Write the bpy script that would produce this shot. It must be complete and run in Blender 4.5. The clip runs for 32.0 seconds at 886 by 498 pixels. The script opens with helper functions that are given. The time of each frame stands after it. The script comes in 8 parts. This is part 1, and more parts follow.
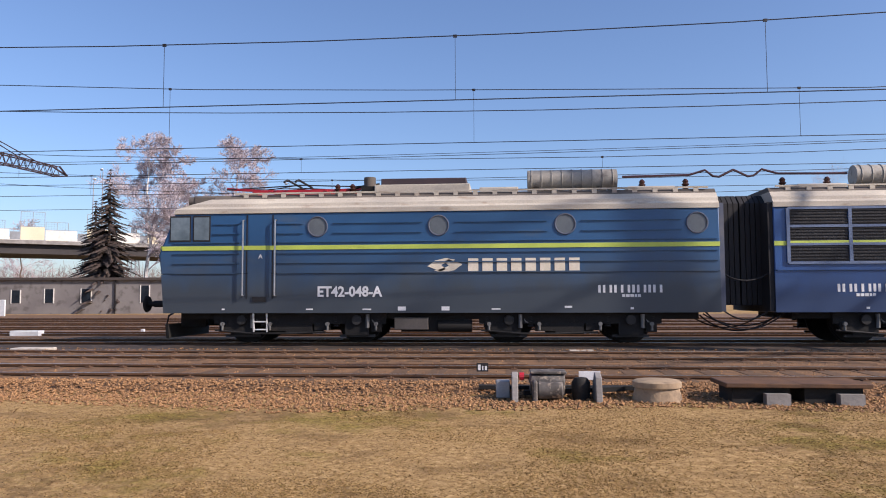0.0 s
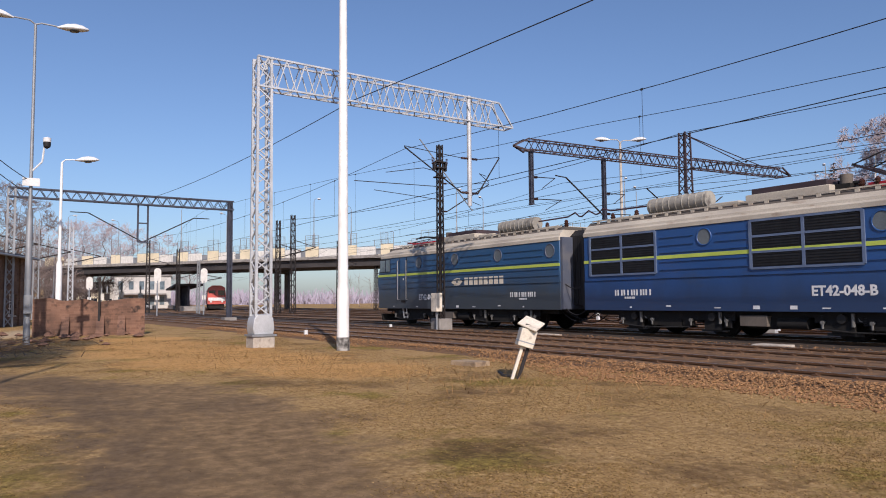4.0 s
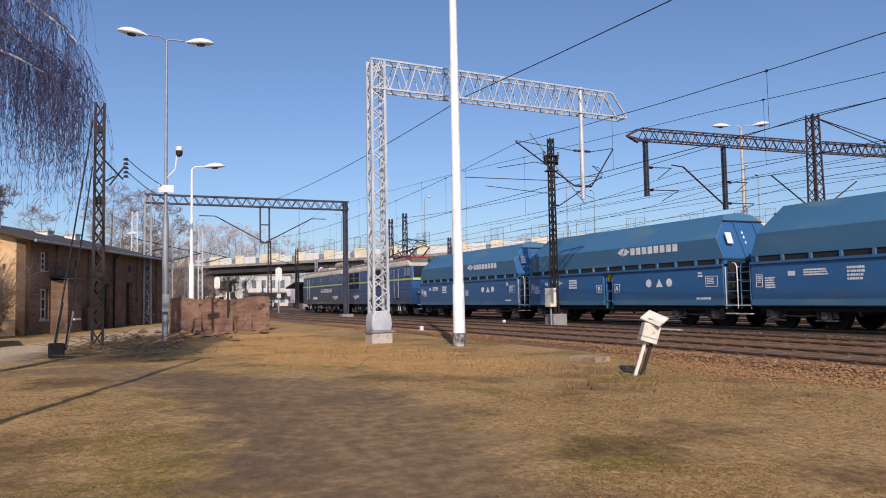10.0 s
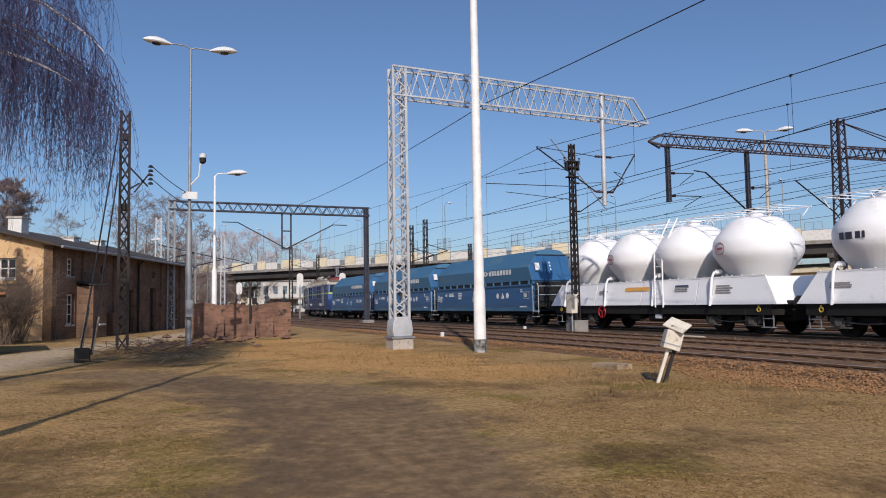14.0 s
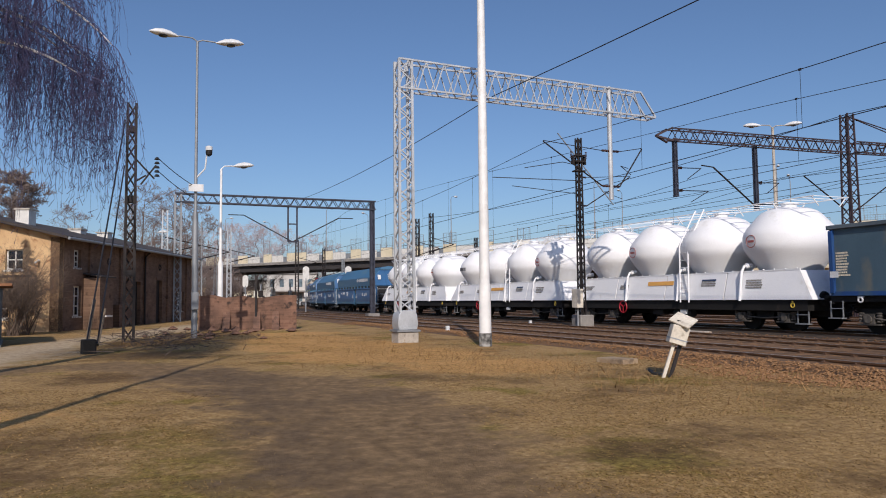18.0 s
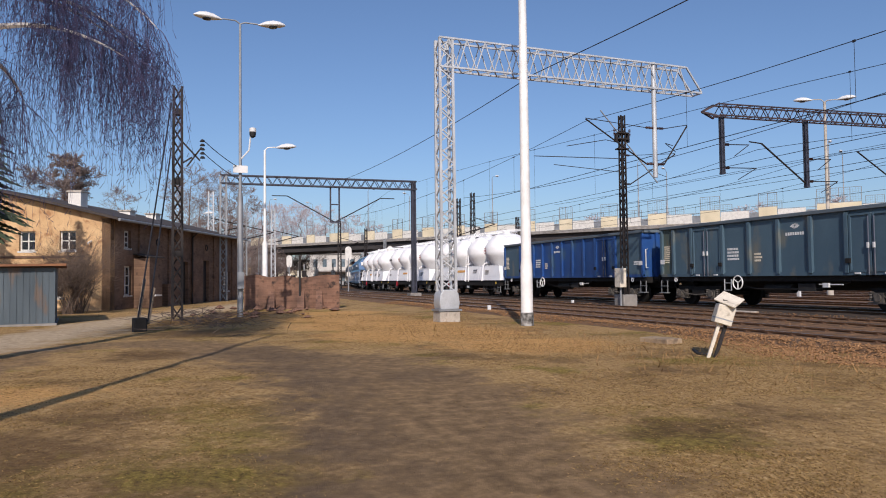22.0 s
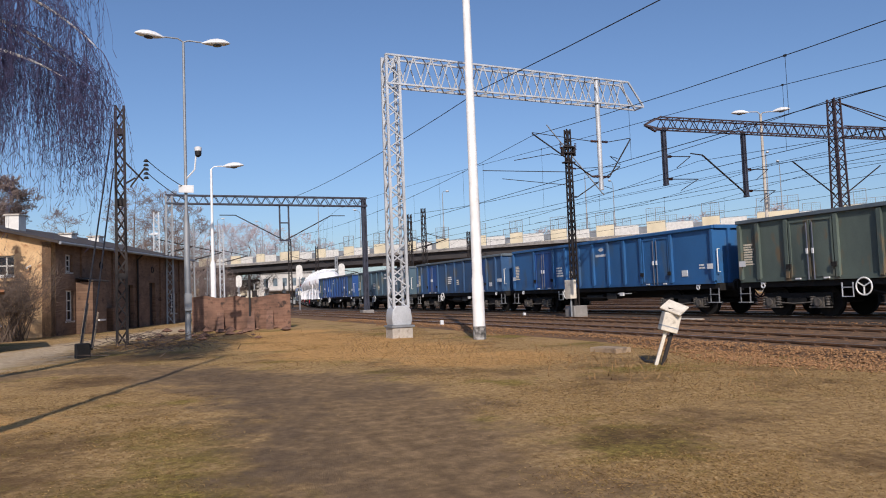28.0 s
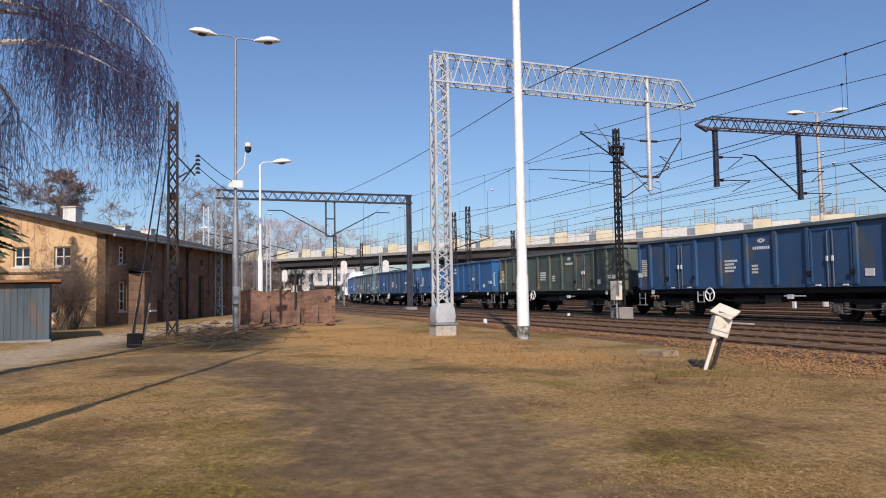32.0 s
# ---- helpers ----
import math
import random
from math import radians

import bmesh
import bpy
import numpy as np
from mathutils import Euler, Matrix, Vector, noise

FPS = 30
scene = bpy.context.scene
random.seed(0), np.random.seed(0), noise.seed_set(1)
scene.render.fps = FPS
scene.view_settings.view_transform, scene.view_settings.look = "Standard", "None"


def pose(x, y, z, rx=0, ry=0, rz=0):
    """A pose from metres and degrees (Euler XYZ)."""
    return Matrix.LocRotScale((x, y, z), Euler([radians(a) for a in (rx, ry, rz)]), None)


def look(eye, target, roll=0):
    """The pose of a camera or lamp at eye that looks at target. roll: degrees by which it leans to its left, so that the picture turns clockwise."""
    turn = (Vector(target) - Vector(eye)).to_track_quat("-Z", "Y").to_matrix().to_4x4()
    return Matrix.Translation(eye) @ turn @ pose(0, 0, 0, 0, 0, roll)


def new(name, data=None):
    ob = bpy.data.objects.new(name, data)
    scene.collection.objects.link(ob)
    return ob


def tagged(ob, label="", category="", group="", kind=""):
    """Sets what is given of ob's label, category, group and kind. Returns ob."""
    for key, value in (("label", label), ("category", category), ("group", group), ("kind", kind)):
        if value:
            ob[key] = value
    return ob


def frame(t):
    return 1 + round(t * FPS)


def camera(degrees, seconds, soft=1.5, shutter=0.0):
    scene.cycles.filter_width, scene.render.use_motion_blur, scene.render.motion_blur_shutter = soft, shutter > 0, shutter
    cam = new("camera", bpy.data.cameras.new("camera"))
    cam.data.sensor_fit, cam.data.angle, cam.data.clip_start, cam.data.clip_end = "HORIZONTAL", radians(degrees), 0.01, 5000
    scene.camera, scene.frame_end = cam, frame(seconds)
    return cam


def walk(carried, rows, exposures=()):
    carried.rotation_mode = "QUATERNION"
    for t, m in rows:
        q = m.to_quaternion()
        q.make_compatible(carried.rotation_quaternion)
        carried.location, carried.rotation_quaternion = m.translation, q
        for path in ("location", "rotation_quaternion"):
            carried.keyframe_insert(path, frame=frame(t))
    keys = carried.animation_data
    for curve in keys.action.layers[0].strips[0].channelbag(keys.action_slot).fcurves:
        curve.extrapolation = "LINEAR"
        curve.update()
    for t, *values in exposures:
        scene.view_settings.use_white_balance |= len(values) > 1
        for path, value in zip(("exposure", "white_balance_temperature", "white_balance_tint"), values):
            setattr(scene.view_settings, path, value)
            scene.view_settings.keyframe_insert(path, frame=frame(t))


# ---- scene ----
cam = camera(61.62, 32.0, soft=1.0)
# seconds, eye x y z, yaw, pitch, roll
PATH = [
    (0.0, 0.198, 0.083, 1.299, 4.65, 3.78, 0.19), (0.5, 0.17, 0.125, 1.3, 16.9, 3.89, 0.21), (1.0, 0.166, 0.147, 1.3, 24.56, 4.11, 0.49),
    (1.5, 0.114, 0.081, 1.299, 29.18, 4.41, 0.83), (2.0, 0.091, 0.043, 1.303, 33.72, 4.63, 0.89), (2.5, 0.091, 0.04, 1.303, 40.46, 4.7, 1.0),
    (3.0, 0.101, 0.083, 1.305, 48.63, 4.77, 0.47), (3.5, 0.087, 0.121, 1.306, 55.5, 4.8, 0.23), (5.5, 0.008, 0.054, 1.302, 57.8, 3.07, 0.86),
    (6.0, -0.012, 0.038, 1.301, 58.1, 3.09, 0.84), (6.5, -0.007, 0.031, 1.3, 59.07, 3.36, 0.86), (7.0, -0.002, 0.025, 1.3, 60.73, 3.51, 0.91),
    (7.5, 0.003, 0.019, 1.3, 62.4, 3.63, 1.01), (8.0, 0.002, 0.012, 1.3, 63.17, 3.72, 1.06), (8.5, 0.001, 0.006, 1.3, 63.79, 3.8, 1.12),
    (9.0, -0.0, -0.0, 1.3, 64.44, 3.77, 1.07), (9.5, -0.001, 0.002, 1.301, 65.15, 3.79, 1.15), (10.0, -0.003, 0.004, 1.302, 65.36, 3.76, 1.06),
    (10.5, -0.004, 0.006, 1.302, 65.44, 3.78, 1.06), (11.0, -0.006, 0.008, 1.303, 65.55, 3.87, 1.12), (11.5, 0.001, -0.001, 1.305, 65.65, 4.06, 1.14),
    (12.0, 0.007, -0.01, 1.306, 65.72, 4.14, 1.14), (12.5, 0.013, -0.019, 1.307, 65.97, 4.31, 1.04), (13.0, 0.02, -0.028, 1.309, 66.34, 4.39, 1.03),
    (13.5, 0.015, -0.024, 1.307, 66.73, 4.39, 1.03), (14.0, 0.01, -0.019, 1.306, 66.92, 4.25, 0.94), (14.5, 0.005, -0.015, 1.305, 66.86, 4.14, 0.82),
    (16.5, -0.015, 0.004, 1.3, 67.18, 4.24, 0.47), (17.0, -0.016, 0.004, 1.299, 67.19, 4.25, 0.48), (17.5, -0.018, 0.004, 1.299, 67.19, 4.05, 0.49),
    (18.0, -0.019, 0.004, 1.298, 67.36, 3.79, 0.61), (18.5, -0.021, 0.004, 1.298, 68.22, 3.54, 0.6), (19.0, -0.022, 0.004, 1.297, 68.78, 3.36, 0.71),
    (19.5, -0.021, 0.006, 1.295, 69.13, 3.24, 0.77), (20.0, -0.02, 0.007, 1.293, 69.39, 3.1, 0.85), (20.5, -0.019, 0.009, 1.291, 69.73, 2.99, 0.84),
    (21.0, -0.017, 0.01, 1.289, 70.0, 2.83, 0.79), (21.5, -0.012, 0.004, 1.289, 70.18, 2.51, 0.63), (22.0, -0.007, -0.002, 1.289, 70.55, 2.27, 0.63),
    (22.5, -0.001, -0.009, 1.289, 70.66, 2.0, 0.58), (23.0, 0.004, -0.015, 1.289, 70.57, 1.86, 0.5), (23.5, 0.009, -0.015, 1.289, 70.4, 1.78, 0.43),
    (24.0, 0.013, -0.016, 1.289, 70.24, 1.77, 0.41), (24.5, 0.018, -0.017, 1.289, 70.08, 1.93, 0.4), (26.5, 0.036, -0.019, 1.289, 69.91, 2.88, 0.45),
    (27.0, 0.04, 0.004, 1.286, 69.59, 3.36, 0.97), (27.5, 0.044, 0.028, 1.282, 67.52, 3.35, 1.71), (28.0, 0.034, 0.019, 1.285, 66.93, 3.38, 2.17),
    (28.5, 0.025, 0.009, 1.288, 67.92, 3.58, 2.32), (29.0, 0.017, 0.008, 1.286, 68.38, 3.35, 2.07), (29.5, 0.009, 0.008, 1.285, 68.62, 3.12, 1.77),
    (30.0, 0.0, 0.007, 1.284, 69.17, 3.03, 1.41), (30.5, -0.002, 0.003, 1.284, 69.43, 3.06, 1.21), (31.0, -0.004, -0.002, 1.284, 69.73, 3.14, 1.0),
    (31.5, -0.006, -0.006, 1.284, 70.0, 3.24, 0.98), (32.0, -0.008, -0.01, 1.284, 70.22, 3.33, 0.96),
]
walk(cam, [(t, pose(x, y, z, 90 + pitch, roll, yaw)) for t, x, y, z, yaw, pitch, roll in PATH], exposures=[(0.0, 0.5, 6850, 20), (1.0, 0.42, 6850, 20), (2.0, 0.25, 6850, 20), (3.0, 0.0, 6830, 19), (6.0, 0.03, 6770, 18), (9.0, 0.02, 6750, 18), (11.0, 0.0, 6700, 16), (12.0, -0.1, 6670, 15), (13.0, -0.05, 6670, 15), (14.0, -0.25, 6650, 14), (17.0, -0.25, 6650, 14), (18.0, -0.31, 6650, 14), (19.0, -0.29, 6670, 14), (20.0, -0.23, 6700, 15), (21.0, -0.08, 6770, 17), (22.0, -0.13, 6770, 16), (23.0, -0.13, 6750, 16), (24.0, -0.1, 6730, 16), (27.0, -0.08, 6700, 15), (32.0, -0.05, 6730, 15)])

# world and sun
SUN_DIR = Vector((0.936, -0.352, 0.65)).normalized()
world = bpy.data.worlds.new("sky")
scene.world = world
world.use_nodes = True
sky = world.node_tree.nodes.new("ShaderNodeTexSky")
sky.sky_type, sky.sun_disc = "NISHITA", False
sky.sun_elevation = math.asin(SUN_DIR.z)
sky.sun_rotation = math.atan2(SUN_DIR.x, SUN_DIR.y)
sky.air_density, sky.dust_density, sky.ozone_density = 1.0, 1.1, 6.6
world.node_tree.links.new(sky.outputs[0], world.node_tree.nodes["Background"].inputs[0])
world.node_tree.nodes["Background"].inputs[1].default_value = 0.126
sun = new("sun", bpy.data.lights.new("sun", "SUN"))
sun.data.energy, sun.data.angle, sun.data.color = 4.2, radians(0.53), (1.0, 0.93, 0.84)
sun.matrix_world = look((0, 0, 40), Vector((0, 0, 40)) - SUN_DIR)


# ---- building helpers ----
def srgb(r, g, b):
    """A base colour from the 0 to 255 values of a paint card."""
    return tuple((v / 255 / 12.92) if v < 10 else ((v / 255 + 0.055) / 1.055) ** 2.4 for v in (r, g, b))


def material(name, c1, c2=None, scale=2.0, rough=0.7, metal=0.0, bump=0.15, fine=40.0, stretch=(1, 1, 1), wear=None, wear_at=0.62, world_space=False, coat=0.0):
    """Two-scale procedural surface: patches of c1 and c2, fine grain in relief, optional wear colour in streaks."""
    m = bpy.data.materials.new(name)
    m.use_nodes = True
    nt = m.node_tree
    n, l = nt.nodes, nt.links
    bs = n["Principled BSDF"]
    tc = n.new("ShaderNodeNewGeometry" if world_space else "ShaderNodeTexCoord")
    src = tc.outputs["Position" if world_space else "Object"]
    mp = n.new("ShaderNodeMapping")
    mp.inputs["Scale"].default_value = stretch
    l.new(src, mp.inputs["Vector"])
    big = n.new("ShaderNodeTexNoise")
    big.inputs["Scale"].default_value, big.inputs["Detail"].default_value = scale, 6.0
    l.new(mp.outputs[0], big.inputs["Vector"])
    small = n.new("ShaderNodeTexNoise")
    small.inputs["Scale"].default_value, small.inputs["Detail"].default_value = fine, 4.0
    l.new(src, small.inputs["Vector"])
    ramp = n.new("ShaderNodeValToRGB")
    ramp.color_ramp.elements[0].position, ramp.color_ramp.elements[1].position = 0.35, 0.68
    ramp.color_ramp.elements[0].color = (*c1, 1)
    ramp.color_ramp.elements[1].color = (*(c2 or tuple(v * 0.82 for v in c1)), 1)
    l.new(big.outputs["Fac"], ramp.inputs[0])
    mix = n.new("ShaderNodeMix")
    mix.data_type, mix.blend_type = "RGBA", "MULTIPLY"
    mix.inputs[0].default_value = 0.3
    grain = n.new("ShaderNodeValToRGB")
    grain.color_ramp.elements[0].color, grain.color_ramp.elements[1].color = (0.55, 0.55, 0.55, 1), (1.25, 1.25, 1.25, 1)
    grain.color_ramp.elements[0].position, grain.color_ramp.elements[1].position = 0.3, 0.7
    l.new(small.outputs["Fac"], grain.inputs[0])
    l.new(ramp.outputs[0], mix.inputs[6])
    l.new(grain.outputs[0], mix.inputs[7])
    out = mix.outputs[2]
    if wear:
        wn = n.new("ShaderNodeTexNoise")
        wn.inputs["Scale"].default_value, wn.inputs["Detail"].default_value = scale * 2.3, 8.0
        l.new(mp.outputs[0], wn.inputs["Vector"])
        wr = n.new("ShaderNodeValToRGB")
        wr.color_ramp.elements[0].position, wr.color_ramp.elements[1].position = wear_at - 0.06, wear_at + 0.06
        l.new(wn.outputs["Fac"], wr.inputs[0])
        wm = n.new("ShaderNodeMix")
        wm.data_type = "RGBA"
        wm.inputs[7].default_value = (*wear, 1)
        l.new(wr.outputs[0], wm.inputs[0])
        l.new(out, wm.inputs[6])
        out = wm.outputs[2]
    l.new(out, bs.inputs["Base Color"])
    bs.inputs["Metallic"].default_value = metal
    rr = n.new("ShaderNodeMapRange")
    rr.inputs["To Min"].default_value, rr.inputs["To Max"].default_value = max(0.03, rough - 0.12), min(1.0, rough + 0.12)
    l.new(small.outputs["Fac"], rr.inputs["Value"])
    l.new(rr.outputs[0], bs.inputs["Roughness"])
    bs.inputs["Coat Weight"].default_value = coat
    if bump:
        bp = n.new("ShaderNodeBump")
        bp.inputs["Strength"].default_value, bp.inputs["Distance"].default_value = bump, 0.02
        l.new(small.outputs["Fac"], bp.inputs["Height"])
        l.new(bp.outputs[0], bs.inputs["Normal"])
    return m


class Shape:
    """Collects the faces of one part."""

    def __init__(self):
        self.v, self.f = [], []

    def add(self, verts, faces):
        k = len(self.v)
        self.v += [tuple(p) for p in verts]
        self.f += [tuple(i + k for i in f) for f in faces]
        return self

    def box(self, x0, x1, y0, y1, z0, z1):
        return self.add([(x0, y0, z0), (x1, y0, z0), (x1, y1, z0), (x0, y1, z0), (x0, y0, z1), (x1, y0, z1), (x1, y1, z1), (x0, y1, z1)],
                        [(0, 3, 2, 1), (4, 5, 6, 7), (0, 1, 5, 4), (1, 2, 6, 5), (2, 3, 7, 6), (3, 0, 4, 7)])

    def at(self, cx, cy, cz, sx, sy, sz):
        return self.box(cx - sx / 2, cx + sx / 2, cy - sy / 2, cy + sy / 2, cz - sz / 2, cz + sz / 2)

    def tube(self, a, b, r, r2=None, seg=10, caps=True):
        a, b = Vector(a), Vector(b)
        d = (b - a).normalized()
        u = d.orthogonal().normalized()
        w = d.cross(u)
        r2 = r if r2 is None else r2
        vs = [a + (u * math.cos(t) + w * math.sin(t)) * r for t in (2 * math.pi * i / seg for i in range(seg))]
        vs += [b + (u * math.cos(t) + w * math.sin(t)) * r2 for t in (2 * math.pi * i / seg for i in range(seg))]
        fs = [(i, (i + 1) % seg, seg + (i + 1) % seg, seg + i) for i in range(seg)]
        if caps:
            fs += [tuple(reversed(range(seg))), tuple(range(seg, 2 * seg))]
        return self.add(vs, fs)

    def bar(self, a, b, w, h=None):
        """A bar of square or flat section from a to b."""
        a, b = Vector(a), Vector(b)
        d = (b - a).normalized()
        up = Vector((0, 0, 1)) if abs(d.z) < 0.95 else Vector((0, 1, 0))
        s = d.cross(up).normalized() * (w / 2)
        t = s.cross(d).normalized() * ((h or w) / 2)
        vs = [p + q for p in (a, b) for q in (-s - t, s - t, s + t, -s + t)]
        return self.add(vs, [(0, 1, 5, 4), (1, 2, 6, 5), (2, 3, 7, 6), (3, 0, 4, 7), (3, 2, 1, 0), (4, 5, 6, 7)])

    def prism(self, prof, x0, x1, dx0=None, dx1=None):
        """A closed profile of (y, z) drawn from x0 to x1; dx0, dx1 shift the ends point by point."""
        n = len(prof)
        vs = [(x0 + (dx0[i] if dx0 else 0), y, z) for i, (y, z) in enumerate(prof)] + [(x1 + (dx1[i] if dx1 else 0), y, z) for i, (y, z) in enumerate(prof)]
        fs = [(i, (i + 1) % n, n + (i + 1) % n, n + i) for i in range(n)] + [tuple(reversed(range(n))), tuple(range(n, 2 * n))]
        return self.add(vs, fs)

    def turned(self, prof, c=(0, 0, 0), seg=28):
        """A profile of (radius, z) turned round the upright through c."""
        n = len(prof)
        vs = [(c[0] + r * math.cos(2 * math.pi * k / seg), c[1] + r * math.sin(2 * math.pi * k / seg), c[2] + z) for r, z in prof for k in range(seg)]
        fs = [(i * seg + k, i * seg + (k + 1) % seg, (i + 1) * seg + (k + 1) % seg, (i + 1) * seg + k) for i in range(n - 1) for k in range(seg)]
        fs += [tuple(reversed(range(seg))), tuple(range((n - 1) * seg, n * seg))]
        return self.add(vs, fs)

    def path(self, pts, r, seg=6):
        """One unbroken tube through all the points."""
        P = [Vector(p) for p in pts]
        n = len(P)
        u = (P[1] - P[0]).orthogonal().normalized()
        vs = []
        for i, p in enumerate(P):
            d = (P[min(i + 1, n - 1)] - P[max(i - 1, 0)]).normalized()
            u = (u - d * u.dot(d)).normalized()
            w = d.cross(u)
            vs += [p + (u * math.cos(t) + w * math.sin(t)) * r for t in (2 * math.pi * k / seg for k in range(seg))]
        fs = [(i * seg + k, i * seg + (k + 1) % seg, (i + 1) * seg + (k + 1) % seg, (i + 1) * seg + k) for i in range(n - 1) for k in range(seg)]
        fs += [tuple(reversed(range(seg))), tuple(range((n - 1) * seg, n * seg))]
        return self.add(vs, fs)

    def ring(self, c, R, r, axis="y", seg=20, tseg=6):
        vs, fs = [], []
        for i in range(seg):
            a = 2 * math.pi * i / seg
            for j in range(tseg):
                b = 2 * math.pi * j / tseg
                p, q, o = (R + r * math.cos(b)) * math.cos(a), (R + r * math.cos(b)) * math.sin(a), r * math.sin(b)
                vs.append((c[0] + p, c[1] + o, c[2] + q) if axis == "y" else (c[0] + p, c[1] + q, c[2] + o) if axis == "z" else (c[0] + o, c[1] + p, c[2] + q))
        for i in range(seg):
            for j in range(tseg):
                fs.append((i * tseg + j, ((i + 1) % seg) * tseg + j, ((i + 1) % seg) * tseg + (j + 1) % tseg, i * tseg + (j + 1) % tseg))
        return self.add(vs, fs)

    def mesh(self, name, mat=None, smooth=True):
        me = bpy.data.meshes.new(name)
        me.from_pydata(self.v, [], self.f)
        if mat:
            me.materials.append(mat)
        if smooth:
            me.shade_smooth()
            me.set_sharp_from_angle(angle=radians(34))
        me.update()
        return me


BAR_MARKS = ("stencil", "small_marks", "number_marking", "carrier_name", "name_marks", "plate_marks")


def link(name, me, parent=None, label="", m=None):
    ob = new(name, me)
    if parent is not None:
        ob.parent = parent
    if m is not None:
        ob.matrix_basis = m
    return tagged(ob, label, "", "", "stuff" if name in BAR_MARKS else "")


def part(name, shape, mat, parent, label="", bevel=0.0, m=None):
    ob = link(name, shape.mesh(name, mat), parent, label, m)
    if bevel:
        mod = ob.modifiers.new("edge", "BEVEL")
        mod.width, mod.segments, mod.limit_method, mod.angle_limit = bevel, 2, "ANGLE", radians(40)
    return ob


def thing(name, label, category, m=None, group=""):
    ob = new(name)
    ob.empty_display_size = 0.3
    if m is not None:
        ob.matrix_basis = m
    return tagged(ob, label, category, group)


def setting(name, shape, mat, label="", category=""):
    return tagged(link(name, shape.mesh(name, mat)), label, category, "", "structure")


def lettering(name, text, size, mat, parent, m, label="", extrude=0.004, width=None, bold=0.0):
    """Words as a thin raised mesh, upright in the x-z plane, read from -y."""
    cu = bpy.data.curves.new(name, "FONT")
    cu.body, cu.size, cu.extrude, cu.align_x = text, size, extrude, "CENTER"
    cu.resolution_u, cu.offset = 2, bold
    tmp = bpy.data.objects.new("tmp", cu)
    me = bpy.data.meshes.new_from_object(tmp)
    bpy.data.objects.remove(tmp)
    if width:
        xs = [v.co.x for v in me.vertices]
        k = width / max(0.001, max(xs) - min(xs))
        for v in me.vertices:
            v.co.x *= k
    me.materials.clear()
    me.materials.append(mat)
    return link(name, me, parent, label, m @ pose(0, 0, 0, 90, 0, 0))


def graded(name, top, low, z0, z1, scale=0.8, rough=0.45, streak=None):
    """Paint that is dustier towards the sole bar: a ragged film of road dirt between the heights z0 and z1."""
    m = material(name, top, tuple(v * 0.86 for v in top), scale, rough, 0, 0.03, 55, (0.5, 1, 1.5), streak, 0.66, coat=0.12)
    n, l = m.node_tree.nodes, m.node_tree.links
    tc = n.new("ShaderNodeTexCoord")
    sp = n.new("ShaderNodeSeparateXYZ")
    l.new(tc.outputs["Object"], sp.inputs[0])
    mp = n.new("ShaderNodeMapping")
    mp.inputs["Scale"].default_value = (1.0, 1.0, 0.35)
    l.new(tc.outputs["Object"], mp.inputs["Vector"])
    nz = n.new("ShaderNodeTexNoise")
    nz.inputs["Scale"].default_value, nz.inputs["Detail"].default_value = 2.2, 7.0
    l.new(mp.outputs[0], nz.inputs["Vector"])
    ad = n.new("ShaderNodeMath")
    ad.operation, ad.inputs[1].default_value = "MULTIPLY_ADD", 0.9
    l.new(nz.outputs["Fac"], ad.inputs[0])
    l.new(sp.outputs["Z"], ad.inputs[2])
    mr = n.new("ShaderNodeMapRange")
    mr.inputs["From Min"].default_value, mr.inputs["From Max"].default_value = z0 + 0.45, z1 + 0.45
    mr.inputs["To Min"].default_value, mr.inputs["To Max"].default_value = 0.92, 0.0
    l.new(ad.outputs[0], mr.inputs["Value"])
    mx = n.new("ShaderNodeMix")
    mx.data_type = "RGBA"
    mx.inputs[7].default_value = (*low, 1)
    base = n["Principled BSDF"].inputs["Base Color"]
    l.new(base.links[0].from_socket, mx.inputs[6])
    l.new(mr.outputs[0], mx.inputs[0])
    l.new(mx.outputs[2], base)
    return m


# ---- materials ----
M = {}
M["blue_faded"] = graded("dusty navy locomotive paint", srgb(40, 86, 128), srgb(60, 66, 70), 1.3, 2.6, 0.7, 0.4, srgb(62, 88, 116))
M["blue_dusty"] = material("dusty grey-blue paint", srgb(84, 92, 108), srgb(72, 78, 94), 0.5, 0.62, 0, 0.05, 50, (0.4, 1, 1.2), srgb(96, 98, 106), 0.6)
M["blue_bright"] = graded("blue locomotive paint", srgb(36, 80, 138), srgb(38, 58, 90), 1.1, 2.1, 0.6, 0.36, srgb(48, 76, 118))
M["stripe"] = material("yellow-green stripe paint", srgb(190, 206, 92), srgb(170, 188, 84), 1.5, 0.5, 0, 0.02, 60)
M["roof_cream"] = material("weathered cream roof paint", srgb(196, 188, 172), srgb(168, 160, 148), 0.9, 0.8, 0, 0.05, 30, (0.6, 1, 2), srgb(146, 126, 108), 0.67)
M["roof_grey"] = material("sooty grey roof", srgb(106, 98, 90), srgb(84, 78, 72), 1.2, 0.85, 0, 0.1, 30)
M["black"] = material("sooty black underframe", srgb(17, 16, 16), srgb(27, 25, 23), 1.5, 0.85, 0, 0.15, 25, wear=srgb(44, 38, 33), wear_at=0.68)
M["grease"] = material("oily grey cast steel", srgb(50, 50, 50), srgb(36, 35, 34), 3, 0.65, 0.2, 0.1, 25)
# for rubber parts, and as black fill where shade is painted in
M["dark"] = material("black rubber and shade fill", srgb(24, 24, 27), srgb(30, 30, 33), 2, 0.75, 0, 0.05, 30)
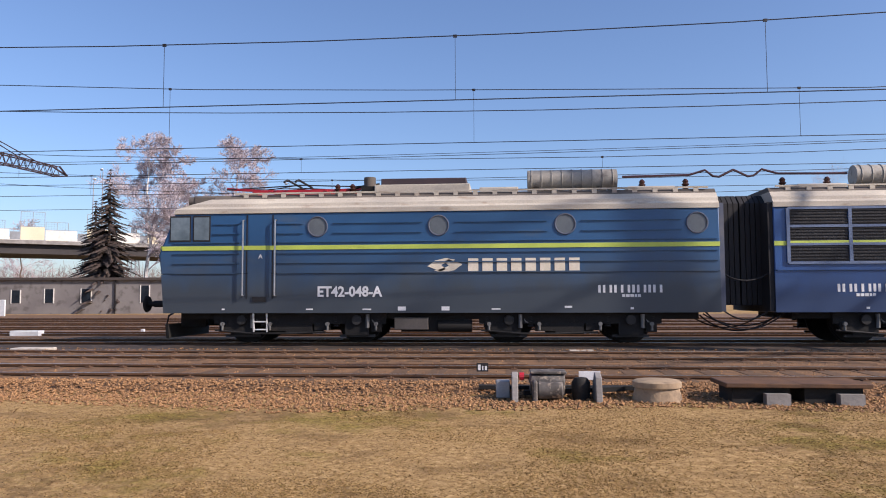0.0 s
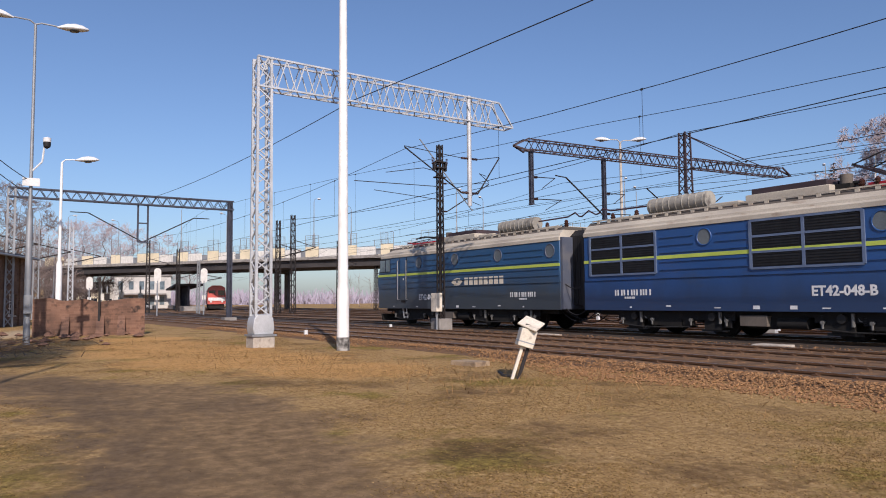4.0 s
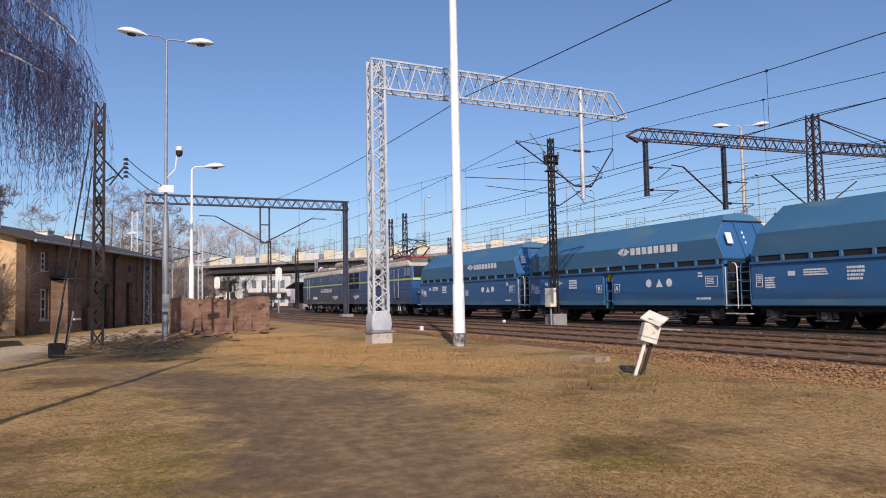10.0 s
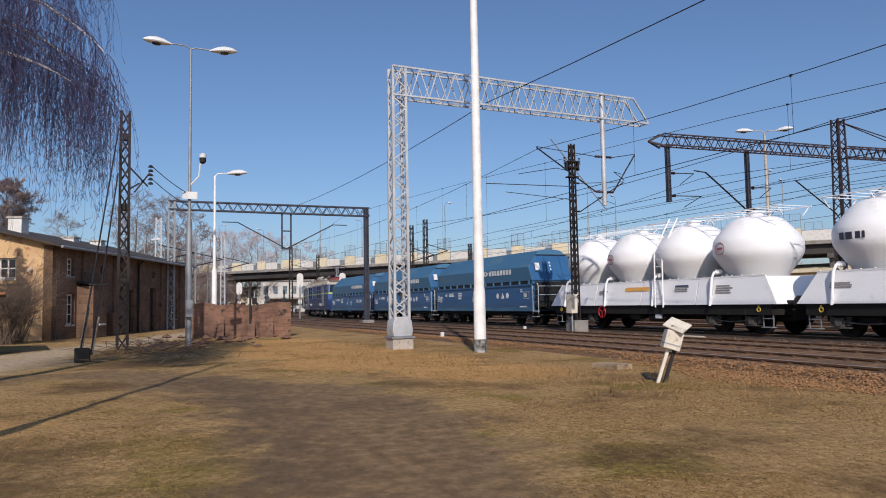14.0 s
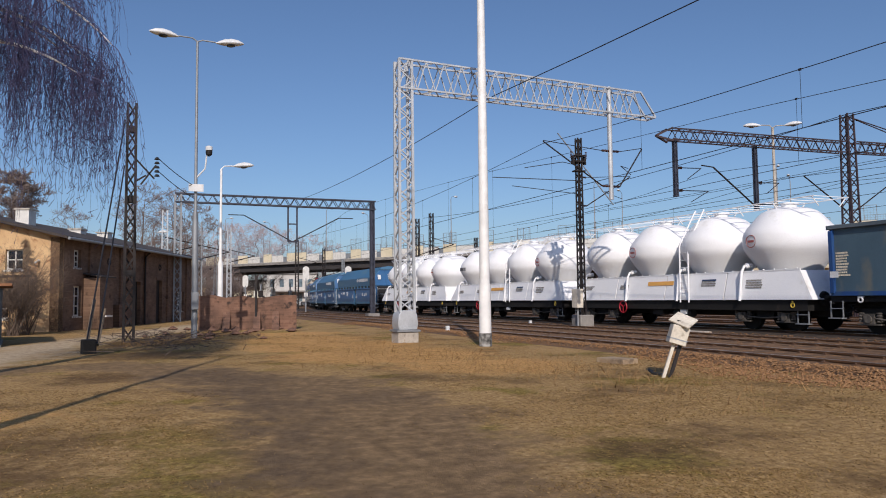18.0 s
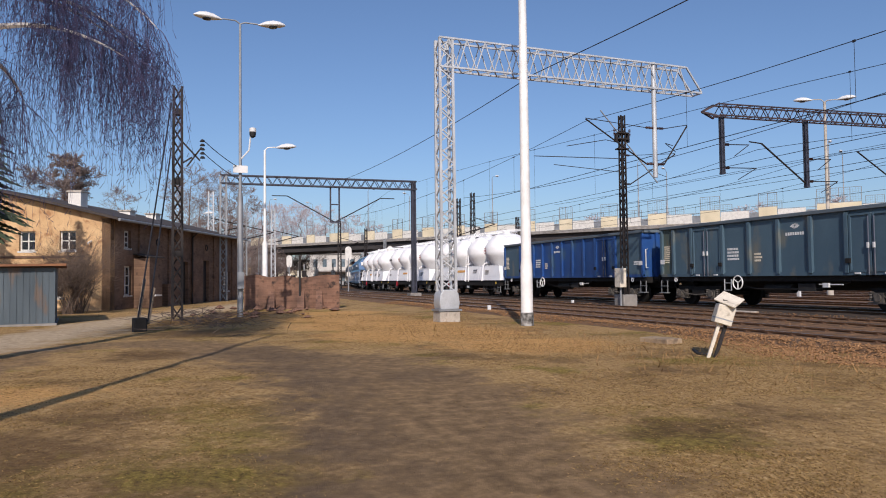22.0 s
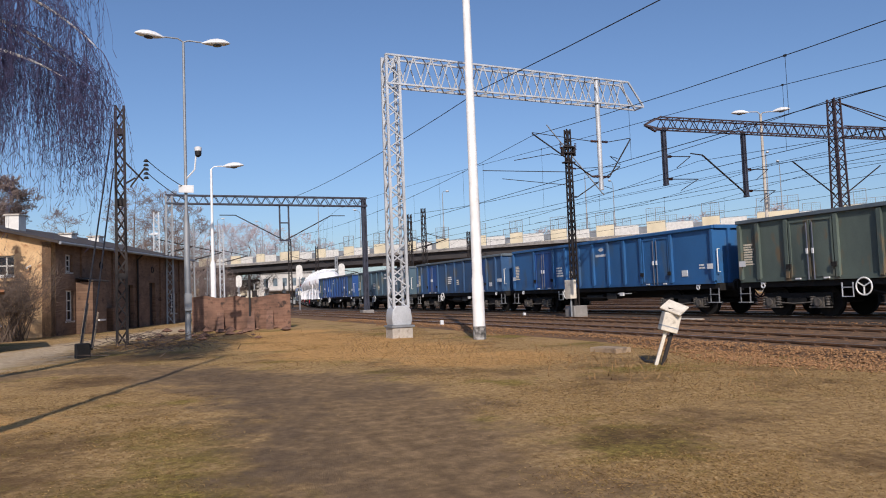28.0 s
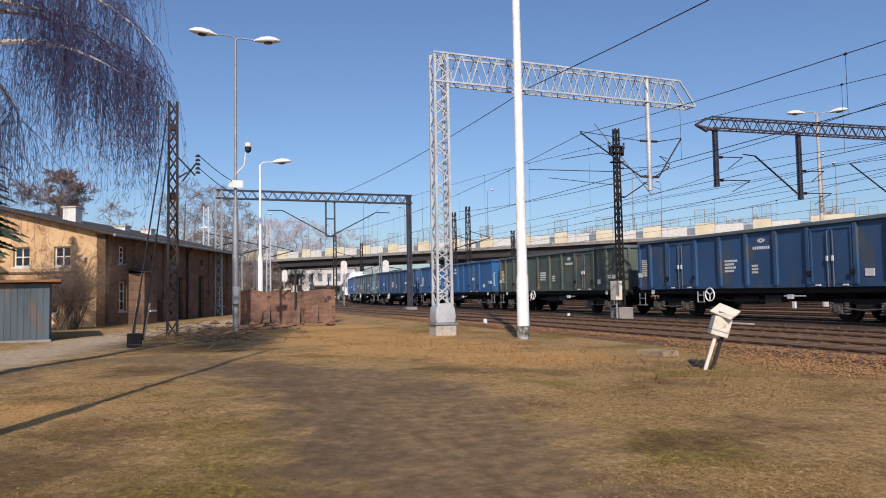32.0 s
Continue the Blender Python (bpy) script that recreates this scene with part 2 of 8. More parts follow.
M["white"] = material("white enamel paint", srgb(238, 238, 234), srgb(226, 226, 222), 1.0, 0.45, 0, 0.02, 40, wear=srgb(200, 198, 192), wear_at=0.7)
M["mark"] = material("white stencil paint", srgb(225, 226, 226), srgb(205, 208, 210), 3, 0.6, 0, 0.02, 60)
M["logo_cream"] = material("cream emblem paint", srgb(226, 216, 196), srgb(210, 200, 180), 3, 0.6, 0, 0.02, 60)
M["red"] = material("red oxide enamel", srgb(184, 34, 50), srgb(150, 28, 42), 2, 0.5, 0, 0.03, 40)
M["busbar"] = material("purple-brown busbar", srgb(78, 52, 60), srgb(62, 42, 50), 2, 0.5, 0, 0.03, 40)
M["steel"] = material("bare bright steel", srgb(190, 190, 192), srgb(160, 160, 160), 3, 0.35, 0.9, 0.03, 50)
M["grille"] = material("black mesh grille", srgb(26, 28, 32), srgb(40, 42, 46), 4, 0.6, 0.2, 0.4, 120)
M["rust"] = material("rusty rail steel", srgb(108, 76, 50), srgb(78, 56, 42), 4, 0.8, 0.1, 0.2, 40)
M["rail_top"] = material("polished railhead", srgb(206, 204, 200), srgb(176, 170, 164), 2, 0.28, 0.95, 0.03, 60)
M["hopper_blue"] = graded("teal-blue wagon paint", srgb(46, 98, 146), srgb(56, 88, 114), 0.6, 1.3, 0.5, 0.42, srgb(60, 96, 126))
M["hopper_hood"] = material("sun-bleached teal hood paint", srgb(64, 110, 142), srgb(56, 100, 132), 0.4, 0.48, 0, 0.03, 40, (0.4, 1, 1), srgb(84, 116, 132), 0.62)
M["silo_white"] = material("chalk-white tank paint", srgb(246, 246, 246), srgb(240, 241, 243), 0.8, 0.45, 0, 0.02, 40, wear=srgb(224, 222, 218), wear_at=0.7)
M["orange"] = material("orange warning band", srgb(236, 176, 92), None, 2, 0.6, 0, 0.02)
M["blue_open"] = material("blue open wagon paint", srgb(34, 80, 146), srgb(32, 68, 120), 0.6, 0.48, 0, 0.05, 40, (1, 1, 0.5), srgb(60, 88, 116), 0.63)
M["azure_open"] = material("azure open wagon paint", srgb(48, 104, 158), srgb(42, 90, 138), 0.6, 0.48, 0, 0.05, 40, (1, 1, 0.5), srgb(60, 90, 122), 0.62)
M["slate_open"] = material("faded slate-green wagon paint", srgb(94, 106, 98), srgb(72, 84, 80), 1.1, 0.6, 0, 0.06, 40, (1, 1, 0.4), srgb(110, 94, 72), 0.62)
M["steelblue_open"] = material("weathered steel-blue wagon paint", srgb(54, 90, 130), srgb(46, 76, 110), 0.6, 0.55, 0, 0.06, 40, (1, 1, 0.5), srgb(80, 86, 92), 0.62)
M["gal"] = material("galvanised lattice steel", srgb(196, 200, 204), srgb(172, 176, 180), 2, 0.5, 0.25, 0.05, 40)
M["galdark"] = material("weathered zinc steel", srgb(150, 154, 158), srgb(128, 132, 136), 2, 0.55, 0.3, 0.06, 40)
M["oxide"] = material("dark red-oxide lattice steel", srgb(72, 58, 62), srgb(56, 48, 54), 2, 0.7, 0.2, 0.12, 30)
M["navy_steel"] = material("dark blue-grey painted steel", srgb(66, 70, 84), srgb(50, 52, 64), 2, 0.6, 0.2, 0.08, 30)
M["black_steel"] = material("tarred black steel", srgb(30, 27, 28), srgb(44, 36, 34), 3, 0.7, 0.2, 0.15, 30)
M["pole_white"] = material("chalky white painted pole", srgb(236, 236, 234), srgb(224, 224, 222), 1.0, 0.55, 0, 0.0, 4, wear=srgb(196, 192, 184), wear_at=0.72)
M["wire"] = material("oxidised copper wire", srgb(44, 42, 44), srgb(54, 52, 54), 3, 0.6, 0.4, 0.0, 20)
M["insulator"] = material("brown glazed insulator", srgb(70, 44, 36), None, 3, 0.25, 0, 0.0, 20)
M["concrete"] = material("weathered concrete", srgb(196, 188, 176), srgb(166, 158, 148), 2.2, 0.88, 0, 0.3, 30, wear=srgb(126, 118, 108), wear_at=0.64)
M["concrete_grey"] = material("grey cast concrete", srgb(150, 146, 142), srgb(122, 118, 114), 2.2, 0.88, 0, 0.3, 30)
M["glass"] = material("dark reflective glazing", srgb(26, 32, 40), srgb(38, 46, 54), 1, 0.08, 0, 0.0, 10)
M["tarp"] = material("pale weathered fibre board", srgb(222, 214, 198), srgb(200, 190, 174), 3, 0.8, 0, 0.2, 30, wear=srgb(146, 136, 120), wear_at=0.66)
M["grille_frame"] = material("dull silver-blue frame paint", srgb(104, 122, 150), srgb(84, 100, 128), 2, 0.5, 0, 0.03, 40)
M["tank_grey"] = material("grimy pale tank paint", srgb(164, 160, 150), srgb(134, 130, 122), 1.2, 0.6, 0, 0.05, 30, wear=srgb(96, 90, 84), wear_at=0.6)
M["cab_glass"] = material("grey-green cab glass", srgb(118, 132, 140), srgb(84, 98, 106), 1.4, 0.12, 0, 0.0, 10)
M["port_glass"] = material("dusty grey porthole glass", srgb(104, 112, 116), srgb(90, 98, 104), 3, 0.4, 0, 0.0, 30)
M["concrete_tan"] = material("tan weathered concrete", srgb(170, 148, 120), srgb(140, 120, 98), 2.2, 0.9, 0, 0.3, 30, wear=srgb(112, 96, 80), wear_at=0.62)
M["castgrey"] = material("dirty dark cast iron", srgb(104, 100, 96), srgb(66, 60, 56), 6, 0.8, 0.1, 0.3, 30, wear=srgb(150, 138, 124), wear_at=0.62)
M["bluegrey_open"] = material("faded blue-grey wagon paint", srgb(80, 104, 118), srgb(64, 88, 104), 0.6, 0.6, 0, 0.06, 40, (1, 1, 0.5), srgb(104, 108, 104), 0.63)

M["rail_dust"] = material("dusty grey-blue rail paint", srgb(98, 110, 118), srgb(80, 92, 102), 0.8, 0.65, 0, 0.05, 40, (0.5, 1, 1))
M["yellow"] = material("signal yellow paint", srgb(224, 190, 70), None, 3, 0.6, 0, 0.02)
M["emblem_red"] = material("faded red emblem", srgb(168, 84, 80), srgb(140, 96, 92), 5, 0.6, 0, 0.02, 40)

# ---- ground, ballast, tracks ----
RAIL = 0.15
TRACKS = (12.1, 15.5, 20.15, 24.8, 29.4, 34.0, 38.6, 43.2)


def smooth(a, b, v):
    t = min(1.0, max(0.0, (v - a) / (b - a)))
    return t * t * (3 - 2 * t)


# worn dirt track: centre line and half width
DIRT = [(6, -2.6, 1.1), (-1.5, 0.7, 0.9), (-4.5, 1.75, 1.05), (-6.2, 2.1, 1.2), (-8.4, 2.4, 1.45), (-10.2, 2.4, 1.4), (-12.0, 2.0, 1.35), (-13.6, 1.35, 1.15), (-15.4, 0.4, 0.85), (-17.2, -0.8, 0.8), (-16.0, -2.2, 0.5), (-13.0, -2.7, 0.4)]
# sandy road that leads to the brick building
ROAD = [(-2, -9.0, 1.3), (-10, -6.2, 1.3), (-15.7, -4.2, 1.2), (-20.6, -2.9, 1.15), (-25, -2.25, 1.1), (-28.6, -1.15, 1.0), (-34.5, 1.0, 1.1), (-44, 4.6, 1.2)]


def dirt_at(x, y, way=DIRT):
    best = -9.0
    for (x0, y0, w0), (x1, y1, w1) in zip(way, way[1:]):
        dx, dy = x1 - x0, y1 - y0
        t = min(1.0, max(0.0, ((x - x0) * dx + (y - y0) * dy) / (dx * dx + dy * dy)))
        best = max(best, w0 + (w1 - w0) * t - math.hypot(x - x0 - t * dx, y - y0 - t * dy))
    return best


def ground_z(x, y):
    k = smooth(9.2, 8.0, y) * smooth(-60, -45, x) * smooth(40, 25, x)
    return k * (0.035 * noise.noise((x * 0.35, y * 0.35, 3)) + 0.018 * noise.noise((x * 1.7, y * 1.7, 8)))


xs = [-3000, -1500, -800, -400, -250, -160, -110, -80, -66] + [-60 + 0.4 * i for i in range(176)] + [12, 16, 22, 30, 45, 70, 120, 250, 600, 1500, 3000]
ys = [-3000, -1200, -500, -220, -110, -60, -40, -28, -20] + [-14 + 0.4 * i for i in range(60)] + [11, 20, 36, 60, 90, 140, 230, 500, 1200, 3000]
ground_mesh = Shape()
ground_mesh.v = [(x, y, ground_z(x, y)) for y in ys for x in xs]
ground_mesh.f = [(j * len(xs) + i, j * len(xs) + i + 1, (j + 1) * len(xs) + i + 1, (j + 1) * len(xs) + i) for j in range(len(ys) - 1) for i in range(len(xs) - 1)]


def ground_material():
    m = bpy.data.materials.new("dry winter turf and trodden earth")
    m.use_nodes = True
    n, l = m.node_tree.nodes, m.node_tree.links
    bs = n["Principled BSDF"]
    geo = n.new("ShaderNodeNewGeometry")

    def noise_node(scale, detail=6.0, rough=0.6):
        t = n.new("ShaderNodeTexNoise")
        t.inputs["Scale"].default_value, t.inputs["Detail"].default_value, t.inputs["Roughness"].default_value = scale, detail, rough
        l.new(geo.outputs["Position"], t.inputs["Vector"])
        return t.outputs["Fac"]

    def ramp(fac, stops):
        r = n.new("ShaderNodeValToRGB")
        while len(r.color_ramp.elements) < len(stops):
            r.color_ramp.elements.new(0.5)
        for e, (p, c) in zip(r.color_ramp.elements, stops):
            e.position, e.color = p, (*c, 1)
        l.new(fac, r.inputs[0])
        return r.outputs[0]

    def blend(a, b, fac):
        x = n.new("ShaderNodeMix")
        x.data_type = "RGBA"
        l.new(a, x.inputs[6]), l.new(b, x.inputs[7]), l.new(fac, x.inputs[0])
        return x.outputs[2]

    straw = ramp(noise_node(13.0, 12, 0.85), [(0.34, srgb(88, 64, 38)), (0.45, srgb(150, 120, 78)), (0.56, srgb(184, 152, 105)), (0.66, srgb(220, 192, 146))])
    green = ramp(noise_node(14.0, 10, 0.85), [(0.38, srgb(62, 50, 28)), (0.5, srgb(124, 108, 50)), (0.62, srgb(176, 156, 82))])
    brown = ramp(noise_node(9.0, 12, 0.85), [(0.34, srgb(52, 38, 25)), (0.52, srgb(90, 67, 44)), (0.7, srgb(140, 112, 77))])
    tawny = ramp(noise_node(11.0, 12, 0.85), [(0.32, srgb(112, 78, 44)), (0.46, srgb(186, 140, 84)), (0.58, srgb(216, 170, 110)), (0.7, srgb(238, 202, 146))])
    earth = ramp(noise_node(5.0, 12, 0.7), [(0.3, srgb(96, 78, 57)), (0.5, srgb(130, 106, 77)), (0.72, srgb(168, 139, 103))])
    damp = ramp(noise_node(6.0, 12, 0.75), [(0.3, srgb(74, 60, 47)), (0.5, srgb(100, 83, 65)), (0.72, srgb(134, 113, 88))])
    mask_g = ramp(noise_node(0.45, 7, 0.7), [(0.54, (0, 0, 0)), (0.62, (0.9, 0.9, 0.9))])
    mask_b = ramp(noise_node(0.8, 8, 0.7), [(0.5, (0, 0, 0)), (0.64, (0.62, 0.62, 0.62))])
    turf = blend(blend(straw, green, mask_g), brown, mask_b)
    wob = n.new("ShaderNodeMapRange")
    wob.inputs["From Min"].default_value, wob.inputs["From Max"].default_value = 0.25, 0.75
    wob.inputs["To Min"].default_value, wob.inputs["To Max"].default_value = -0.8, 0.8
    l.new(noise_node(2.2, 9, 0.7), wob.inputs["Value"])
    for key, cover in (("tawny", tawny), ("litter", brown), ("moss", green), ("damp", damp)):
        spot = n.new("ShaderNodeAttribute")
        spot.attribute_name = key
        total = n.new("ShaderNodeMath")
        total.operation = "ADD"
        l.new(spot.outputs["Fac"], total.inputs[0]), l.new(wob.outputs[0], total.inputs[1])
        soft_edge = n.new("ShaderNodeMapRange")
        soft_edge.inputs["From Min"].default_value, soft_edge.inputs["From Max"].default_value = -0.3, 0.5
        soft_edge.inputs["To Max"].default_value = 0.72 if key == "litter" else 0.8
        l.new(total.outputs[0], soft_edge.inputs["Value"])
        if key == "damp":
            earth = blend(earth, cover, soft_edge.outputs[0])
        else:
            turf = blend(turf, cover, soft_edge.outputs[0])
    at = n.new("ShaderNodeAttribute")
    at.attribute_name = "dirt"
    add = n.new("ShaderNodeMath")
    add.operation = "ADD"
    nz = n.new("ShaderNodeMapRange")
    nz.inputs["From Min"].default_value, nz.inputs["From Max"].default_value = 0.25, 0.75
    nz.inputs["To Min"].default_value, nz.inputs["To Max"].default_value = -0.9, 0.9
    l.new(noise_node(1.1, 8, 0.65), nz.inputs["Value"])
    l.new(at.outputs["Fac"], add.inputs[0]), l.new(nz.outputs[0], add.inputs[1])
    edge = n.new("ShaderNodeMapRange")
    edge.inputs["From Min"].default_value, edge.inputs["From Max"].default_value = -0.3, 0.28
    l.new(add.outputs[0], edge.inputs["Value"])
    sand = ramp(noise_node(6.0, 10, 0.7), [(0.28, srgb(146, 126, 102)), (0.5, srgb(180, 160, 132)), (0.72, srgb(204, 184, 156))])
    at2 = n.new("ShaderNodeAttribute")
    at2.attribute_name = "road"
    add2 = n.new("ShaderNodeMath")
    add2.operation = "ADD"
    l.new(at2.outputs["Fac"], add2.inputs[0]), l.new(nz.outputs[0], add2.inputs[1])
    edge2 = n.new("ShaderNodeMapRange")
    edge2.inputs["From Min"].default_value, edge2.inputs["From Max"].default_value = -0.4, 0.5
    l.new(add2.outputs[0], edge2.inputs["Value"])
    l.new(blend(blend(turf, earth, edge.outputs[0]), sand, edge2.outputs[0]), bs.inputs["Base Color"])
    bs.inputs["Roughness"].default_value = 0.95
    bs.inputs["Specular IOR Level"].default_value = 0.15
    bp = n.new("ShaderNodeBump")
    bp.inputs["Strength"].default_value, bp.inputs["Distance"].default_value = 0.6, 0.03
    l.new(noise_node(34.0, 8, 0.8), bp.inputs["Height"])
    l.new(bp.outputs[0], bs.inputs["Normal"])
    return m


M["ground"] = ground_material()
ground = setting("ground", ground_mesh, M["ground"], "dry winter grass with a trodden dirt track", "ground")
attr = ground.data.attributes.new("dirt", "FLOAT", "POINT")
attr.data.foreach_set("value", [max(-3.0, dirt_at(v[0], v[1])) for v in ground_mesh.v])
# spots of leaf litter and of moss: centre and radius
SPOTS = {"tawny": [(-16.5, 5.4, 2.6), (-20.5, 5.2, 2.6), (-24.5, 5.0, 2.4), (-28.5, 5.6, 2.0), (-13.0, 6.3, 1.8), (-9.5, -1.9, 1.0)],
         "litter": [(-25, 0.6, 1.9), (-19.5, 0.4, 1.5), (-30, 2.6, 1.8), (-14, -0.3, 1.0), (-6.4, -1.3, 1.1), (-5.0, -0.2, 0.8), (-7.8, -0.7, 0.7), (-4.0, 0.55, 0.5), (-4.8, 0.75, 0.5), (-5.7, 0.85, 0.5), (-6.7, 1.0, 0.5), (-7.8, 1.15, 0.5), (-5.0, 3.9, 0.45), (-8.7, 6.3, 0.6), (-5.6, 5.1, 0.5), (-11.5, 4.4, 0.7), (-3.6, 5.0, 0.5), (-2.5, 8.3, 0.4)],
         "moss": [(-7.6, 0.55, 0.55), (-6.2, 0.45, 0.5), (-5.2, 0.3, 0.45), (-4.4, 0.3, 0.4), (-5.6, -0.6, 0.3), (-1.5, 8.0, 0.7), (-28, -0.6, 1.2)],
         "damp": [(-14.0, 1.2, 0.8), (-12.8, 1.6, 0.8), (-11.0, 1.5, 0.7), (-9.4, 1.5, 0.65), (-8.2, 1.35, 0.6), (-7.1, 1.3, 0.55), (-6.2, 1.15, 0.5), (-5.4, 1.0, 0.5), (-4.6, 0.8, 0.5), (-9.4, 2.9, 0.5)]}
for key, spots in SPOTS.items():
    attr = ground.data.attributes.new(key, "FLOAT", "POINT")
    attr.data.foreach_set("value", [max(-3.0, max(r - math.hypot(v[0] - x, v[1] - y) for x, y, r in spots)) for v in ground_mesh.v])
attr = ground.data.attributes.new("road", "FLOAT", "POINT")
attr.data.foreach_set("value", [max(-3.0, dirt_at(v[0], v[1], ROAD)) for v in ground_mesh.v])

M["ballast"] = material("rust-stained ballast", srgb(126, 93, 62), srgb(90, 67, 46), 2.2, 0.95, 0, 0.5, 22, wear=srgb(112, 86, 60), wear_at=0.63, world_space=True)
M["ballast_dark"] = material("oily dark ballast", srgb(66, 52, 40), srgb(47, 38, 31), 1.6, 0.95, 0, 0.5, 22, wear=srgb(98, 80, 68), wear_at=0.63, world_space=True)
bed = Shape()
BX0, BX1 = -420, 140
bed.prism([(10.0, -0.05), (10.7, 0.095), (17.2, 0.095), (17.7, 0.04), (17.75, -0.05)], BX0, BX1)
setting("ballast_bed_1", bed, M["ballast"], "rust-brown ballast bed of the two near tracks", "ballast")
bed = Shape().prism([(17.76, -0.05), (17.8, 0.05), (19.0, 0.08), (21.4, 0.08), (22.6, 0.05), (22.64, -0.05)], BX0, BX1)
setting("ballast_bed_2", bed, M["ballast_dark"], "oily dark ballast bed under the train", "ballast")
bed = Shape().prism([(22.65, -0.05), (22.7, 0.08), (57.0, 0.08), (58.0, -0.05)], BX0, BX1)
setting("ballast_bed_3", bed, M["ballast"], "rust-brown ballast bed of the far tracks", "ballast")

CURVE_X, CURVE_R, CURVE_A = -66.0, 160.0, radians(11.0)


def on_track(x, y0=20.15):
    """Place and heading on the train's track, which bends away from the others past CURVE_X."""
    if x > CURVE_X:
        return x, y0, 0.0
    s = CURVE_X - x
    a = min(s / CURVE_R, CURVE_A)
    px, py = CURVE_X - CURVE_R * math.sin(a), y0 + CURVE_R * (1 - math.cos(a))
    rest = s - CURVE_R * a
    return px - rest * math.cos(a), py + rest * math.sin(a), a


RAIL_PROFILE = [(-0.07, -0.16), (0.07, -0.16), (0.07, -0.145), (0.012, -0.12), (0.012, -0.04), (0.034, -0.03), (0.036, -0.003), (0.03, 0.0), (-0.03, 0.0), (-0.036, -0.003), (-0.034, -0.03), (-0.012, -0.04), (-0.012, -0.12), (-0.07, -0.145)]


def swept(prof, pts):
    """A closed (sideways, up) profile drawn along points (x, y, heading)."""
    n, sh = len(prof), Shape()
    for x, y, h in pts:
        sh.v += [(x + u * math.sin(h), y + u * math.cos(h), w) for u, w in prof]
    sh.f = [(k * n + i, k * n + (i + 1) % n, (k + 1) * n + (i + 1) % n, (k + 1) * n + i) for k in range(len(pts) - 1) for i in range(n)]
    sh.f = [tuple(reversed(f)) for f in sh.f] + [tuple(range(n)), tuple(reversed(range((len(pts) - 1) * n, len(pts) * n)))]
    return sh


HEAD_PROFILE = [(-0.027, 0.0), (0.027, 0.0), (0.027, 0.004), (-0.027, 0.004)]
CURVE_XS = [BX1] + [CURVE_X + 2 - 3 * i for i in range(12)] + [-220]
for i, y in enumerate(TRACKS):
    tr = thing("track", "rusty steel rails on ballast with bright worn heads", "railway track", pose(0, 0, RAIL), "parallel railway tracks")
    tr["kind"] = "structure"
    for s in (-1, 1):
        if i >= 2:
            pts = [on_track(x, y) for x in CURVE_XS]
            pts = [(x + s * 0.7525 * math.sin(h), yy + s * 0.7525 * math.cos(h), h) for x, yy, h in pts]
        else:
            pts = [(BX1, y + s * 0.7525, 0.0), (BX0, y + s * 0.7525, 0.0)]
        r = part("rail", swept(RAIL_PROFILE, pts), M["rust"], tr)
        part("rail_head", swept(HEAD_PROFILE, pts), M["rail_top"], r, "polished railhead")

# ---- the train ----
S_T = [0, 1, 2, 3, 5.5, 6, 7, 8, 9, 10, 11, 12, 13, 14, 14.5, 16.5, 17, 18, 19, 20, 21, 22, 23, 24, 26.5, 27, 28, 29, 30, 31, 32]
S_X = [0.0, -6.53, -12.92, -19.36, -35.81, -39.16, -45.9, -52.71, -59.56, -66.43, -73.31, -80.21, -87.1, -93.96, -97.37, -110.93, -114.29, -120.99, -127.63, -134.2, -140.68, -147.08, -153.4, -159.64, -174.87, -177.85, -183.76, -189.59, -195.35, -201.07, -206.77]


def travel(t):
    """Metres that the train has gone at t seconds, along -x."""
    return float(np.interp(t, S_T, S_X))


TRAIN_Y = TRACKS[2]
VEHICLES, WHEELS = [], []
M["damper"] = material("greasy light grey damper", srgb(120, 120, 118), srgb(96, 96, 94), 4, 0.6, 0.2, 0.05, 30)
M["galv_pipe"] = material("dusty pale hose", srgb(134, 132, 128), srgb(104, 102, 98), 4, 0.7, 0, 0.05, 30)


def vehicle(name, label, category, x, group="", turned=False):
    ob = thing(name, label, category, pose(x, TRAIN_Y, RAIL, 0, 0, 180 if turned else 0), group)
    VEHICLES.append((ob, x, turned))
    return ob


def wheel_mesh(r):
    s = Shape()
    for k in (-1, 1):
        y = k * 0.75
        s.tube((0, y - k * 0.06, 0), (0, y - k * 0.09, 0), r + 0.03, seg=24)
        s.tube((0, y - k * 0.06, 0), (0, y + k * 0.05, 0), r, seg=24)
        s.tube((0, y + k * 0.05, 0), (0, y + k * 0.052, 0), r * 0.82, r * 0.8, seg=24)
        s.tube((0, y + k * 0.05, 0), (0, y + k * 0.12, 0), 0.11, seg=12)
        for a in range(4):
            c, d = math.cos(a * math.pi / 2), math.sin(a * math.pi / 2)
            s.at(c * r * 0.6, y + k * 0.055, d * r * 0.6, 0.12, 0.02, 0.12)
    s.tube((0, -0.75, 0), (0, 0.75, 0), 0.08, seg=10)
    return s.mesh("wheelset", M["black"])


WHEEL_ME = {0.6: wheel_mesh(0.6), 0.46: wheel_mesh(0.46)}


def wheelset(parent, x, r):
    ob = link("wheelset", WHEEL_ME[r], parent, "oily steel wheel pair", pose(x, 0, r))
    WHEELS.append((ob, x, r))
    return ob


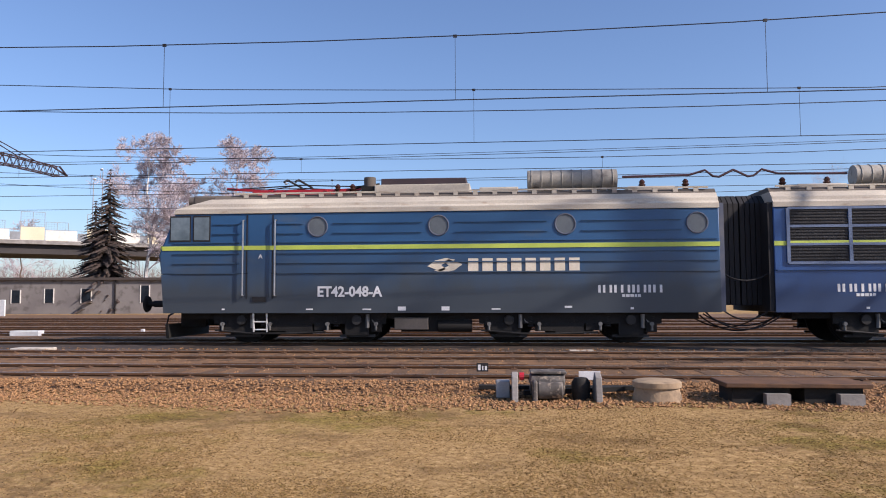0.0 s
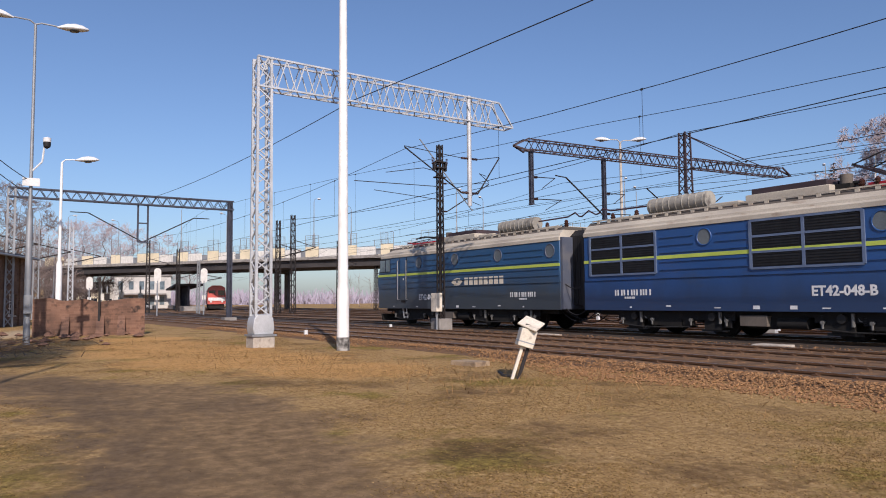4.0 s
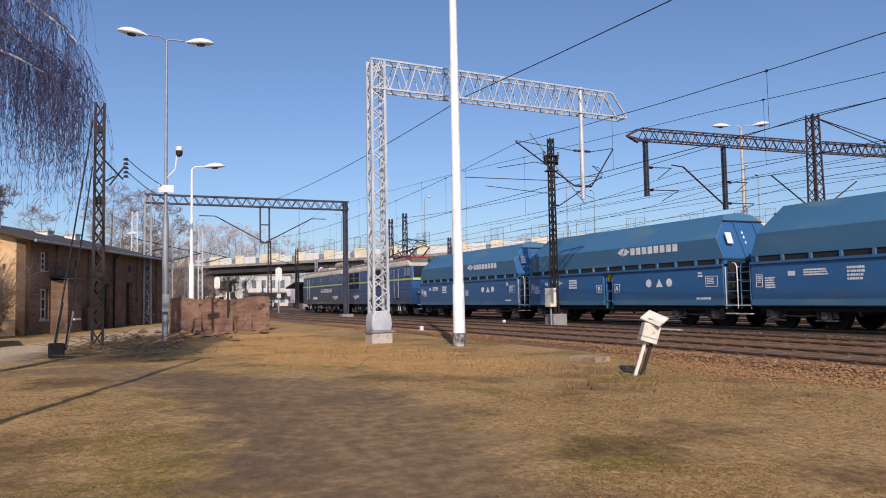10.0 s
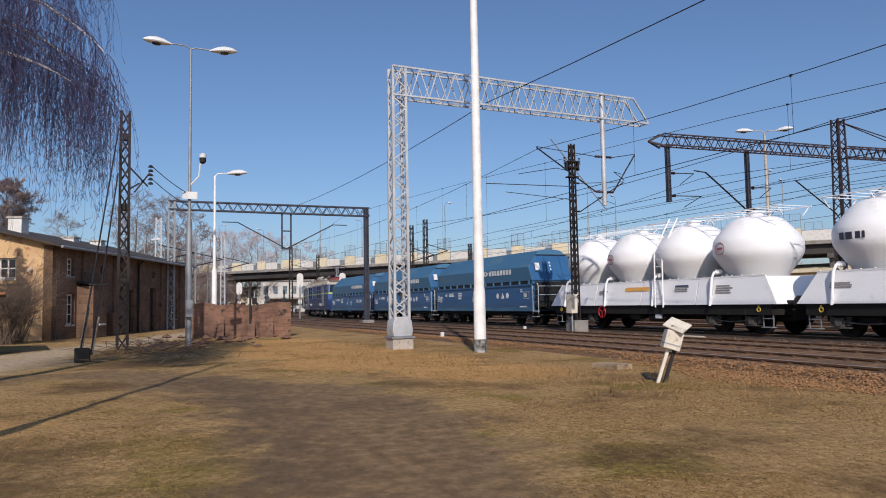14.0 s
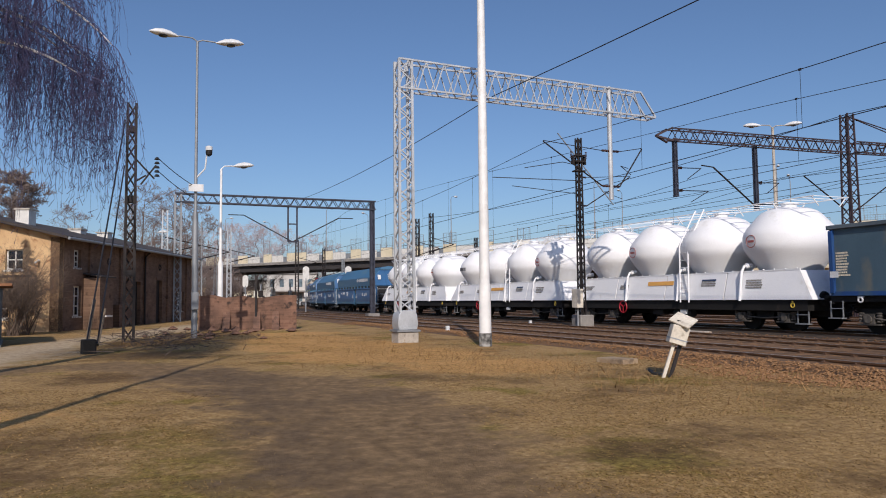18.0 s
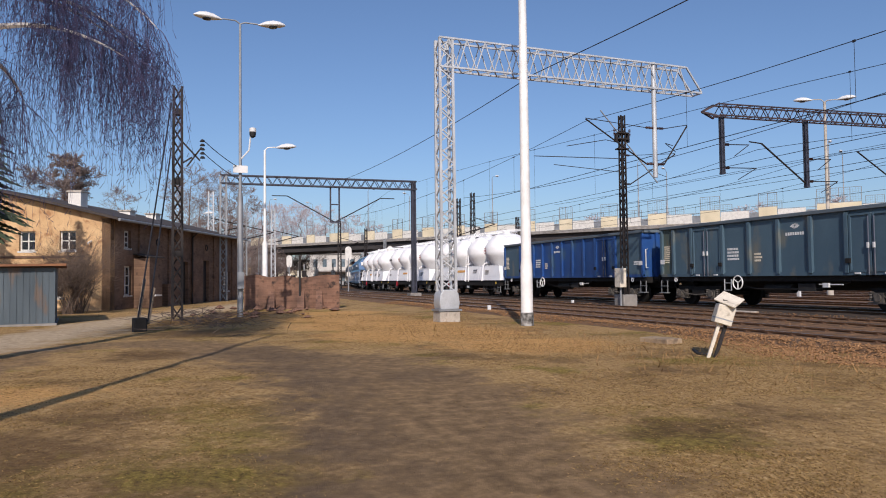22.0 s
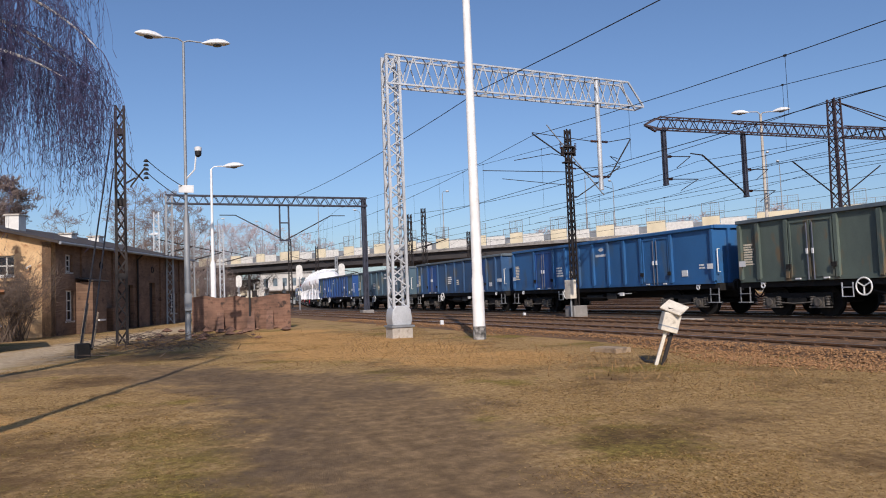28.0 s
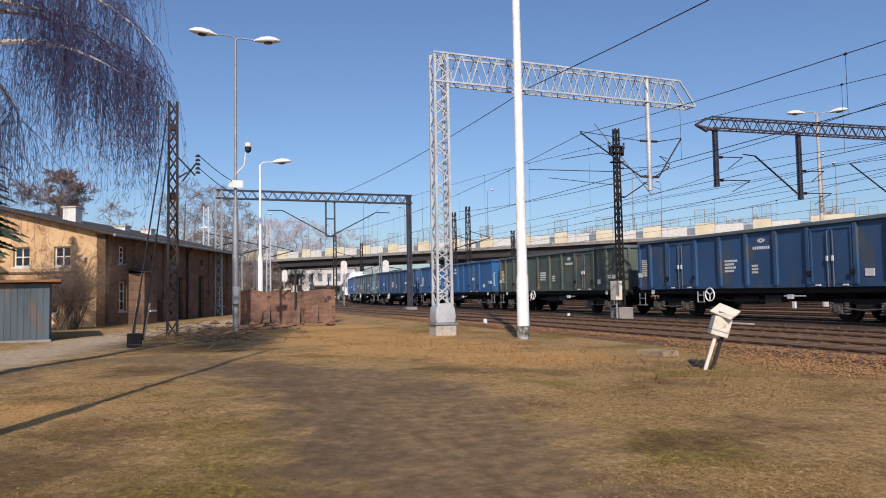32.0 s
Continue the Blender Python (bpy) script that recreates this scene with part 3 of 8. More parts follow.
FREIGHT_BOGIE = Shape()
for k in (-1, 1):
    y = k * 1.0
    FREIGHT_BOGIE.prism([(y - 0.07, 0.0), (y + 0.07, 0.0), (y + 0.07, 0.16), (y - 0.07, 0.16)], -1.25, 1.25)
    for x in (-0.9, 0.9):
        FREIGHT_BOGIE.at(x, y + k * 0.02, -0.13, 0.36, 0.26, 0.34)
        FREIGHT_BOGIE.tube((x, y, -0.12), (x, y + k * 0.2, -0.12), 0.13, seg=12)
        for d in (-0.24, 0.24):
            FREIGHT_BOGIE.tube((x + d, y, -0.2), (x + d, y, 0.1), 0.07, seg=8)
    FREIGHT_BOGIE.at(0, y, -0.08, 0.7, 0.22, 0.22)
FREIGHT_BOGIE.at(0, 0, 0.02, 0.5, 2.0, 0.22)
FREIGHT_BOGIE_ME = FREIGHT_BOGIE.mesh("bogie", M["black"])
AXLE_BOX = Shape().box(-0.17, 0.17, -0.12, 0.06, -0.16, 0.12).tube((0, -0.12, -0.02), (0, -0.17, -0.02), 0.11, seg=14)
for d in (-0.27, 0.27):
    AXLE_BOX.turned([(0.05, -0.14), (0.085, -0.12), (0.06, -0.08), (0.085, -0.04), (0.06, 0.0), (0.085, 0.04), (0.06, 0.08), (0.085, 0.12), (0.05, 0.14)], (d, -0.04, 0.02), 10)
AXLE_BOX.at(0, -0.04, -0.17, 0.72, 0.14, 0.04)
M["box_steel"] = material("dusty grey-brown axle box", srgb(108, 102, 94), srgb(70, 66, 62), 5, 0.75, 0.1, 0.15, 25)
AXLE_BOX_ME = AXLE_BOX.mesh("axle_box", M["box_steel"])
RIGGING_ME = Shape().path([(-1.2, -1.2, 0.02), (-0.6, -1.22, -0.12), (0, -1.22, -0.16), (0.6, -1.22, -0.12), (1.2, -1.2, 0.02)], 0.022).mesh("brake_rod", M["box_steel"])
BUFFER_ME = Shape().tube((0, 0, 0), (0.42, 0, 0), 0.09, seg=12).tube((0.42, 0, 0), (0.58, 0, 0), 0.07, seg=12).tube((0.58, 0, 0), (0.63, 0, 0), 0.2, 0.23, seg=18).mesh("buffer", M["black"])
HOSE = [(0, 0, 0), (0.12, 0, -0.18), (0.28, 0, -0.28), (0.45, 0, -0.22), (0.55, 0, -0.05)]
HOSE_ME = Shape().path(HOSE, 0.025).mesh("brake_hose", M["dark"])
HANDWHEEL = Shape().ring((0, 0, 0), 0.24, 0.024, "y", 24)
for a in range(3):
    HANDWHEEL.bar((0, 0, 0), (0.24 * math.cos(a * 2.094 + 0.5), 0, 0.24 * math.sin(a * 2.094 + 0.5)), 0.03)
HANDWHEEL_ME = {k: HANDWHEEL.mesh("brake_wheel", M[k]) for k in ("white", "red")}
STEP_ME = Shape().bar((-0.2, 0, 0), (-0.2, 0, -0.5), 0.03).bar((0.2, 0, 0), (0.2, 0, -0.5), 0.03).at(0, 0, -0.5, 0.45, 0.2, 0.03).at(0, 0, -0.22, 0.4, 0.1, 0.025).mesh("step", M["galdark"])
GRAB_ME = Shape().path([(0, 0, 0), (0, -0.1, 0), (0, -0.1, 0.8), (0, 0, 0.8)], 0.02).mesh("grab_rail", M["white"])


def running_gear(ob, half, bogie_x, r=0.46, buffers=True):
    for k in (-1, 1):
        b = link("bogie", FREIGHT_BOGIE_ME, ob, "sooty cast bogie frame", pose(k * bogie_x, 0, r + 0.1))
        link("brake_rod", RIGGING_ME, b, "dusty curved brake rod")
        for d in (-0.9, 0.9):
            wheelset(ob, k * bogie_x + d, r)
            for side in (0, 180):
                link("axle_box", AXLE_BOX_ME, b, "dusty axle box with coil springs", pose(d, -1.12 if side == 0 else 1.12, -0.1, 0, 0, side))
        if buffers:
            for s in (-0.87, 0.87):
                link("buffer", BUFFER_ME, ob, "round steel buffer", pose(k * half, s, 1.02, 0, 0, 0 if k > 0 else 180))
            part("coupler", Shape().bar((k * half, 0, 1.0), (k * (half + 0.5), 0, 0.96), 0.12).ring((k * (half + 0.45), 0, 0.92), 0.1, 0.03, "y", 12), M["grease"], ob)
            link("brake_hose", HOSE_ME, ob, m=pose(k * half, 0.3 * k, 0.85, 0, 0, 0 if k > 0 else 180))


def bars_text(x, z, rows, w, h, gap=0.6, y=0.0, seed=1):
    """Rows of short painted bars in place of small lettering."""
    rnd = random.Random(seed)
    s = Shape()
    for i in range(rows):
        u = 0.0
        while u < w * (0.75 + 0.25 * rnd.random()):
            b = h * rnd.uniform(0.35, 1.3)
            s.box(x + u, x + u + b, y - 0.006, y, z - i * h * (1 + gap) - h, z - i * h * (1 + gap))
            u += b + h * 0.28
    return s


def emblem(x, z, s, y):
    """The carrier's emblem as a plain interlaced lozenge."""
    e = Shape()
    for k in (-1, 1):
        p = [(-1.0, -0.05), (-0.55, 0.28), (0.05, 0.42), (0.62, 0.3), (0.12, 0.18), (-0.22, 0.02), (0.05, -0.22), (-0.25, -0.35)]
        q = [(x + k * a * s, z + k * b * s) for a, b in p]
        n = len(q)
        e.add([(a, y - 0.006, b) for a, b in q] + [(a, y, b) for a, b in q], [tuple(range(n)) if k < 0 else tuple(range(n))] + [(i, (i + 1) % n, n + (i + 1) % n, n + i) for i in range(n)])
    return e


def name_bars(x, z, w, h, y, n):
    """The carrier's name as a row of plain solid bars."""
    s = Shape()
    step = w / n
    for i in range(n):
        s.box(x + i * step, x + i * step + step * 0.72, y - 0.006, y, z, z + h)
    return s


def digit_bars(x, z, w, h, y):
    """The running number as plain upright bars in its grouping."""
    s, groups = Shape(), (2, 2, 1, 3, 3, 1)
    u = w / (sum(groups) + 0.45 * (len(groups) - 1))
    for g in groups:
        for _ in range(g):
            s.box(x + u * 0.2, x + u * 0.74, y - 0.006, y, z, z + h)
            x += u
        x += u * 0.45
    return s


def loco(name, label, x, second):
    """One section of the electric locomotive; cab at -x, mirrored for the second section."""
    ob = vehicle(name, label, "locomotive", x)
    k = 1 if second else -1      # side of the cab along x
    L, W = 7.07, 1.5
    blue = M["blue_bright"] if second else M["blue_faded"]

    def X(v):
        return v if not second else -v

    def span(s, a, b, y0, y1, z0, z1):
        a, b = sorted((X(a), X(b)))
        return s.box(a, b, y0, y1, z0, z1)

    def hull(prof, back=L, slope=lambda z: 0.0):
        f = [(-L + slope(z)) for _, z in prof]
        n = len(prof)
        vs = [(X(f[i]), y, z) for i, (y, z) in enumerate(prof)] + [(X(back), y, z) for y, z in prof]
        fs = [(i, (i + 1) % n, n + (i + 1) % n, n + i) for i in range(n)] + [tuple(reversed(range(n))), tuple(range(n, 2 * n))]
        if second:
            fs = [tuple(reversed(g)) for g in fs]
        s = Shape()
        s.add(vs, fs)
        return s

    def nose(z):
        return 0.12 - 0.12 * (z - 0.78) / 1.5 if z < 2.28 else 0.42 * (z - 2.28) / 1.14

    part("lower_body", hull([(-W, 0.78), (W, 0.78), (W, 1.78), (-W, 1.78)], slope=nose), blue, ob, "dust-greyed lower side" if not second else "")
    part("body", hull([(-W, 1.784), (W, 1.784), (W, 2.28), (W, 3.335), (-W, 3.335), (-W, 2.28)], slope=nose), blue, ob, bevel=0.02)
    part("roof", hull([(-W - 0.03, 3.34), (W + 0.03, 3.34), (W + 0.03, 3.46), (1.46, 3.52), (1.44, 3.6), (1.38, 3.64), (1.3, 3.74), (-1.3, 3.74), (-1.38, 3.64), (-1.44, 3.6), (-1.46, 3.52), (-W - 0.03, 3.46)], slope=lambda z: 0.36 + (z - 3.34) * 0.4 if z < 3.5 else 0.5 + (z - 3.5) * 3.2), M["roof_cream"], ob, "weathered cream roof edge")
    part("roof_deck", hull([(-1.28, 3.745), (1.28, 3.745), (1.15, 3.86), (-1.15, 3.86)], slope=lambda z: 1.35), M["roof_grey"], ob, "sooty grey roof deck")
    part("cab_roof", span(Shape(), -6.35, -5.3, -1.2, 1.2, 3.5, 3.86), M["roof_grey"], ob, "sooty cab roof", bevel=0.06)
    for side in (-1, 1):
        y = side * W
        o = side * 0.004
        st = Shape()
        span(st, -L + 0.06, L, min(y, y + side * 0.014), max(y, y + side * 0.014), 2.395, 2.505)
        part("stripe", st, M["stripe"], ob, "yellow-green waist stripe")
        # pressed ribs
        for z in (1.80, 2.06, 2.31, 2.59):
            for a, b in ((-6.7, -4.95), (-3.95, L - 0.05)):
                if second and z > 2.0:
                    for c, d in ((-6.7, -4.95), (-3.95, -2.75), (0.55, 3.65)):
                        if (a, b) == (-6.7, -4.95):
                            part("rib", span(Shape(), c, d, min(y, y + side * 0.03), max(y, y + side * 0.03), z - 0.014, z + 0.014), blue, ob)
                    continue
                part("rib", span(Shape(), a, b, min(y, y + side * 0.03), max(y, y + side * 0.03), z - 0.014, z + 0.014), blue, ob)
        holes = (-2.92, 0.18, 3.34, 6.54) if not second else (-3.1, 2.0)
        for z in (2.82, 3.07):
            segs = [(-5.65, -4.95), (-3.95, -3.3), (-2.5, -0.25), (0.6, 2.9), (3.75, 6.15)] if not second else [(-5.6, -4.95), (-3.95, -3.5), (0.55, 1.6), (2.4, 3.65)]
            for a, b in segs:
                part("rib", span(Shape(), a, b, min(y, y + side * 0.03), max(y, y + side * 0.03), z - 0.014, z + 0.014), blue, ob)
        for hx in holes:
            p = part("porthole", Shape().ring((X(hx), y + side * 0.01, 2.98), 0.25, 0.02, "y", 28), M["blue_dusty"] if not second else blue, ob)
            part("pane", Shape().tube((X(hx), y - side * 0.02, 2.98), (X(hx), y + side * 0.008, 2.98), 0.24, seg=24), M["port_glass"], p, "dusty grey glass")
        # louvre banks of the second section
        if second:
            for g0, g1 in ((3.84, 6.74), (-2.65, 0.45)):
                for c in range(2):
                    for r in range(3):
                        a = g0 + c * (g1 - g0) / 2 + 0.05
                        b = g0 + (c + 1) * (g1 - g0) / 2 - 0.05
                        z0 = 1.98 + r * 0.44
                        gl = part("grille", span(Shape(), a, b, min(y, y + side * 0.012), max(y, y + side * 0.012), z0 + 0.03, z0 + 0.42), M["grille"], ob, "black air-intake mesh")
                        sl = Shape()
                        for q in range(5):
                            span(sl, a, b, min(y + side * 0.012, y + side * 0.03), max(y + side * 0.012, y + side * 0.03), z0 + 0.07 + q * 0.075, z0 + 0.085 + q * 0.075)
                        part("slat", sl, M["dark"], gl)
                fr = Shape()
                for zz in (1.97, 2.42, 2.86, 3.3):
                    span(fr, g0, g1, min(y, y + side * 0.04), max(y, y + side * 0.04), zz - 0.03, zz + 0.03)
                for xx in (g0, (g0 + g1) / 2, g1):
                    span(fr, xx - 0.04, xx + 0.04, min(y, y + side * 0.042), max(y, y + side * 0.042), 1.97, 3.3)
                part("grille_frame", fr, M["grille_frame"], ob, "dull silver grille frame")
                gs = span(Shape(), g0, g1, min(y + side * 0.03, y + side * 0.036), max(y + side * 0.03, y + side * 0.046), 2.395, 2.505)
                part("stripe", gs, M["stripe"], ob, "yellow-green waist stripe")
        # door, handrails
        dr = part("door", span(Shape(), -4.72, -4.12, min(y, y + side * 0.006), max(y, y + side * 0.006), 1.2, 3.3), blue, ob, "flush cab door")
        fr = Shape()
        for xx in (-4.76, -4.08):
            span(fr, xx - 0.014, xx + 0.014, min(y, y + side * 0.01), max(y, y + side * 0.01), 1.15, 3.3)
        part("door_frame", fr, M["dark"], dr)
        part("footstep", span(Shape(), -4.6, -4.25, min(y, y + side * 0.03), max(y, y + side * 0.03), 1.08, 1.2), M["dark"], dr, "dark step recess")
        for xx in (-4.84, -4.0):
            part("handrail", Shape().path([(X(xx), y, 1.22), (X(xx), y + side * 0.09, 1.22), (X(xx), y + side * 0.09, 3.16), (X(xx), y, 3.16)], 0.024, 8), M["steel"], ob, "long bright steel handrail")
        # cab side windows
        for a, b in ((-6.78, -6.28), (-6.16, -5.76)):
            w = part("cab_window", span(Shape(), a - 0.03, b + 0.03, min(y, y + side * 0.02), max(y, y + side * 0.02), 2.62, 3.29), M["dark"], ob, "rubber-framed cab side window")
            part("pane", span(Shape(), a, b, min(y + side * 0.02, y + side * 0.026), max(y + side * 0.02, y + side * 0.026), 2.66, 3.25), M["cab_glass"], w, "grey reflective pane")
        # markings
        yy = y + side * 0.006
        flip = pose(0, 0, 0, 0, 0, 0 if side < 0 else 180)
        if side < 0:
            lettering("lettering", "ET42-048-" + ("B" if second else "A"), 0.36, M["mark"], ob, pose(X(-2.09), y - 0.008, 1.2), "white stencilled class number", width=1.66, bold=0.011)
            if not second:
                part("emblem", emblem(0.34, 1.97, 0.44, y - 0.004), M["logo_cream"], ob, "cream carrier emblem")
                part("carrier_name", name_bars(0.92, 1.82, 2.86, 0.32, y - 0.004, 8), M["logo_cream"], ob, "cream carrier name")
            part("number_marking", digit_bars(4.1 if not second else -5.65, 1.27, 1.6, 0.19, y - 0.002), M["mark"], ob)
            part("small_marks", bars_text(X(4.7) - (0.5 if second else 0), 1.23, 1, 0.42, 0.07, y=y - 0.002, seed=5), M["mark"], ob)
            lettering("section_letter", "B" if second else "A", 0.15, M["mark"], ob, pose(X(-4.4), y - 0.012, 2.18), "small white section letter", bold=0.004)
            for q, (mx, mz, ww, hh) in enumerate(((-5.4, 0.86, 0.08, 0.04), (-3.2, 0.86, 0.18, 0.035), (-1.75, 0.86, 0.22, 0.03), (-0.85, 0.84, 0.2, 0.1), (0.25, 0.84, 0.2, 0.1), (1.5, 0.86, 0.22, 0.03), (3.3, 0.9, 0.18, 0.05), (4.9, 0.86, 0.08, 0.05))):
                part("small_marks", span(Shape(), mx, mx + ww, y - 0.006, y - 0.002, mz, mz + hh), M["mark"], ob)
    # cab front
    fx = -L
    for yy in (-0.72, 0.72):
        w = Shape()
        a = [(X(fx + nose(2.55) - 0.012), yy - 0.6, 2.55), (X(fx + nose(2.55) - 0.012), yy + 0.6, 2.55), (X(fx + nose(3.3) - 0.012), yy + 0.52, 3.3), (X(fx + nose(3.3) - 0.012), yy - 0.52, 3.3)]
        w.add(a + [(p[0] + (0.02 if not second else -0.02), p[1], p[2]) for p in a], [(0, 1, 2, 3) if second else (3, 2, 1, 0), (0, 1, 5, 4), (1, 2, 6, 5), (2, 3, 7, 6), (3, 0, 4, 7)])
        part("windscreen", w, M["glass"], ob, "wide dark windscreen")
        wf, e = Shape(), 0.006
        b = [(X(fx + nose(2.49) - e), yy - 0.66, 2.49), (X(fx + nose(2.49) - e), yy + 0.66, 2.49), (X(fx + nose(3.33) - e), yy + 0.58, 3.33), (X(fx + nose(3.33) - e), yy - 0.58, 3.33)]
        wf.add(b + [(p[0] + (0.015 if not second else -0.015), p[1], p[2]) for p in b], [(0, 1, 2, 3) if second else (3, 2, 1, 0), (0, 1, 5, 4), (1, 2, 6, 5), (2, 3, 7, 6), (3, 0, 4, 7)])
        part("windscreen_frame", wf, M["grille_frame"], ob, "dull silver windscreen frame")
        part("wiper", Shape().bar(a[0], (a[2][0], yy - 0.1, 3.0), 0.02), M["dark"], ob)
    part("front_stripe", span(Shape(), fx - 0.012, fx + 0.04, -1.45, 1.45, 2.38, 2.52), M["stripe"], ob, "yellow-green stripe across the nose")
    for yy in (-1.05, 1.05):
        h = part("headlight", Shape().tube((X(fx + 0.1), yy, 1.55), (X(fx - 0.06), yy, 1.55), 0.12, seg=18), M["dark"], ob)
        part("lens", Shape().tube((X(fx - 0.06), yy, 1.55), (X(fx - 0.07), yy, 1.55), 0.09, seg=18), M["port_glass"], h)
    part("top_headlight", Shape().tube((X(fx + 0.4), 0, 3.85), (X(fx + 0.15), 0, 3.85), 0.15, seg=16), M["roof_grey"], ob)
    part("snow_plough", Shape().prism([(-1.3, 0.14), (1.3, 0.14), (1.38, 0.5), (-1.38, 0.5)], min(X(fx + 0.12), X(fx + 0.2)), max(X(fx + 0.12), X(fx + 0.2))).box(*sorted((X(fx + 0.2), X(fx + 0.9))), -0.6, -0.5, 0.4, 0.78).box(*sorted((X(fx + 0.2), X(fx + 0.9))), 0.5, 0.6, 0.4, 0.78), M["black"], ob, "sooty snow plough")
    part("air_hose", Shape().path([(X(fx + 0.1), -0.5, 0.85), (X(fx - 0.18), -0.52, 0.7), (X(fx - 0.22), -0.55, 0.45), (X(fx - 0.05), -0.58, 0.36), (X(fx + 0.12), -0.55, 0.5)], 0.025), M["dark"], ob, "looped black air hose")
    for yy in (-0.87, 0.87):
        link("buffer", BUFFER_ME, ob, "round steel buffer", pose(X(fx), yy, 1.02, 0, 0, 0 if second else 180))
    part("coupler", Shape().bar((X(fx), 0, 1.0), (X(fx - 0.5), 0, 0.96), 0.12), M["grease"], ob)
    # underframe and bogies
    part("underframe", Shape().box(-6.6, 6.6, -1.2, 1.2, 0.62, 0.78).box(-0.8, 0.8, -1.25, 1.25, 0.3, 0.62), M["black"], ob)
    part("battery_box", Shape().box(-0.95, -0.1, -1.42, -1.1, 0.36, 0.66), M["roof_grey"], ob, "grey equipment box", bevel=0.01)
    part("air_tank", Shape().tube((0.15, -1.2, 0.45), (1.0, -1.2, 0.45), 0.16, seg=14), M["black"], ob)
    for bx in (-3.43, 3.43):
        fr = Shape()
        for s in (-1, 1):
            fr.prism([(s * 1.08 - 0.08, 0.62), (s * 1.08 + 0.08, 0.62), (s * 1.08 + 0.08, 0.84), (s * 1.08 - 0.08, 0.84)], bx - 2.1, bx + 2.1)
            fr.at(bx, s * 1.12, 0.42, 1.2, 0.12, 0.3)
        fr.at(bx, 0, 0.6, 0.7, 2.0, 0.3)
        b = part("bogie", fr, M["black"], ob, "sooty bogie frame")
        for s in (-1, 1):
            sf = Shape().prism([(s * 1.26 - 0.03, 0.5), (s * 1.26 + 0.03, 0.5), (s * 1.26 + 0.03, 0.78), (s * 1.26 - 0.03, 0.78)], bx - 2.25, bx + 2.25)
            for d, wd, dp in ((-1.95, 0.3, 0.3), (-1.5, 0.6, 0.22), (-0.6, 0.5, 0.32), (0.0, 0.7, 0.24), (0.6, 0.4, 0.34), (1.5, 0.6, 0.22), (2.0, 0.26, 0.3)):
                sf.box(bx + d - wd / 2, bx + d + wd / 2, s * 1.26 - 0.05, s * 1.26 + 0.05, dp, 0.52)
            part("side_frame", sf, M["black"], b, "sooty bogie side frame")
            for d in (-2.0, -0.75, 0.75, 2.0):
                part("brake_cylinder", Shape().tube((bx + d, s * 1.28, 0.5), (bx + d, s * 1.4, 0.5), 0.05, seg=12).tube((bx + d, s * 1.36, 0.46), (bx + d, s * 1.36, 0.34), 0.03, seg=8), M["damper"], b, "greasy grey brake cylinder")
            part("brake_rod", Shape().path([(bx - 2.2, s * 1.34, 0.34), (bx - 1.2, s * 1.34, 0.26), (bx - 0.3, s * 1.34, 0.26), (bx + 0.7, s * 1.34, 0.3)], 0.022), M["grease"], b)
        for d in (-1.5, 1.5):
            wheelset(ob, bx + d, 0.6)
            for s in (-1, 1):
                ax = part("axle_box", Shape().tube((bx + d, s * 1.0, 0.6), (bx + d, s * 1.38, 0.6), 0.15, 0.12, seg=14).at(bx + d, s * 1.2, 0.36, 0.16, 0.16, 0.3).at(bx + d, s * 1.2, 0.2, 0.9, 0.1, 0.06), M["grease"], b, "oily grey axle box")
                for e in (-0.55, 0.55):
                    part("spring", Shape().turned([(0.06, 0.42), (0.1, 0.44), (0.07, 0.47), (0.1, 0.5), (0.07, 0.53), (0.1, 0.56), (0.07, 0.59), (0.1, 0.62), (0.07, 0.65), (0.1, 0.68), (0.06, 0.7)], (bx + d + e, s * 1.2, 0), 10), M["grease"], ax)
                part("damper", Shape().tube((bx + d + 0.28, s * 1.34, 0.4), (bx + d + 0.28, s * 1.34, 0.74), 0.05, seg=8), M["damper"], ax, "grey damper")
                part("sand_pipe", Shape().path([(bx + d + 0.3, s * 1.25, 0.75), (bx + d + 0.42, s * 1.28, 0.55), (bx + d + 0.6, s * 1.25, 0.5), (bx + d + 0.68, s * 1.2, 0.72)], 0.022), M["galv_pipe"], ax, "pale sand pipe")
    for s in (-1, 1):
        part("ladder", Shape().bar((X(-4.6), s * 1.35, 0.3), (X(-4.6), s * 1.42, 0.8), 0.035).bar((X(-4.25), s * 1.35, 0.3), (X(-4.25), s * 1.42, 0.8), 0.035).bar((X(-4.6), s * 1.36, 0.36), (X(-4.25), s * 1.36, 0.36), 0.03).bar((X(-4.6), s * 1.39, 0.56), (X(-4.25), s * 1.39, 0.56), 0.03), M["white"], ob, "white boarding ladder")
    # roof equipment
    for s in (-1, 1):
        rl = Shape()
        for i in range(24):
            rl.at(X(-4.9 + i * 0.5), s * 1.22, 3.82, 0.12, 0.04, 0.12)
        rl.bar((X(-5.2), s * 1.22, 3.89), (X(6.9), s * 1.22, 3.89), 0.04)
        part("roof_rail", rl, M["roof_cream"], ob, "cream walkway edge rail")
    part("resistor_box", span(Shape(), -1.55, 0.95, -0.95, 0.95, 3.86, 4.12), M["roof_cream"], ob, bevel=0.02)
    part("resistor_lid", span(Shape(), -1.4, 0.85, -0.8, 0.8, 4.12, 4.3), M["oxide"], ob, "rust-brown resistor hood", bevel=0.02)
    part("vent_stack", Shape().tube((X(-1.75), -0.5, 3.86), (X(-1.75), -0.5, 4.38), 0.16, seg=16), M["roof_grey"], ob)
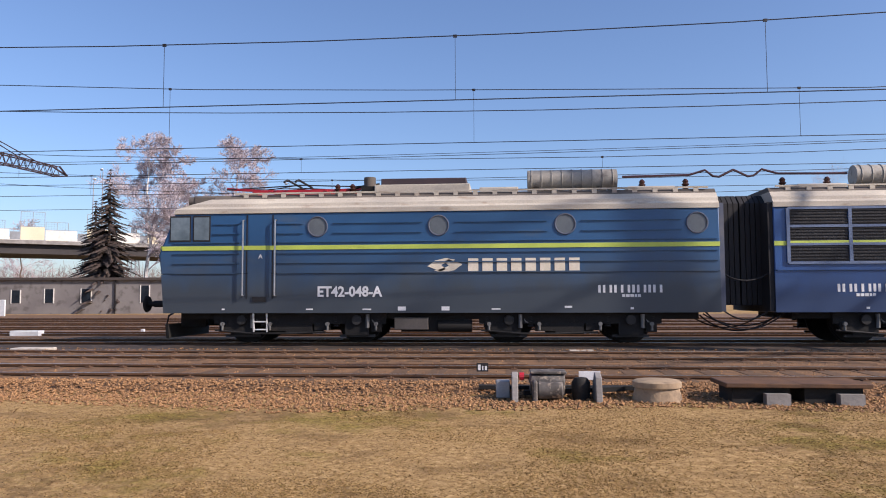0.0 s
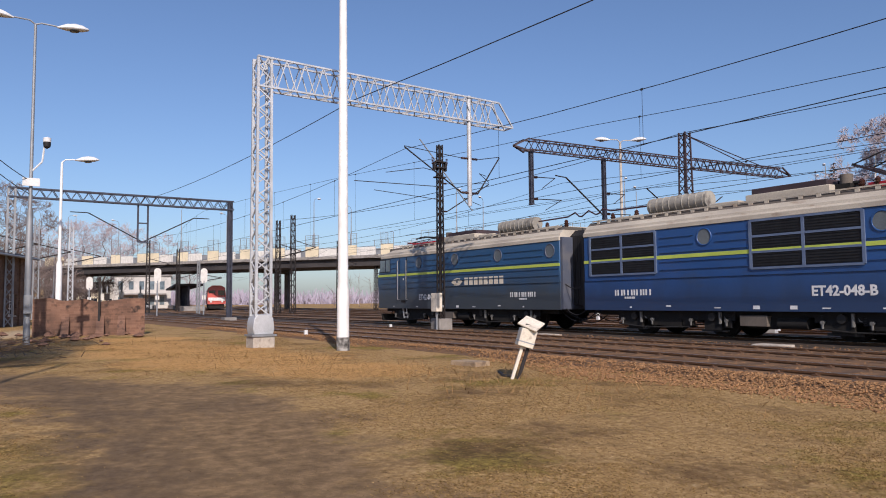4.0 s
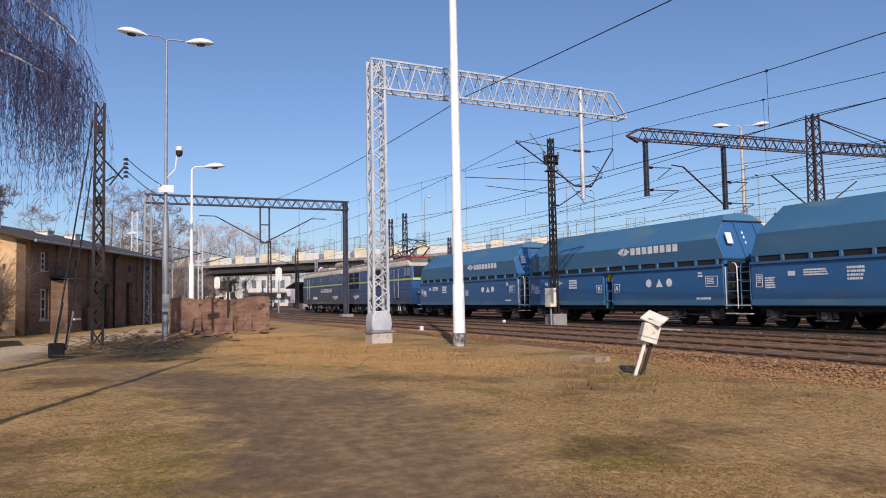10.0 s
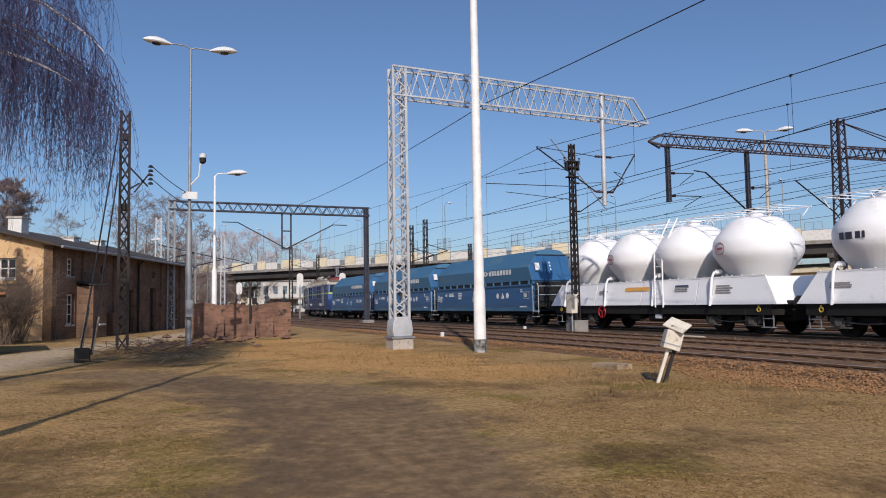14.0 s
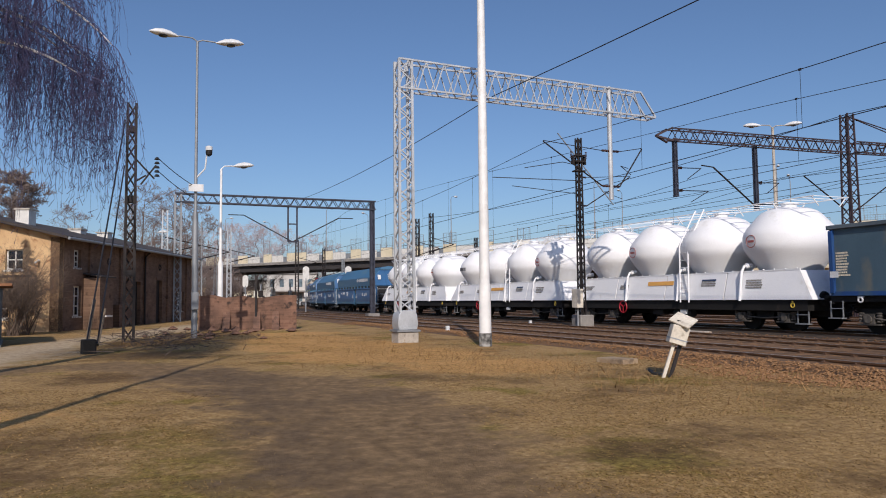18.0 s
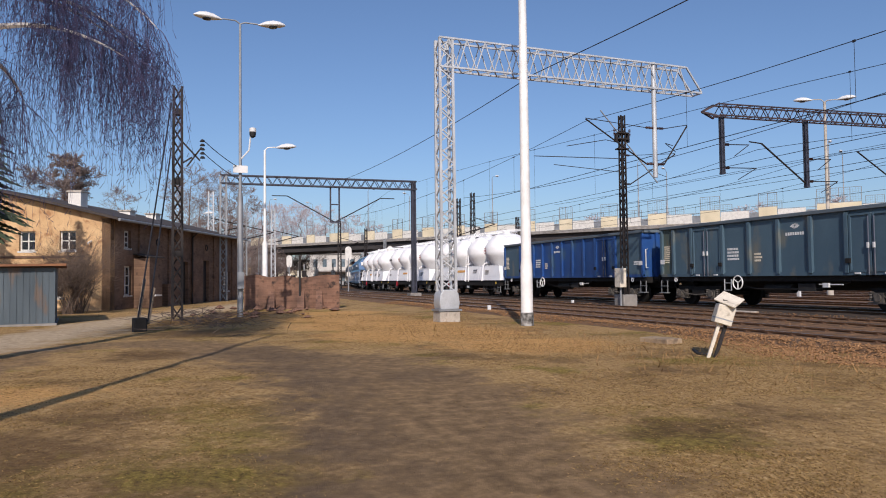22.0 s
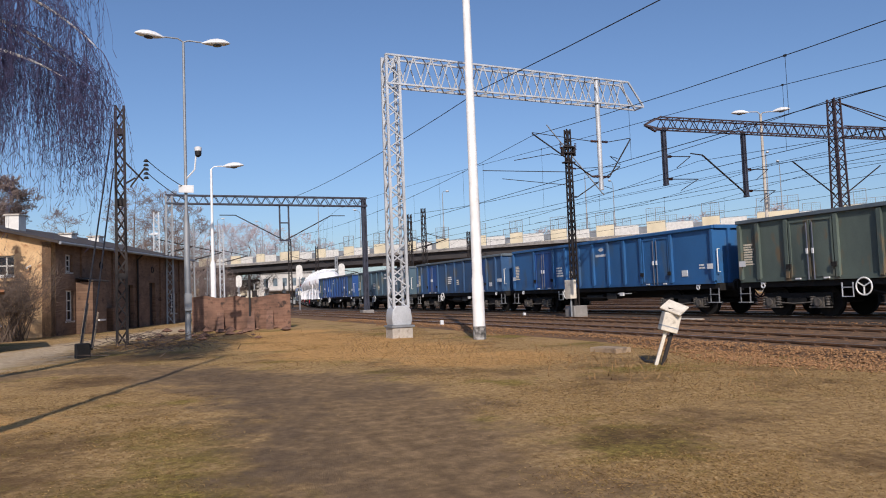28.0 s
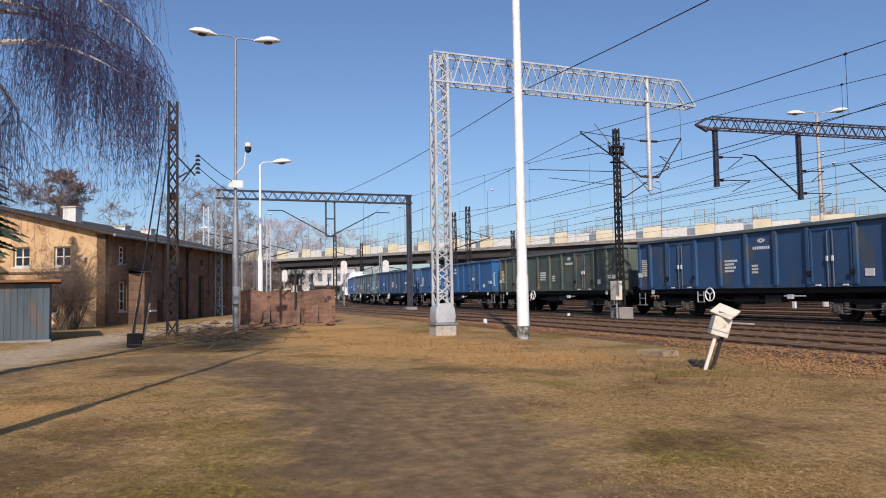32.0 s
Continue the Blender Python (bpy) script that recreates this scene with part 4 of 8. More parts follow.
    part("air_reservoir", Shape().tube((2.45 if not second else -4.75, -0.55, 4.22), (4.75 if not second else -2.45, -0.55, 4.22), 0.27, seg=20), M["tank_grey"], ob, "ribbed pale roof tank")
    for q in range(9):
        part("tank_hoop", Shape().ring((X(2.55 + q * 0.26), -0.55, 4.22), 0.275, 0.014, "x", 20, 5), M["tank_grey"], ob)
    sad = Shape()
    for q in (2.8, 3.6, 4.4):
        sad.at(X(q), -0.55, 3.92, 0.1, 0.5, 0.16)
    part("tank_saddle", sad, M["roof_grey"], ob)
    part("roof_box", span(Shape(), 1.2, 2.2, -0.9, 0.9, 3.86, 4.02), M["roof_cream"], ob, bevel=0.02)
    part("roof_box", span(Shape(), 5.0, 6.2, -0.8, 0.8, 3.86, 4.0), M["roof_cream"], ob, bevel=0.02)
    bb = Shape().path([(X(4.9), -0.6, 4.28), (X(6.6), -0.6, 4.3), (X(7.0), -0.6, 4.42), (X(7.2), -0.6, 4.26), (X(7.35), -0.6, 4.24), (X(7.55), -0.6, 4.34), (X(7.712), -0.6, 4.42)], 0.03)
    part("busbar", bb, M["busbar"], ob, "purple-brown roof busbar")
    for q in (5.4, 6.5, -2.2, -2.6):
        ins = Shape().turned([(0.05, 3.86), (0.1, 3.9), (0.06, 3.93), (0.1, 3.98), (0.06, 4.01), (0.1, 4.06), (0.06, 4.09), (0.08, 4.14), (0.03, 4.2)], (X(q), -0.6, 0), 12)
        part("insulator", ins, M["insulator"], ob, "ribbed roof insulator")
    pf = Shape()
    for s in (-0.6, 0.6):
        pf.bar((X(-4.9), s, 4.02), (X(-2.4), s, 4.02), 0.09)
    for q in (-4.9, -2.4):
        pf.bar((X(q), -0.6, 4.02), (X(q), 0.6, 4.02), 0.09)
    panto = part("pantograph", pf, M["red"], ob, "red diamond pantograph" + (", raised" if second else ", folded"))
    up = 1.2 if second else 0.22
    arm = Shape()
    for s in (-0.55, 0.55):
        arm.bar((X(-4.0 if not second else -3.9), s, 4.0), (X(-5.7 if not second else -5.6), s * 0.8, 4.03 + up * 0.5), 0.065)
        arm.bar((X(-3.3), s, 4.0), (X(-1.2 if not second else -1.9), s * 0.8, 4.03 + up * 0.5), 0.065)
    part("lower_arm", arm, M["oxide"] if second else M["red"], panto)
    part("crossbar", Shape().bar((X(-4.4), -0.7, 4.03), (X(-4.4), 0.7, 4.03), 0.05).bar((X(-2.9), -0.7, 4.03), (X(-2.9), 0.7, 4.03), 0.05).bar((X(-5.2), 0.0, 4.0), (X(-2.0), 0.0, 4.05), 0.05), M["red"], panto)
    arm = Shape()
    for s in (-0.5, 0.5):
        arm.bar((X(-5.7 if not second else -5.6), s, 4.0 + up * 0.5), (X(-3.55), s * 0.6, 4.02 + up), 0.03)
        arm.bar((X(-1.2 if not second else -1.9), s, 4.0 + up * 0.5), (X(-3.75), s * 0.6, 4.02 + up), 0.03)
        arm.bar((X(-5.7 if not second else -5.6), s, 4.0 + up * 0.5), (X(-3.75), -s * 0.6, 4.02 + up), 0.02)
    part("upper_arm", arm, M["dark"], panto, "thin dark upper frame")
    for q in (-4.9, -2.4):
        for s in (-0.6, 0.6):
            part("foot_insulator", Shape().turned([(0.05, 3.84), (0.1, 3.87), (0.06, 3.9), (0.1, 3.94), (0.05, 3.98)], (X(q), s, 0), 10), M["insulator"], panto, "brown foot insulator")
    part("drive_box", span(Shape(), -1.95, -1.45, -0.7, 0.1, 3.87, 4.12).tube((X(-2.2), -0.5, 4.1), (X(-1.5), -0.4, 4.2), 0.05, seg=8), M["black"], panto, "black drive fittings")
    part("collector", Shape().path([(X(-3.65), -1.0, 4.0 + up), (X(-3.65), -0.7, 4.1 + up), (X(-3.65), 0.7, 4.1 + up), (X(-3.65), 1.0, 4.0 + up)], 0.03).path([(X(-3.95), -1.0, 4.0 + up), (X(-3.95), -0.7, 4.1 + up), (X(-3.95), 0.7, 4.1 + up), (X(-3.95), 1.0, 4.0 + up)], 0.03), M["dark"], panto, "dark collector strips")
    # gangway at the inner end
    gw = Shape()
    for i in range(5):
        a, b = sorted((X(L + 0.0 + i * 0.128), X(L + 0.108 + i * 0.128)))
        gw.prism([(-0.95, 0.95), (0.95, 0.95), (0.95, 3.5), (0.7, 3.72), (-0.7, 3.72), (-0.95, 3.5)], a, b)
    part("gangway_bellows", gw, M["dark"], ob, "black folded rubber bellows")
    for s, z, dip in ((-1.2, 0.78, 0.42), (-0.95, 0.74, 0.3), (-0.6, 0.7, 0.4), (0.5, 0.7, 0.36), (-1.3, 1.3, 0.7), (-1.34, 2.1, 0.55)):
        hs = Shape().path([(X(L - 0.3 + 0.94 * q / 8), s, z - dip * math.sin(math.pi * q / 16) ** 0.8) for q in range(9)], 0.02)
        part("jumper_cable", hs, M["dark"], ob, "drooping black jumper cable")
    part("end_panel", span(Shape(), L - 0.02, L + 0.12, -1.46, 1.46, 0.8, 3.46), M["dark"] if second else M["blue_dusty"], ob, "black end wall" if second else "dusty grey end wall")
    return ob


loco("locomotive", "dusty navy electric freight locomotive with a yellow-green stripe", -1.6, False)
loco("locomotive", "blue electric freight locomotive section with black air-intake grilles", 13.82, True)


def hopper(x, dirty):
    ob = vehicle("hopper_wagon", "teal-blue self-discharging hopper wagon with a pale angular hood", "freight wagon", x, "hopper wagons of the train")
    H = 6.15
    lower = [(-1.42, 0.72), (-1.45, 1.2), (-1.45, 2.02), (1.45, 2.02), (1.45, 1.2), (1.42, 0.72), (0.6, 0.55), (-0.6, 0.55)][::-1]
    for a, b in ((-H, -0.32), (0.32, H)):
        part("lower_body", Shape().prism(lower, a, b), M["hopper_blue"], ob, bevel=0.015)
        part("sill_band", Shape().box(a, b, -1.47, -1.44, 0.74, 0.92).box(a, b, 1.44, 1.47, 0.74, 0.92), M["hopper_hood"], ob, "paler lower sill band")
    # solid block whose black colour stands for the shade in the gap
    part("middle_gap_shade", Shape().box(-0.32, 0.32, -1.1, 1.1, 0.7, 2.02), M["dark"], ob, "dark block for the shade between the two hoppers")
    part("gap_fitting", Shape().box(-0.22, 0.22, -1.32, -1.16, 1.95, 2.2).box(-0.2, -0.08, -1.34, -1.2, 1.72, 1.95).box(0.08, 0.2, -1.34, -1.2, 1.72, 1.95), M["yellow"], ob, "yellow valve fittings")
    part("notice", Shape().box(0, 0.012, -0.13, 0.13, -0.2, 0.2), M["mark"], ob, "white notice on the hood end", m=pose(H - 0.09, -1.04, 2.98, 0, -17.7, 0))
    part("middle_ladder", Shape().bar((-0.2, -1.4, 0.6), (-0.2, -1.4, 2.1), 0.04).bar((0.2, -1.4, 0.6), (0.2, -1.4, 2.1), 0.04).bar((-0.2, -1.4, 0.9), (0.2, -1.4, 0.9), 0.04).bar((-0.2, -1.4, 1.3), (0.2, -1.4, 1.3), 0.04).bar((-0.2, -1.4, 1.7), (0.2, -1.4, 1.7), 0.04), M["hopper_hood"], ob)
    hood = [(-1.44, 2.28), (-1.475, 2.98), (-0.66, 3.84), (0.0, 3.93), (0.66, 3.84), (1.475, 2.98), (1.44, 2.28)][::-1]
    cut = [(z - 2.28) * 0.42 for _, z in hood]
    part("hood", Shape().prism(hood, -H + 0.02, H + 0.05, cut, [-c for c in cut]), M["hopper_hood"], ob, "pale sun-bleached hood")
    for k in (-1, 1):
        slope = lambda z, o: k * (H + (0.05 if k > 0 else -0.02) - (z - 2.28) * 0.42 + o)
        rim = [(-1.4, 2.3), (1.4, 2.3), (1.43, 2.96), (0.84, 3.58), (-0.84, 3.58), (-1.43, 2.96)]
        sheet = Shape().add([(slope(z, 0.012), y, z) for y, z in rim] + [(slope(z, 0.0), y, z) for y, z in rim], [tuple(range(6)) if k > 0 else tuple(reversed(range(6)))] + [(q, (q + 1) % 6, 6 + (q + 1) % 6, 6 + q) for q in range(6)])
        part("end_sheet", sheet, M["hopper_blue"], ob, "darker blue sloping end sheet")
        part("end_lip", Shape().bar((slope(3.6, 0.03), -0.9, 3.6), (slope(3.6, 0.03), 0.9, 3.6), 0.05), M["dark"], ob)
        for y in (-0.45, 0.45):
            part("end_rib", Shape().bar((slope(2.32, 0.03), y, 2.32), (slope(3.56, 0.03), y, 3.56), 0.05), M["hopper_blue"], ob)
    for z, q in ((3.2, 0.07), (3.04, 0.07), (2.86, 0.06)):
        part("safety_mark", Shape().add([(H + 0.085 - (z - 2.28) * 0.42, -0.2 - q, z - q), (H + 0.085 - (z - 2.28) * 0.42, -0.2 + q, z - q), (H + 0.085 - (z + q - 2.28) * 0.42, -0.2, z + q)], [(0, 1, 2)]), M["mark"], ob)
    ledge = Shape().box(-H, H, -1.5, 1.5, 2.022, 2.1).box(-H, H, -1.4, 1.4, 2.0, 2.27)
    part("ledge", ledge, M["hopper_blue"], ob)
    for i in range(13):
        for s in (-1, 1):
            bx = -5.9 + i * 0.983
            part("bracket", Shape().box(bx - 0.04, bx + 0.04, min(s * 1.4, s * 1.49), max(s * 1.4, s * 1.47), 2.102, 2.278), M["hopper_hood"], ob)
    # flat dark strip: the recess shade below the hood, put in as colour
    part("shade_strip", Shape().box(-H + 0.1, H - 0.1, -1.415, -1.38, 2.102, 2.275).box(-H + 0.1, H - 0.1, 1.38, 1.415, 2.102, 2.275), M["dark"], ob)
    part("underframe", Shape().box(-H, H, -1.1, 1.1, 0.5, 0.72), M["black"], ob)
    for k in (-1, 1):
        part("end_bulkhead", Shape().prism([(-1.3, 0.8), (1.3, 0.8), (1.25, 2.22), (-1.25, 2.22)], k * H - 0.03, k * H + 0.03), M["dark"], ob)
        part("end_platform", Shape().box(*sorted((k * H, k * (H + 0.55))), -1.3, 1.3, 0.95, 1.05), M["black"], ob)
    for k in (-1, 1):
        e = lambda v: k * (H + v)
        rails = Shape().path([(e(0.5), -1.36, 0.62), (e(0.5), -1.36, 2.0), (e(0.42), -1.36, 2.12), (e(0.3), -1.36, 2.12)], 0.02).path([(e(0.06), -1.42, 0.62), (e(0.06), -1.42, 2.0)], 0.02)
        rails.path([(e(0.5), 1.3, 1.0), (e(0.5), 1.3, 2.0)], 0.02).path([(e(0.52), -1.36, 1.55), (e(0.52), 1.3, 1.55)], 0.018).path([(e(0.52), -1.36, 1.98), (e(0.52), 1.3, 1.98)], 0.018)
        part("end_railing", rails, M["gal"] if k > 0 else M["hopper_hood"], ob, "pale end railing")
        for z in (0.45, 0.72):
            part("footboard", Shape().box(*sorted((e(0.06), e(0.5))), -1.48, -1.3, z, z + 0.035), M["gal"], ob, "pale steel footboard")
        for z in (1.2, 1.5, 1.8):
            part("rung", Shape().bar((e(0.06), -1.4, z), (e(0.5), -1.37, z), 0.028), M["hopper_hood"], ob)
    # markings
    y = -1.455
    part("emblem", emblem(1.04, 2.8, 0.37, -1.468), M["mark"], ob, "white carrier emblem")
    part("carrier_name", name_bars(1.47, 2.66, 2.68, 0.27, -1.468, 8), M["mark"], ob, "white carrier name")
    part("stencil", bars_text(-4.2, 1.8, 3, 0.9, 0.045, y=y, seed=int(x)), M["mark"], ob)
    part("stencil", bars_text(-2.8, 1.82, 4, 0.6, 0.065, y=y, seed=int(x) + 1), M["mark"], ob)
    part("stencil", bars_text(-5.6, 1.6, 5, 0.4, 0.045, y=y, seed=int(x) + 2), M["mark"], ob)
    for lx, ch in ((-0.62, "B" if dirty else "A"), (0.54, "A" if dirty else "B")):
        f = Shape().box(lx - 0.18, lx + 0.18, y - 0.004, y, 1.54, 1.56).box(lx - 0.18, lx + 0.18, y - 0.004, y, 1.24, 1.26).box(lx - 0.18, lx - 0.16, y - 0.004, y, 1.26, 1.54).box(lx + 0.16, lx + 0.18, y - 0.004, y, 1.26, 1.54)
        fr = part("letter_frame", f, M["mark"], ob)
        lettering("letter", ch, 0.3, M["mark"], fr, pose(lx, y - 0.004, 1.29), "white stencilled letter")
    part("sign_disc", Shape().tube((2.45, y, 1.55), (2.45, y - 0.006, 1.55), 0.15, seg=24), M["mark"], ob, "white safety disc")
    part("sign_triangle", Shape().add([(2.85, y - 0.006, 1.4), (3.21, y - 0.006, 1.4), (3.03, y - 0.006, 1.7), (2.85, y, 1.4), (3.21, y, 1.4), (3.03, y, 1.7)], [(0, 1, 2), (0, 3, 4, 1), (1, 4, 5, 2), (2, 5, 3, 0)]), M["mark"], ob, "white warning triangle")
    part("sign_disc", Shape().tube((3.56, y, 1.55), (3.56, y - 0.006, 1.55), 0.15, seg=24), M["mark"], ob, "white safety disc")
    part("sign_sheet", Shape().box(-4.75, -4.5, y - 0.006, y, 1.62, 1.76), M["mark"], ob)
    part("stencil", bars_text(5.0, 1.86, 2, 0.22, 0.06, y=y, seed=int(x) + 3), M["mark"], ob)
    for fx0, fx1, fz0, fz1 in ((5.35, 5.9, 1.36, 1.72), (-5.95, -5.7, 1.3, 1.7)):
        part("table_frame", Shape().box(fx0, fx1, y - 0.005, y, fz0, fz0 + 0.02).box(fx0, fx1, y - 0.005, y, fz1 - 0.02, fz1).box(fx0, fx0 + 0.02, y - 0.005, y, fz0 + 0.02, fz1 - 0.02).box(fx1 - 0.02, fx1, y - 0.005, y, fz0 + 0.02, fz1 - 0.02), M["mark"], ob)
        part("stencil", bars_text(fx0 + 0.06, fz1 - 0.06, 4, (fx1 - fx0) * 0.6, 0.035, y=y, seed=int(x) + 9), M["mark"], ob)
    part("stencil", bars_text(4.9, 1.0, 1, 0.8, 0.07, y=y, seed=int(x) + 4), M["mark"], ob)
    part("lever_shaft", Shape().tube((-5.5, -1.3, 0.6), (5.5, -1.3, 0.6), 0.04, seg=8), M["black"], ob)
    for i in range(9):
        part("lever", Shape().bar((-5.2 + i * 1.3, -1.3, 0.62), (-5.2 + i * 1.3, -1.25, 0.42), 0.07), M["grease"], ob)
    running_gear(ob, H + 0.1, 4.6)
    return ob


for i, (a, d) in enumerate(((28.38, False), (41.8, True), (55.25, True))):
    hopper(a, d)

TANK_PROFILE = [(0.5, 1.0), (0.92, 1.8), (1.02, 2.05), (1.3, 2.42), (1.4, 2.58), (1.46, 2.7), (1.48, 2.82), (1.48, 3.06), (1.45, 3.18), (1.37, 3.32), (1.0, 3.76), (0.86, 3.88), (0.66, 3.97), (0.4, 4.02), (0.02, 4.04)]
TANK_ME = Shape().turned(TANK_PROFILE, seg=36).mesh("tank", M["silo_white"])
FLANGE_ME = Shape().turned([(0.24, 4.02), (0.24, 4.14), (0.3, 4.14), (0.3, 4.18), (0.02, 4.2)], seg=18).mesh("hatch", M["silo_white"])


def silo(x, banner):
    ob = vehicle("silo_wagon", "white powder wagon with four bulbous pressure tanks", "freight wagon", x, "silo wagons of the train")
    H = 6.45
    part("underframe", Shape().box(-H, H, -1.38, 1.38, 0.64, 0.98).box(-H, H, -0.5, 0.5, 0.45, 0.66), M["black"], ob, bevel=0.01)
    for i in range(4):
        tx = -4.65 + i * 3.1
        t = link("tank", TANK_ME, ob, "bulbous chalk-white tank", pose(tx, 0, 0))
        link("hatch", FLANGE_ME, t)
        part("outlet_pipe", Shape().path([(-0.75, -1.0, 2.12), (-0.75, -1.3, 2.1), (-0.77, -1.4, 1.9), (-0.8, -1.5, 0.95)], 0.045, 8).tube((-0.75, -1.0, 2.12), (-0.75, -1.2, 2.12), 0.09, seg=12), M["silo_white"], t, "white drop pipe")
    for s in (-1, 1):
        y = s * 1.46
        for a, b in ((-6.1, -3.15), (-3.1, -0.05), (0.0, 3.05), (3.1, 6.1)):
            lo, hi = (a - 0.6 if a < -6 else a), (b + 0.6 if b > 6 else b)
            part("side_panel", Shape().add([(lo, y, 0.99), (hi, y, 0.99), (b, y - s * 0.22, 1.9), (a, y - s * 0.22, 1.9), (lo, y - s * 0.03, 0.99), (hi, y - s * 0.03, 0.99), (b, y - s * 0.25, 1.9), (a, y - s * 0.25, 1.9)], [(0, 1, 2, 3), (7, 6, 5, 4), (0, 4, 5, 1), (1, 5, 6, 2), (2, 6, 7, 3), (3, 7, 4, 0)]), M["silo_white"], ob, "white sloping side panel")
    for k in (-1, 1):
        part("end_sheet", Shape().add([(k * 6.68, -1.44, 0.99), (k * 6.68, 1.44, 0.99), (k * 6.08, 1.22, 1.9), (k * 6.08, -1.22, 1.9), (k * 6.64, -1.44, 0.99), (k * 6.64, 1.44, 0.99), (k * 6.04, 1.22, 1.9), (k * 6.04, -1.22, 1.9)], [(0, 1, 2, 3), (7, 6, 5, 4), (0, 4, 5, 1), (1, 5, 6, 2), (2, 6, 7, 3), (3, 7, 4, 0)]), M["silo_white"], ob, "white sloping end sheet")
        part("anchor_mark", Shape().ring((k * 5.9, -1.385, 0.82), 0.07, 0.02, "y", 12).at(k * 5.9, -1.39, 0.9, 0.05, 0.02, 0.1), M["yellow"], ob, "yellow shunting hook")
    part("top_flange", Shape().box(-6.1, 6.1, -1.25, -1.2, 1.9, 1.95).box(-6.1, 6.1, 1.2, 1.25, 1.9, 1.95), M["silo_white"], ob)
    for i in range(28):
        part("stud", Shape().at(-6.0 + i * 0.444, -1.24, 1.965, 0.03, 0.04, 0.03), M["silo_white"], ob)
    y = -1.47
    tilt = lambda z: y + (z - 0.99) * 0.242
    for mx, mz, rows, w, h in ((-5.6, 1.6, 3, 0.8, 0.04), (-2.9, 1.6, 3, 0.6, 0.04), (1.9, 1.65, 3, 0.7, 0.045), (4.0, 1.65, 4, 0.8, 0.05)):
        s = bars_text(mx, 0, rows, w, h, seed=int(x + mx * 10))
        part("stencil", s, M["concrete_grey"], ob, "faint grey stencil rows", m=pose(0, tilt(mz) - 0.004, mz, -13.6, 0, 0))
    part("orange_band", Shape().box(-1.1, 0.4, -0.006, 0, -0.08, 0.08), M["orange"], ob, "orange warning band", m=pose(0, tilt(1.62) - 0.004, 1.62, -13.6, 0, 0))
    # top walkway and ladder
    wk = Shape()
    for s in (-0.75, 0.75):
        wk.path([(-6.3, s, 4.2), (6.3, s, 4.2)], 0.018, 6)
        for i in range(9):
            wk.bar((-6.2 + i * 1.55, s, 4.2), (-6.2 + i * 1.55, s * 0.6, 3.9), 0.025)
    for i in range(26):
        wk.bar((-6.2 + i * 0.496, -0.75, 4.21), (-6.2 + i * 0.496, 0.75, 4.21), 0.02)
    part("walkway", wk, M["silo_white"], ob, "white railed top walkway")
    ld = Shape()
    for q in (0.95, 1.4):
        ld.path([(q, -1.5, 0.9), (q - 0.05, -1.42, 3.0), (q + 0.1, -1.0, 3.9), (q + 0.1, -0.75, 4.3)], 0.028, 6)
    for i in range(11):
        z = 1.1 + i * 0.27
        yv = -1.5 + (z - 0.9) * 0.04 if z < 3 else -1.42 + (z - 3.0) * 0.47
        ld.bar((0.93, yv, z), (1.42, yv, z), 0.025)
    part("ladder", ld, M["silo_white"], ob, "white side ladder")
    part("round_mark", Shape().ring((-1.85, -1.47, 2.9), 0.2, 0.014, "y", 20).at(-1.85, -1.475, 2.9, 0.26, 0.01, 0.07), M["emblem_red"], ob, "faded red round emblem")
    part("round_mark", Shape().ring((4.4, -1.47, 2.9), 0.2, 0.014, "y", 20).at(4.4, -1.475, 2.9, 0.26, 0.01, 0.07), M["emblem_red"], ob, "faded red round emblem")
    if banner:
        part("name_marks", bars_text(-5.1, 3.0, 1, 0.9, 0.2, y=-1.47, seed=9), M["navy_steel"], ob, "dark maker's mark on a tank")
    part("blue_mark", Shape().box(1.9, 2.6, -0.004, 0, -0.03, 0.03), M["blue_bright"], ob, m=pose(0, tilt(1.68) - 0.004, 1.68, -13.6, 0, 0))
    link("brake_wheel", HANDWHEEL_ME["red"], ob, "red brake handwheel", pose(-2.6, -1.45, 0.72))
    for k in (-1, 1):
        link("step", STEP_ME, ob, "pale steel foot step", pose(k * 6.2, -1.3, 0.75))
    part("brake_box", Shape().box(-1.0, -0.4, -1.2, -0.9, 0.42, 0.62), M["grease"], ob, bevel=0.01)
    part("air_tank", Shape().tube((0.2, -1.1, 0.5), (1.2, -1.1, 0.5), 0.14, seg=12), M["grease"], ob)
    part("valve", Shape().at(0.9, -1.3, 0.56, 0.3, 0.1, 0.16), M["mark"], ob, "pale valve body")
    running_gear(ob, H + 0.05, 4.55)
    return ob


for a, b in ((69.95, False), (84.1, True), (98.05, False)):
    silo(a, b)


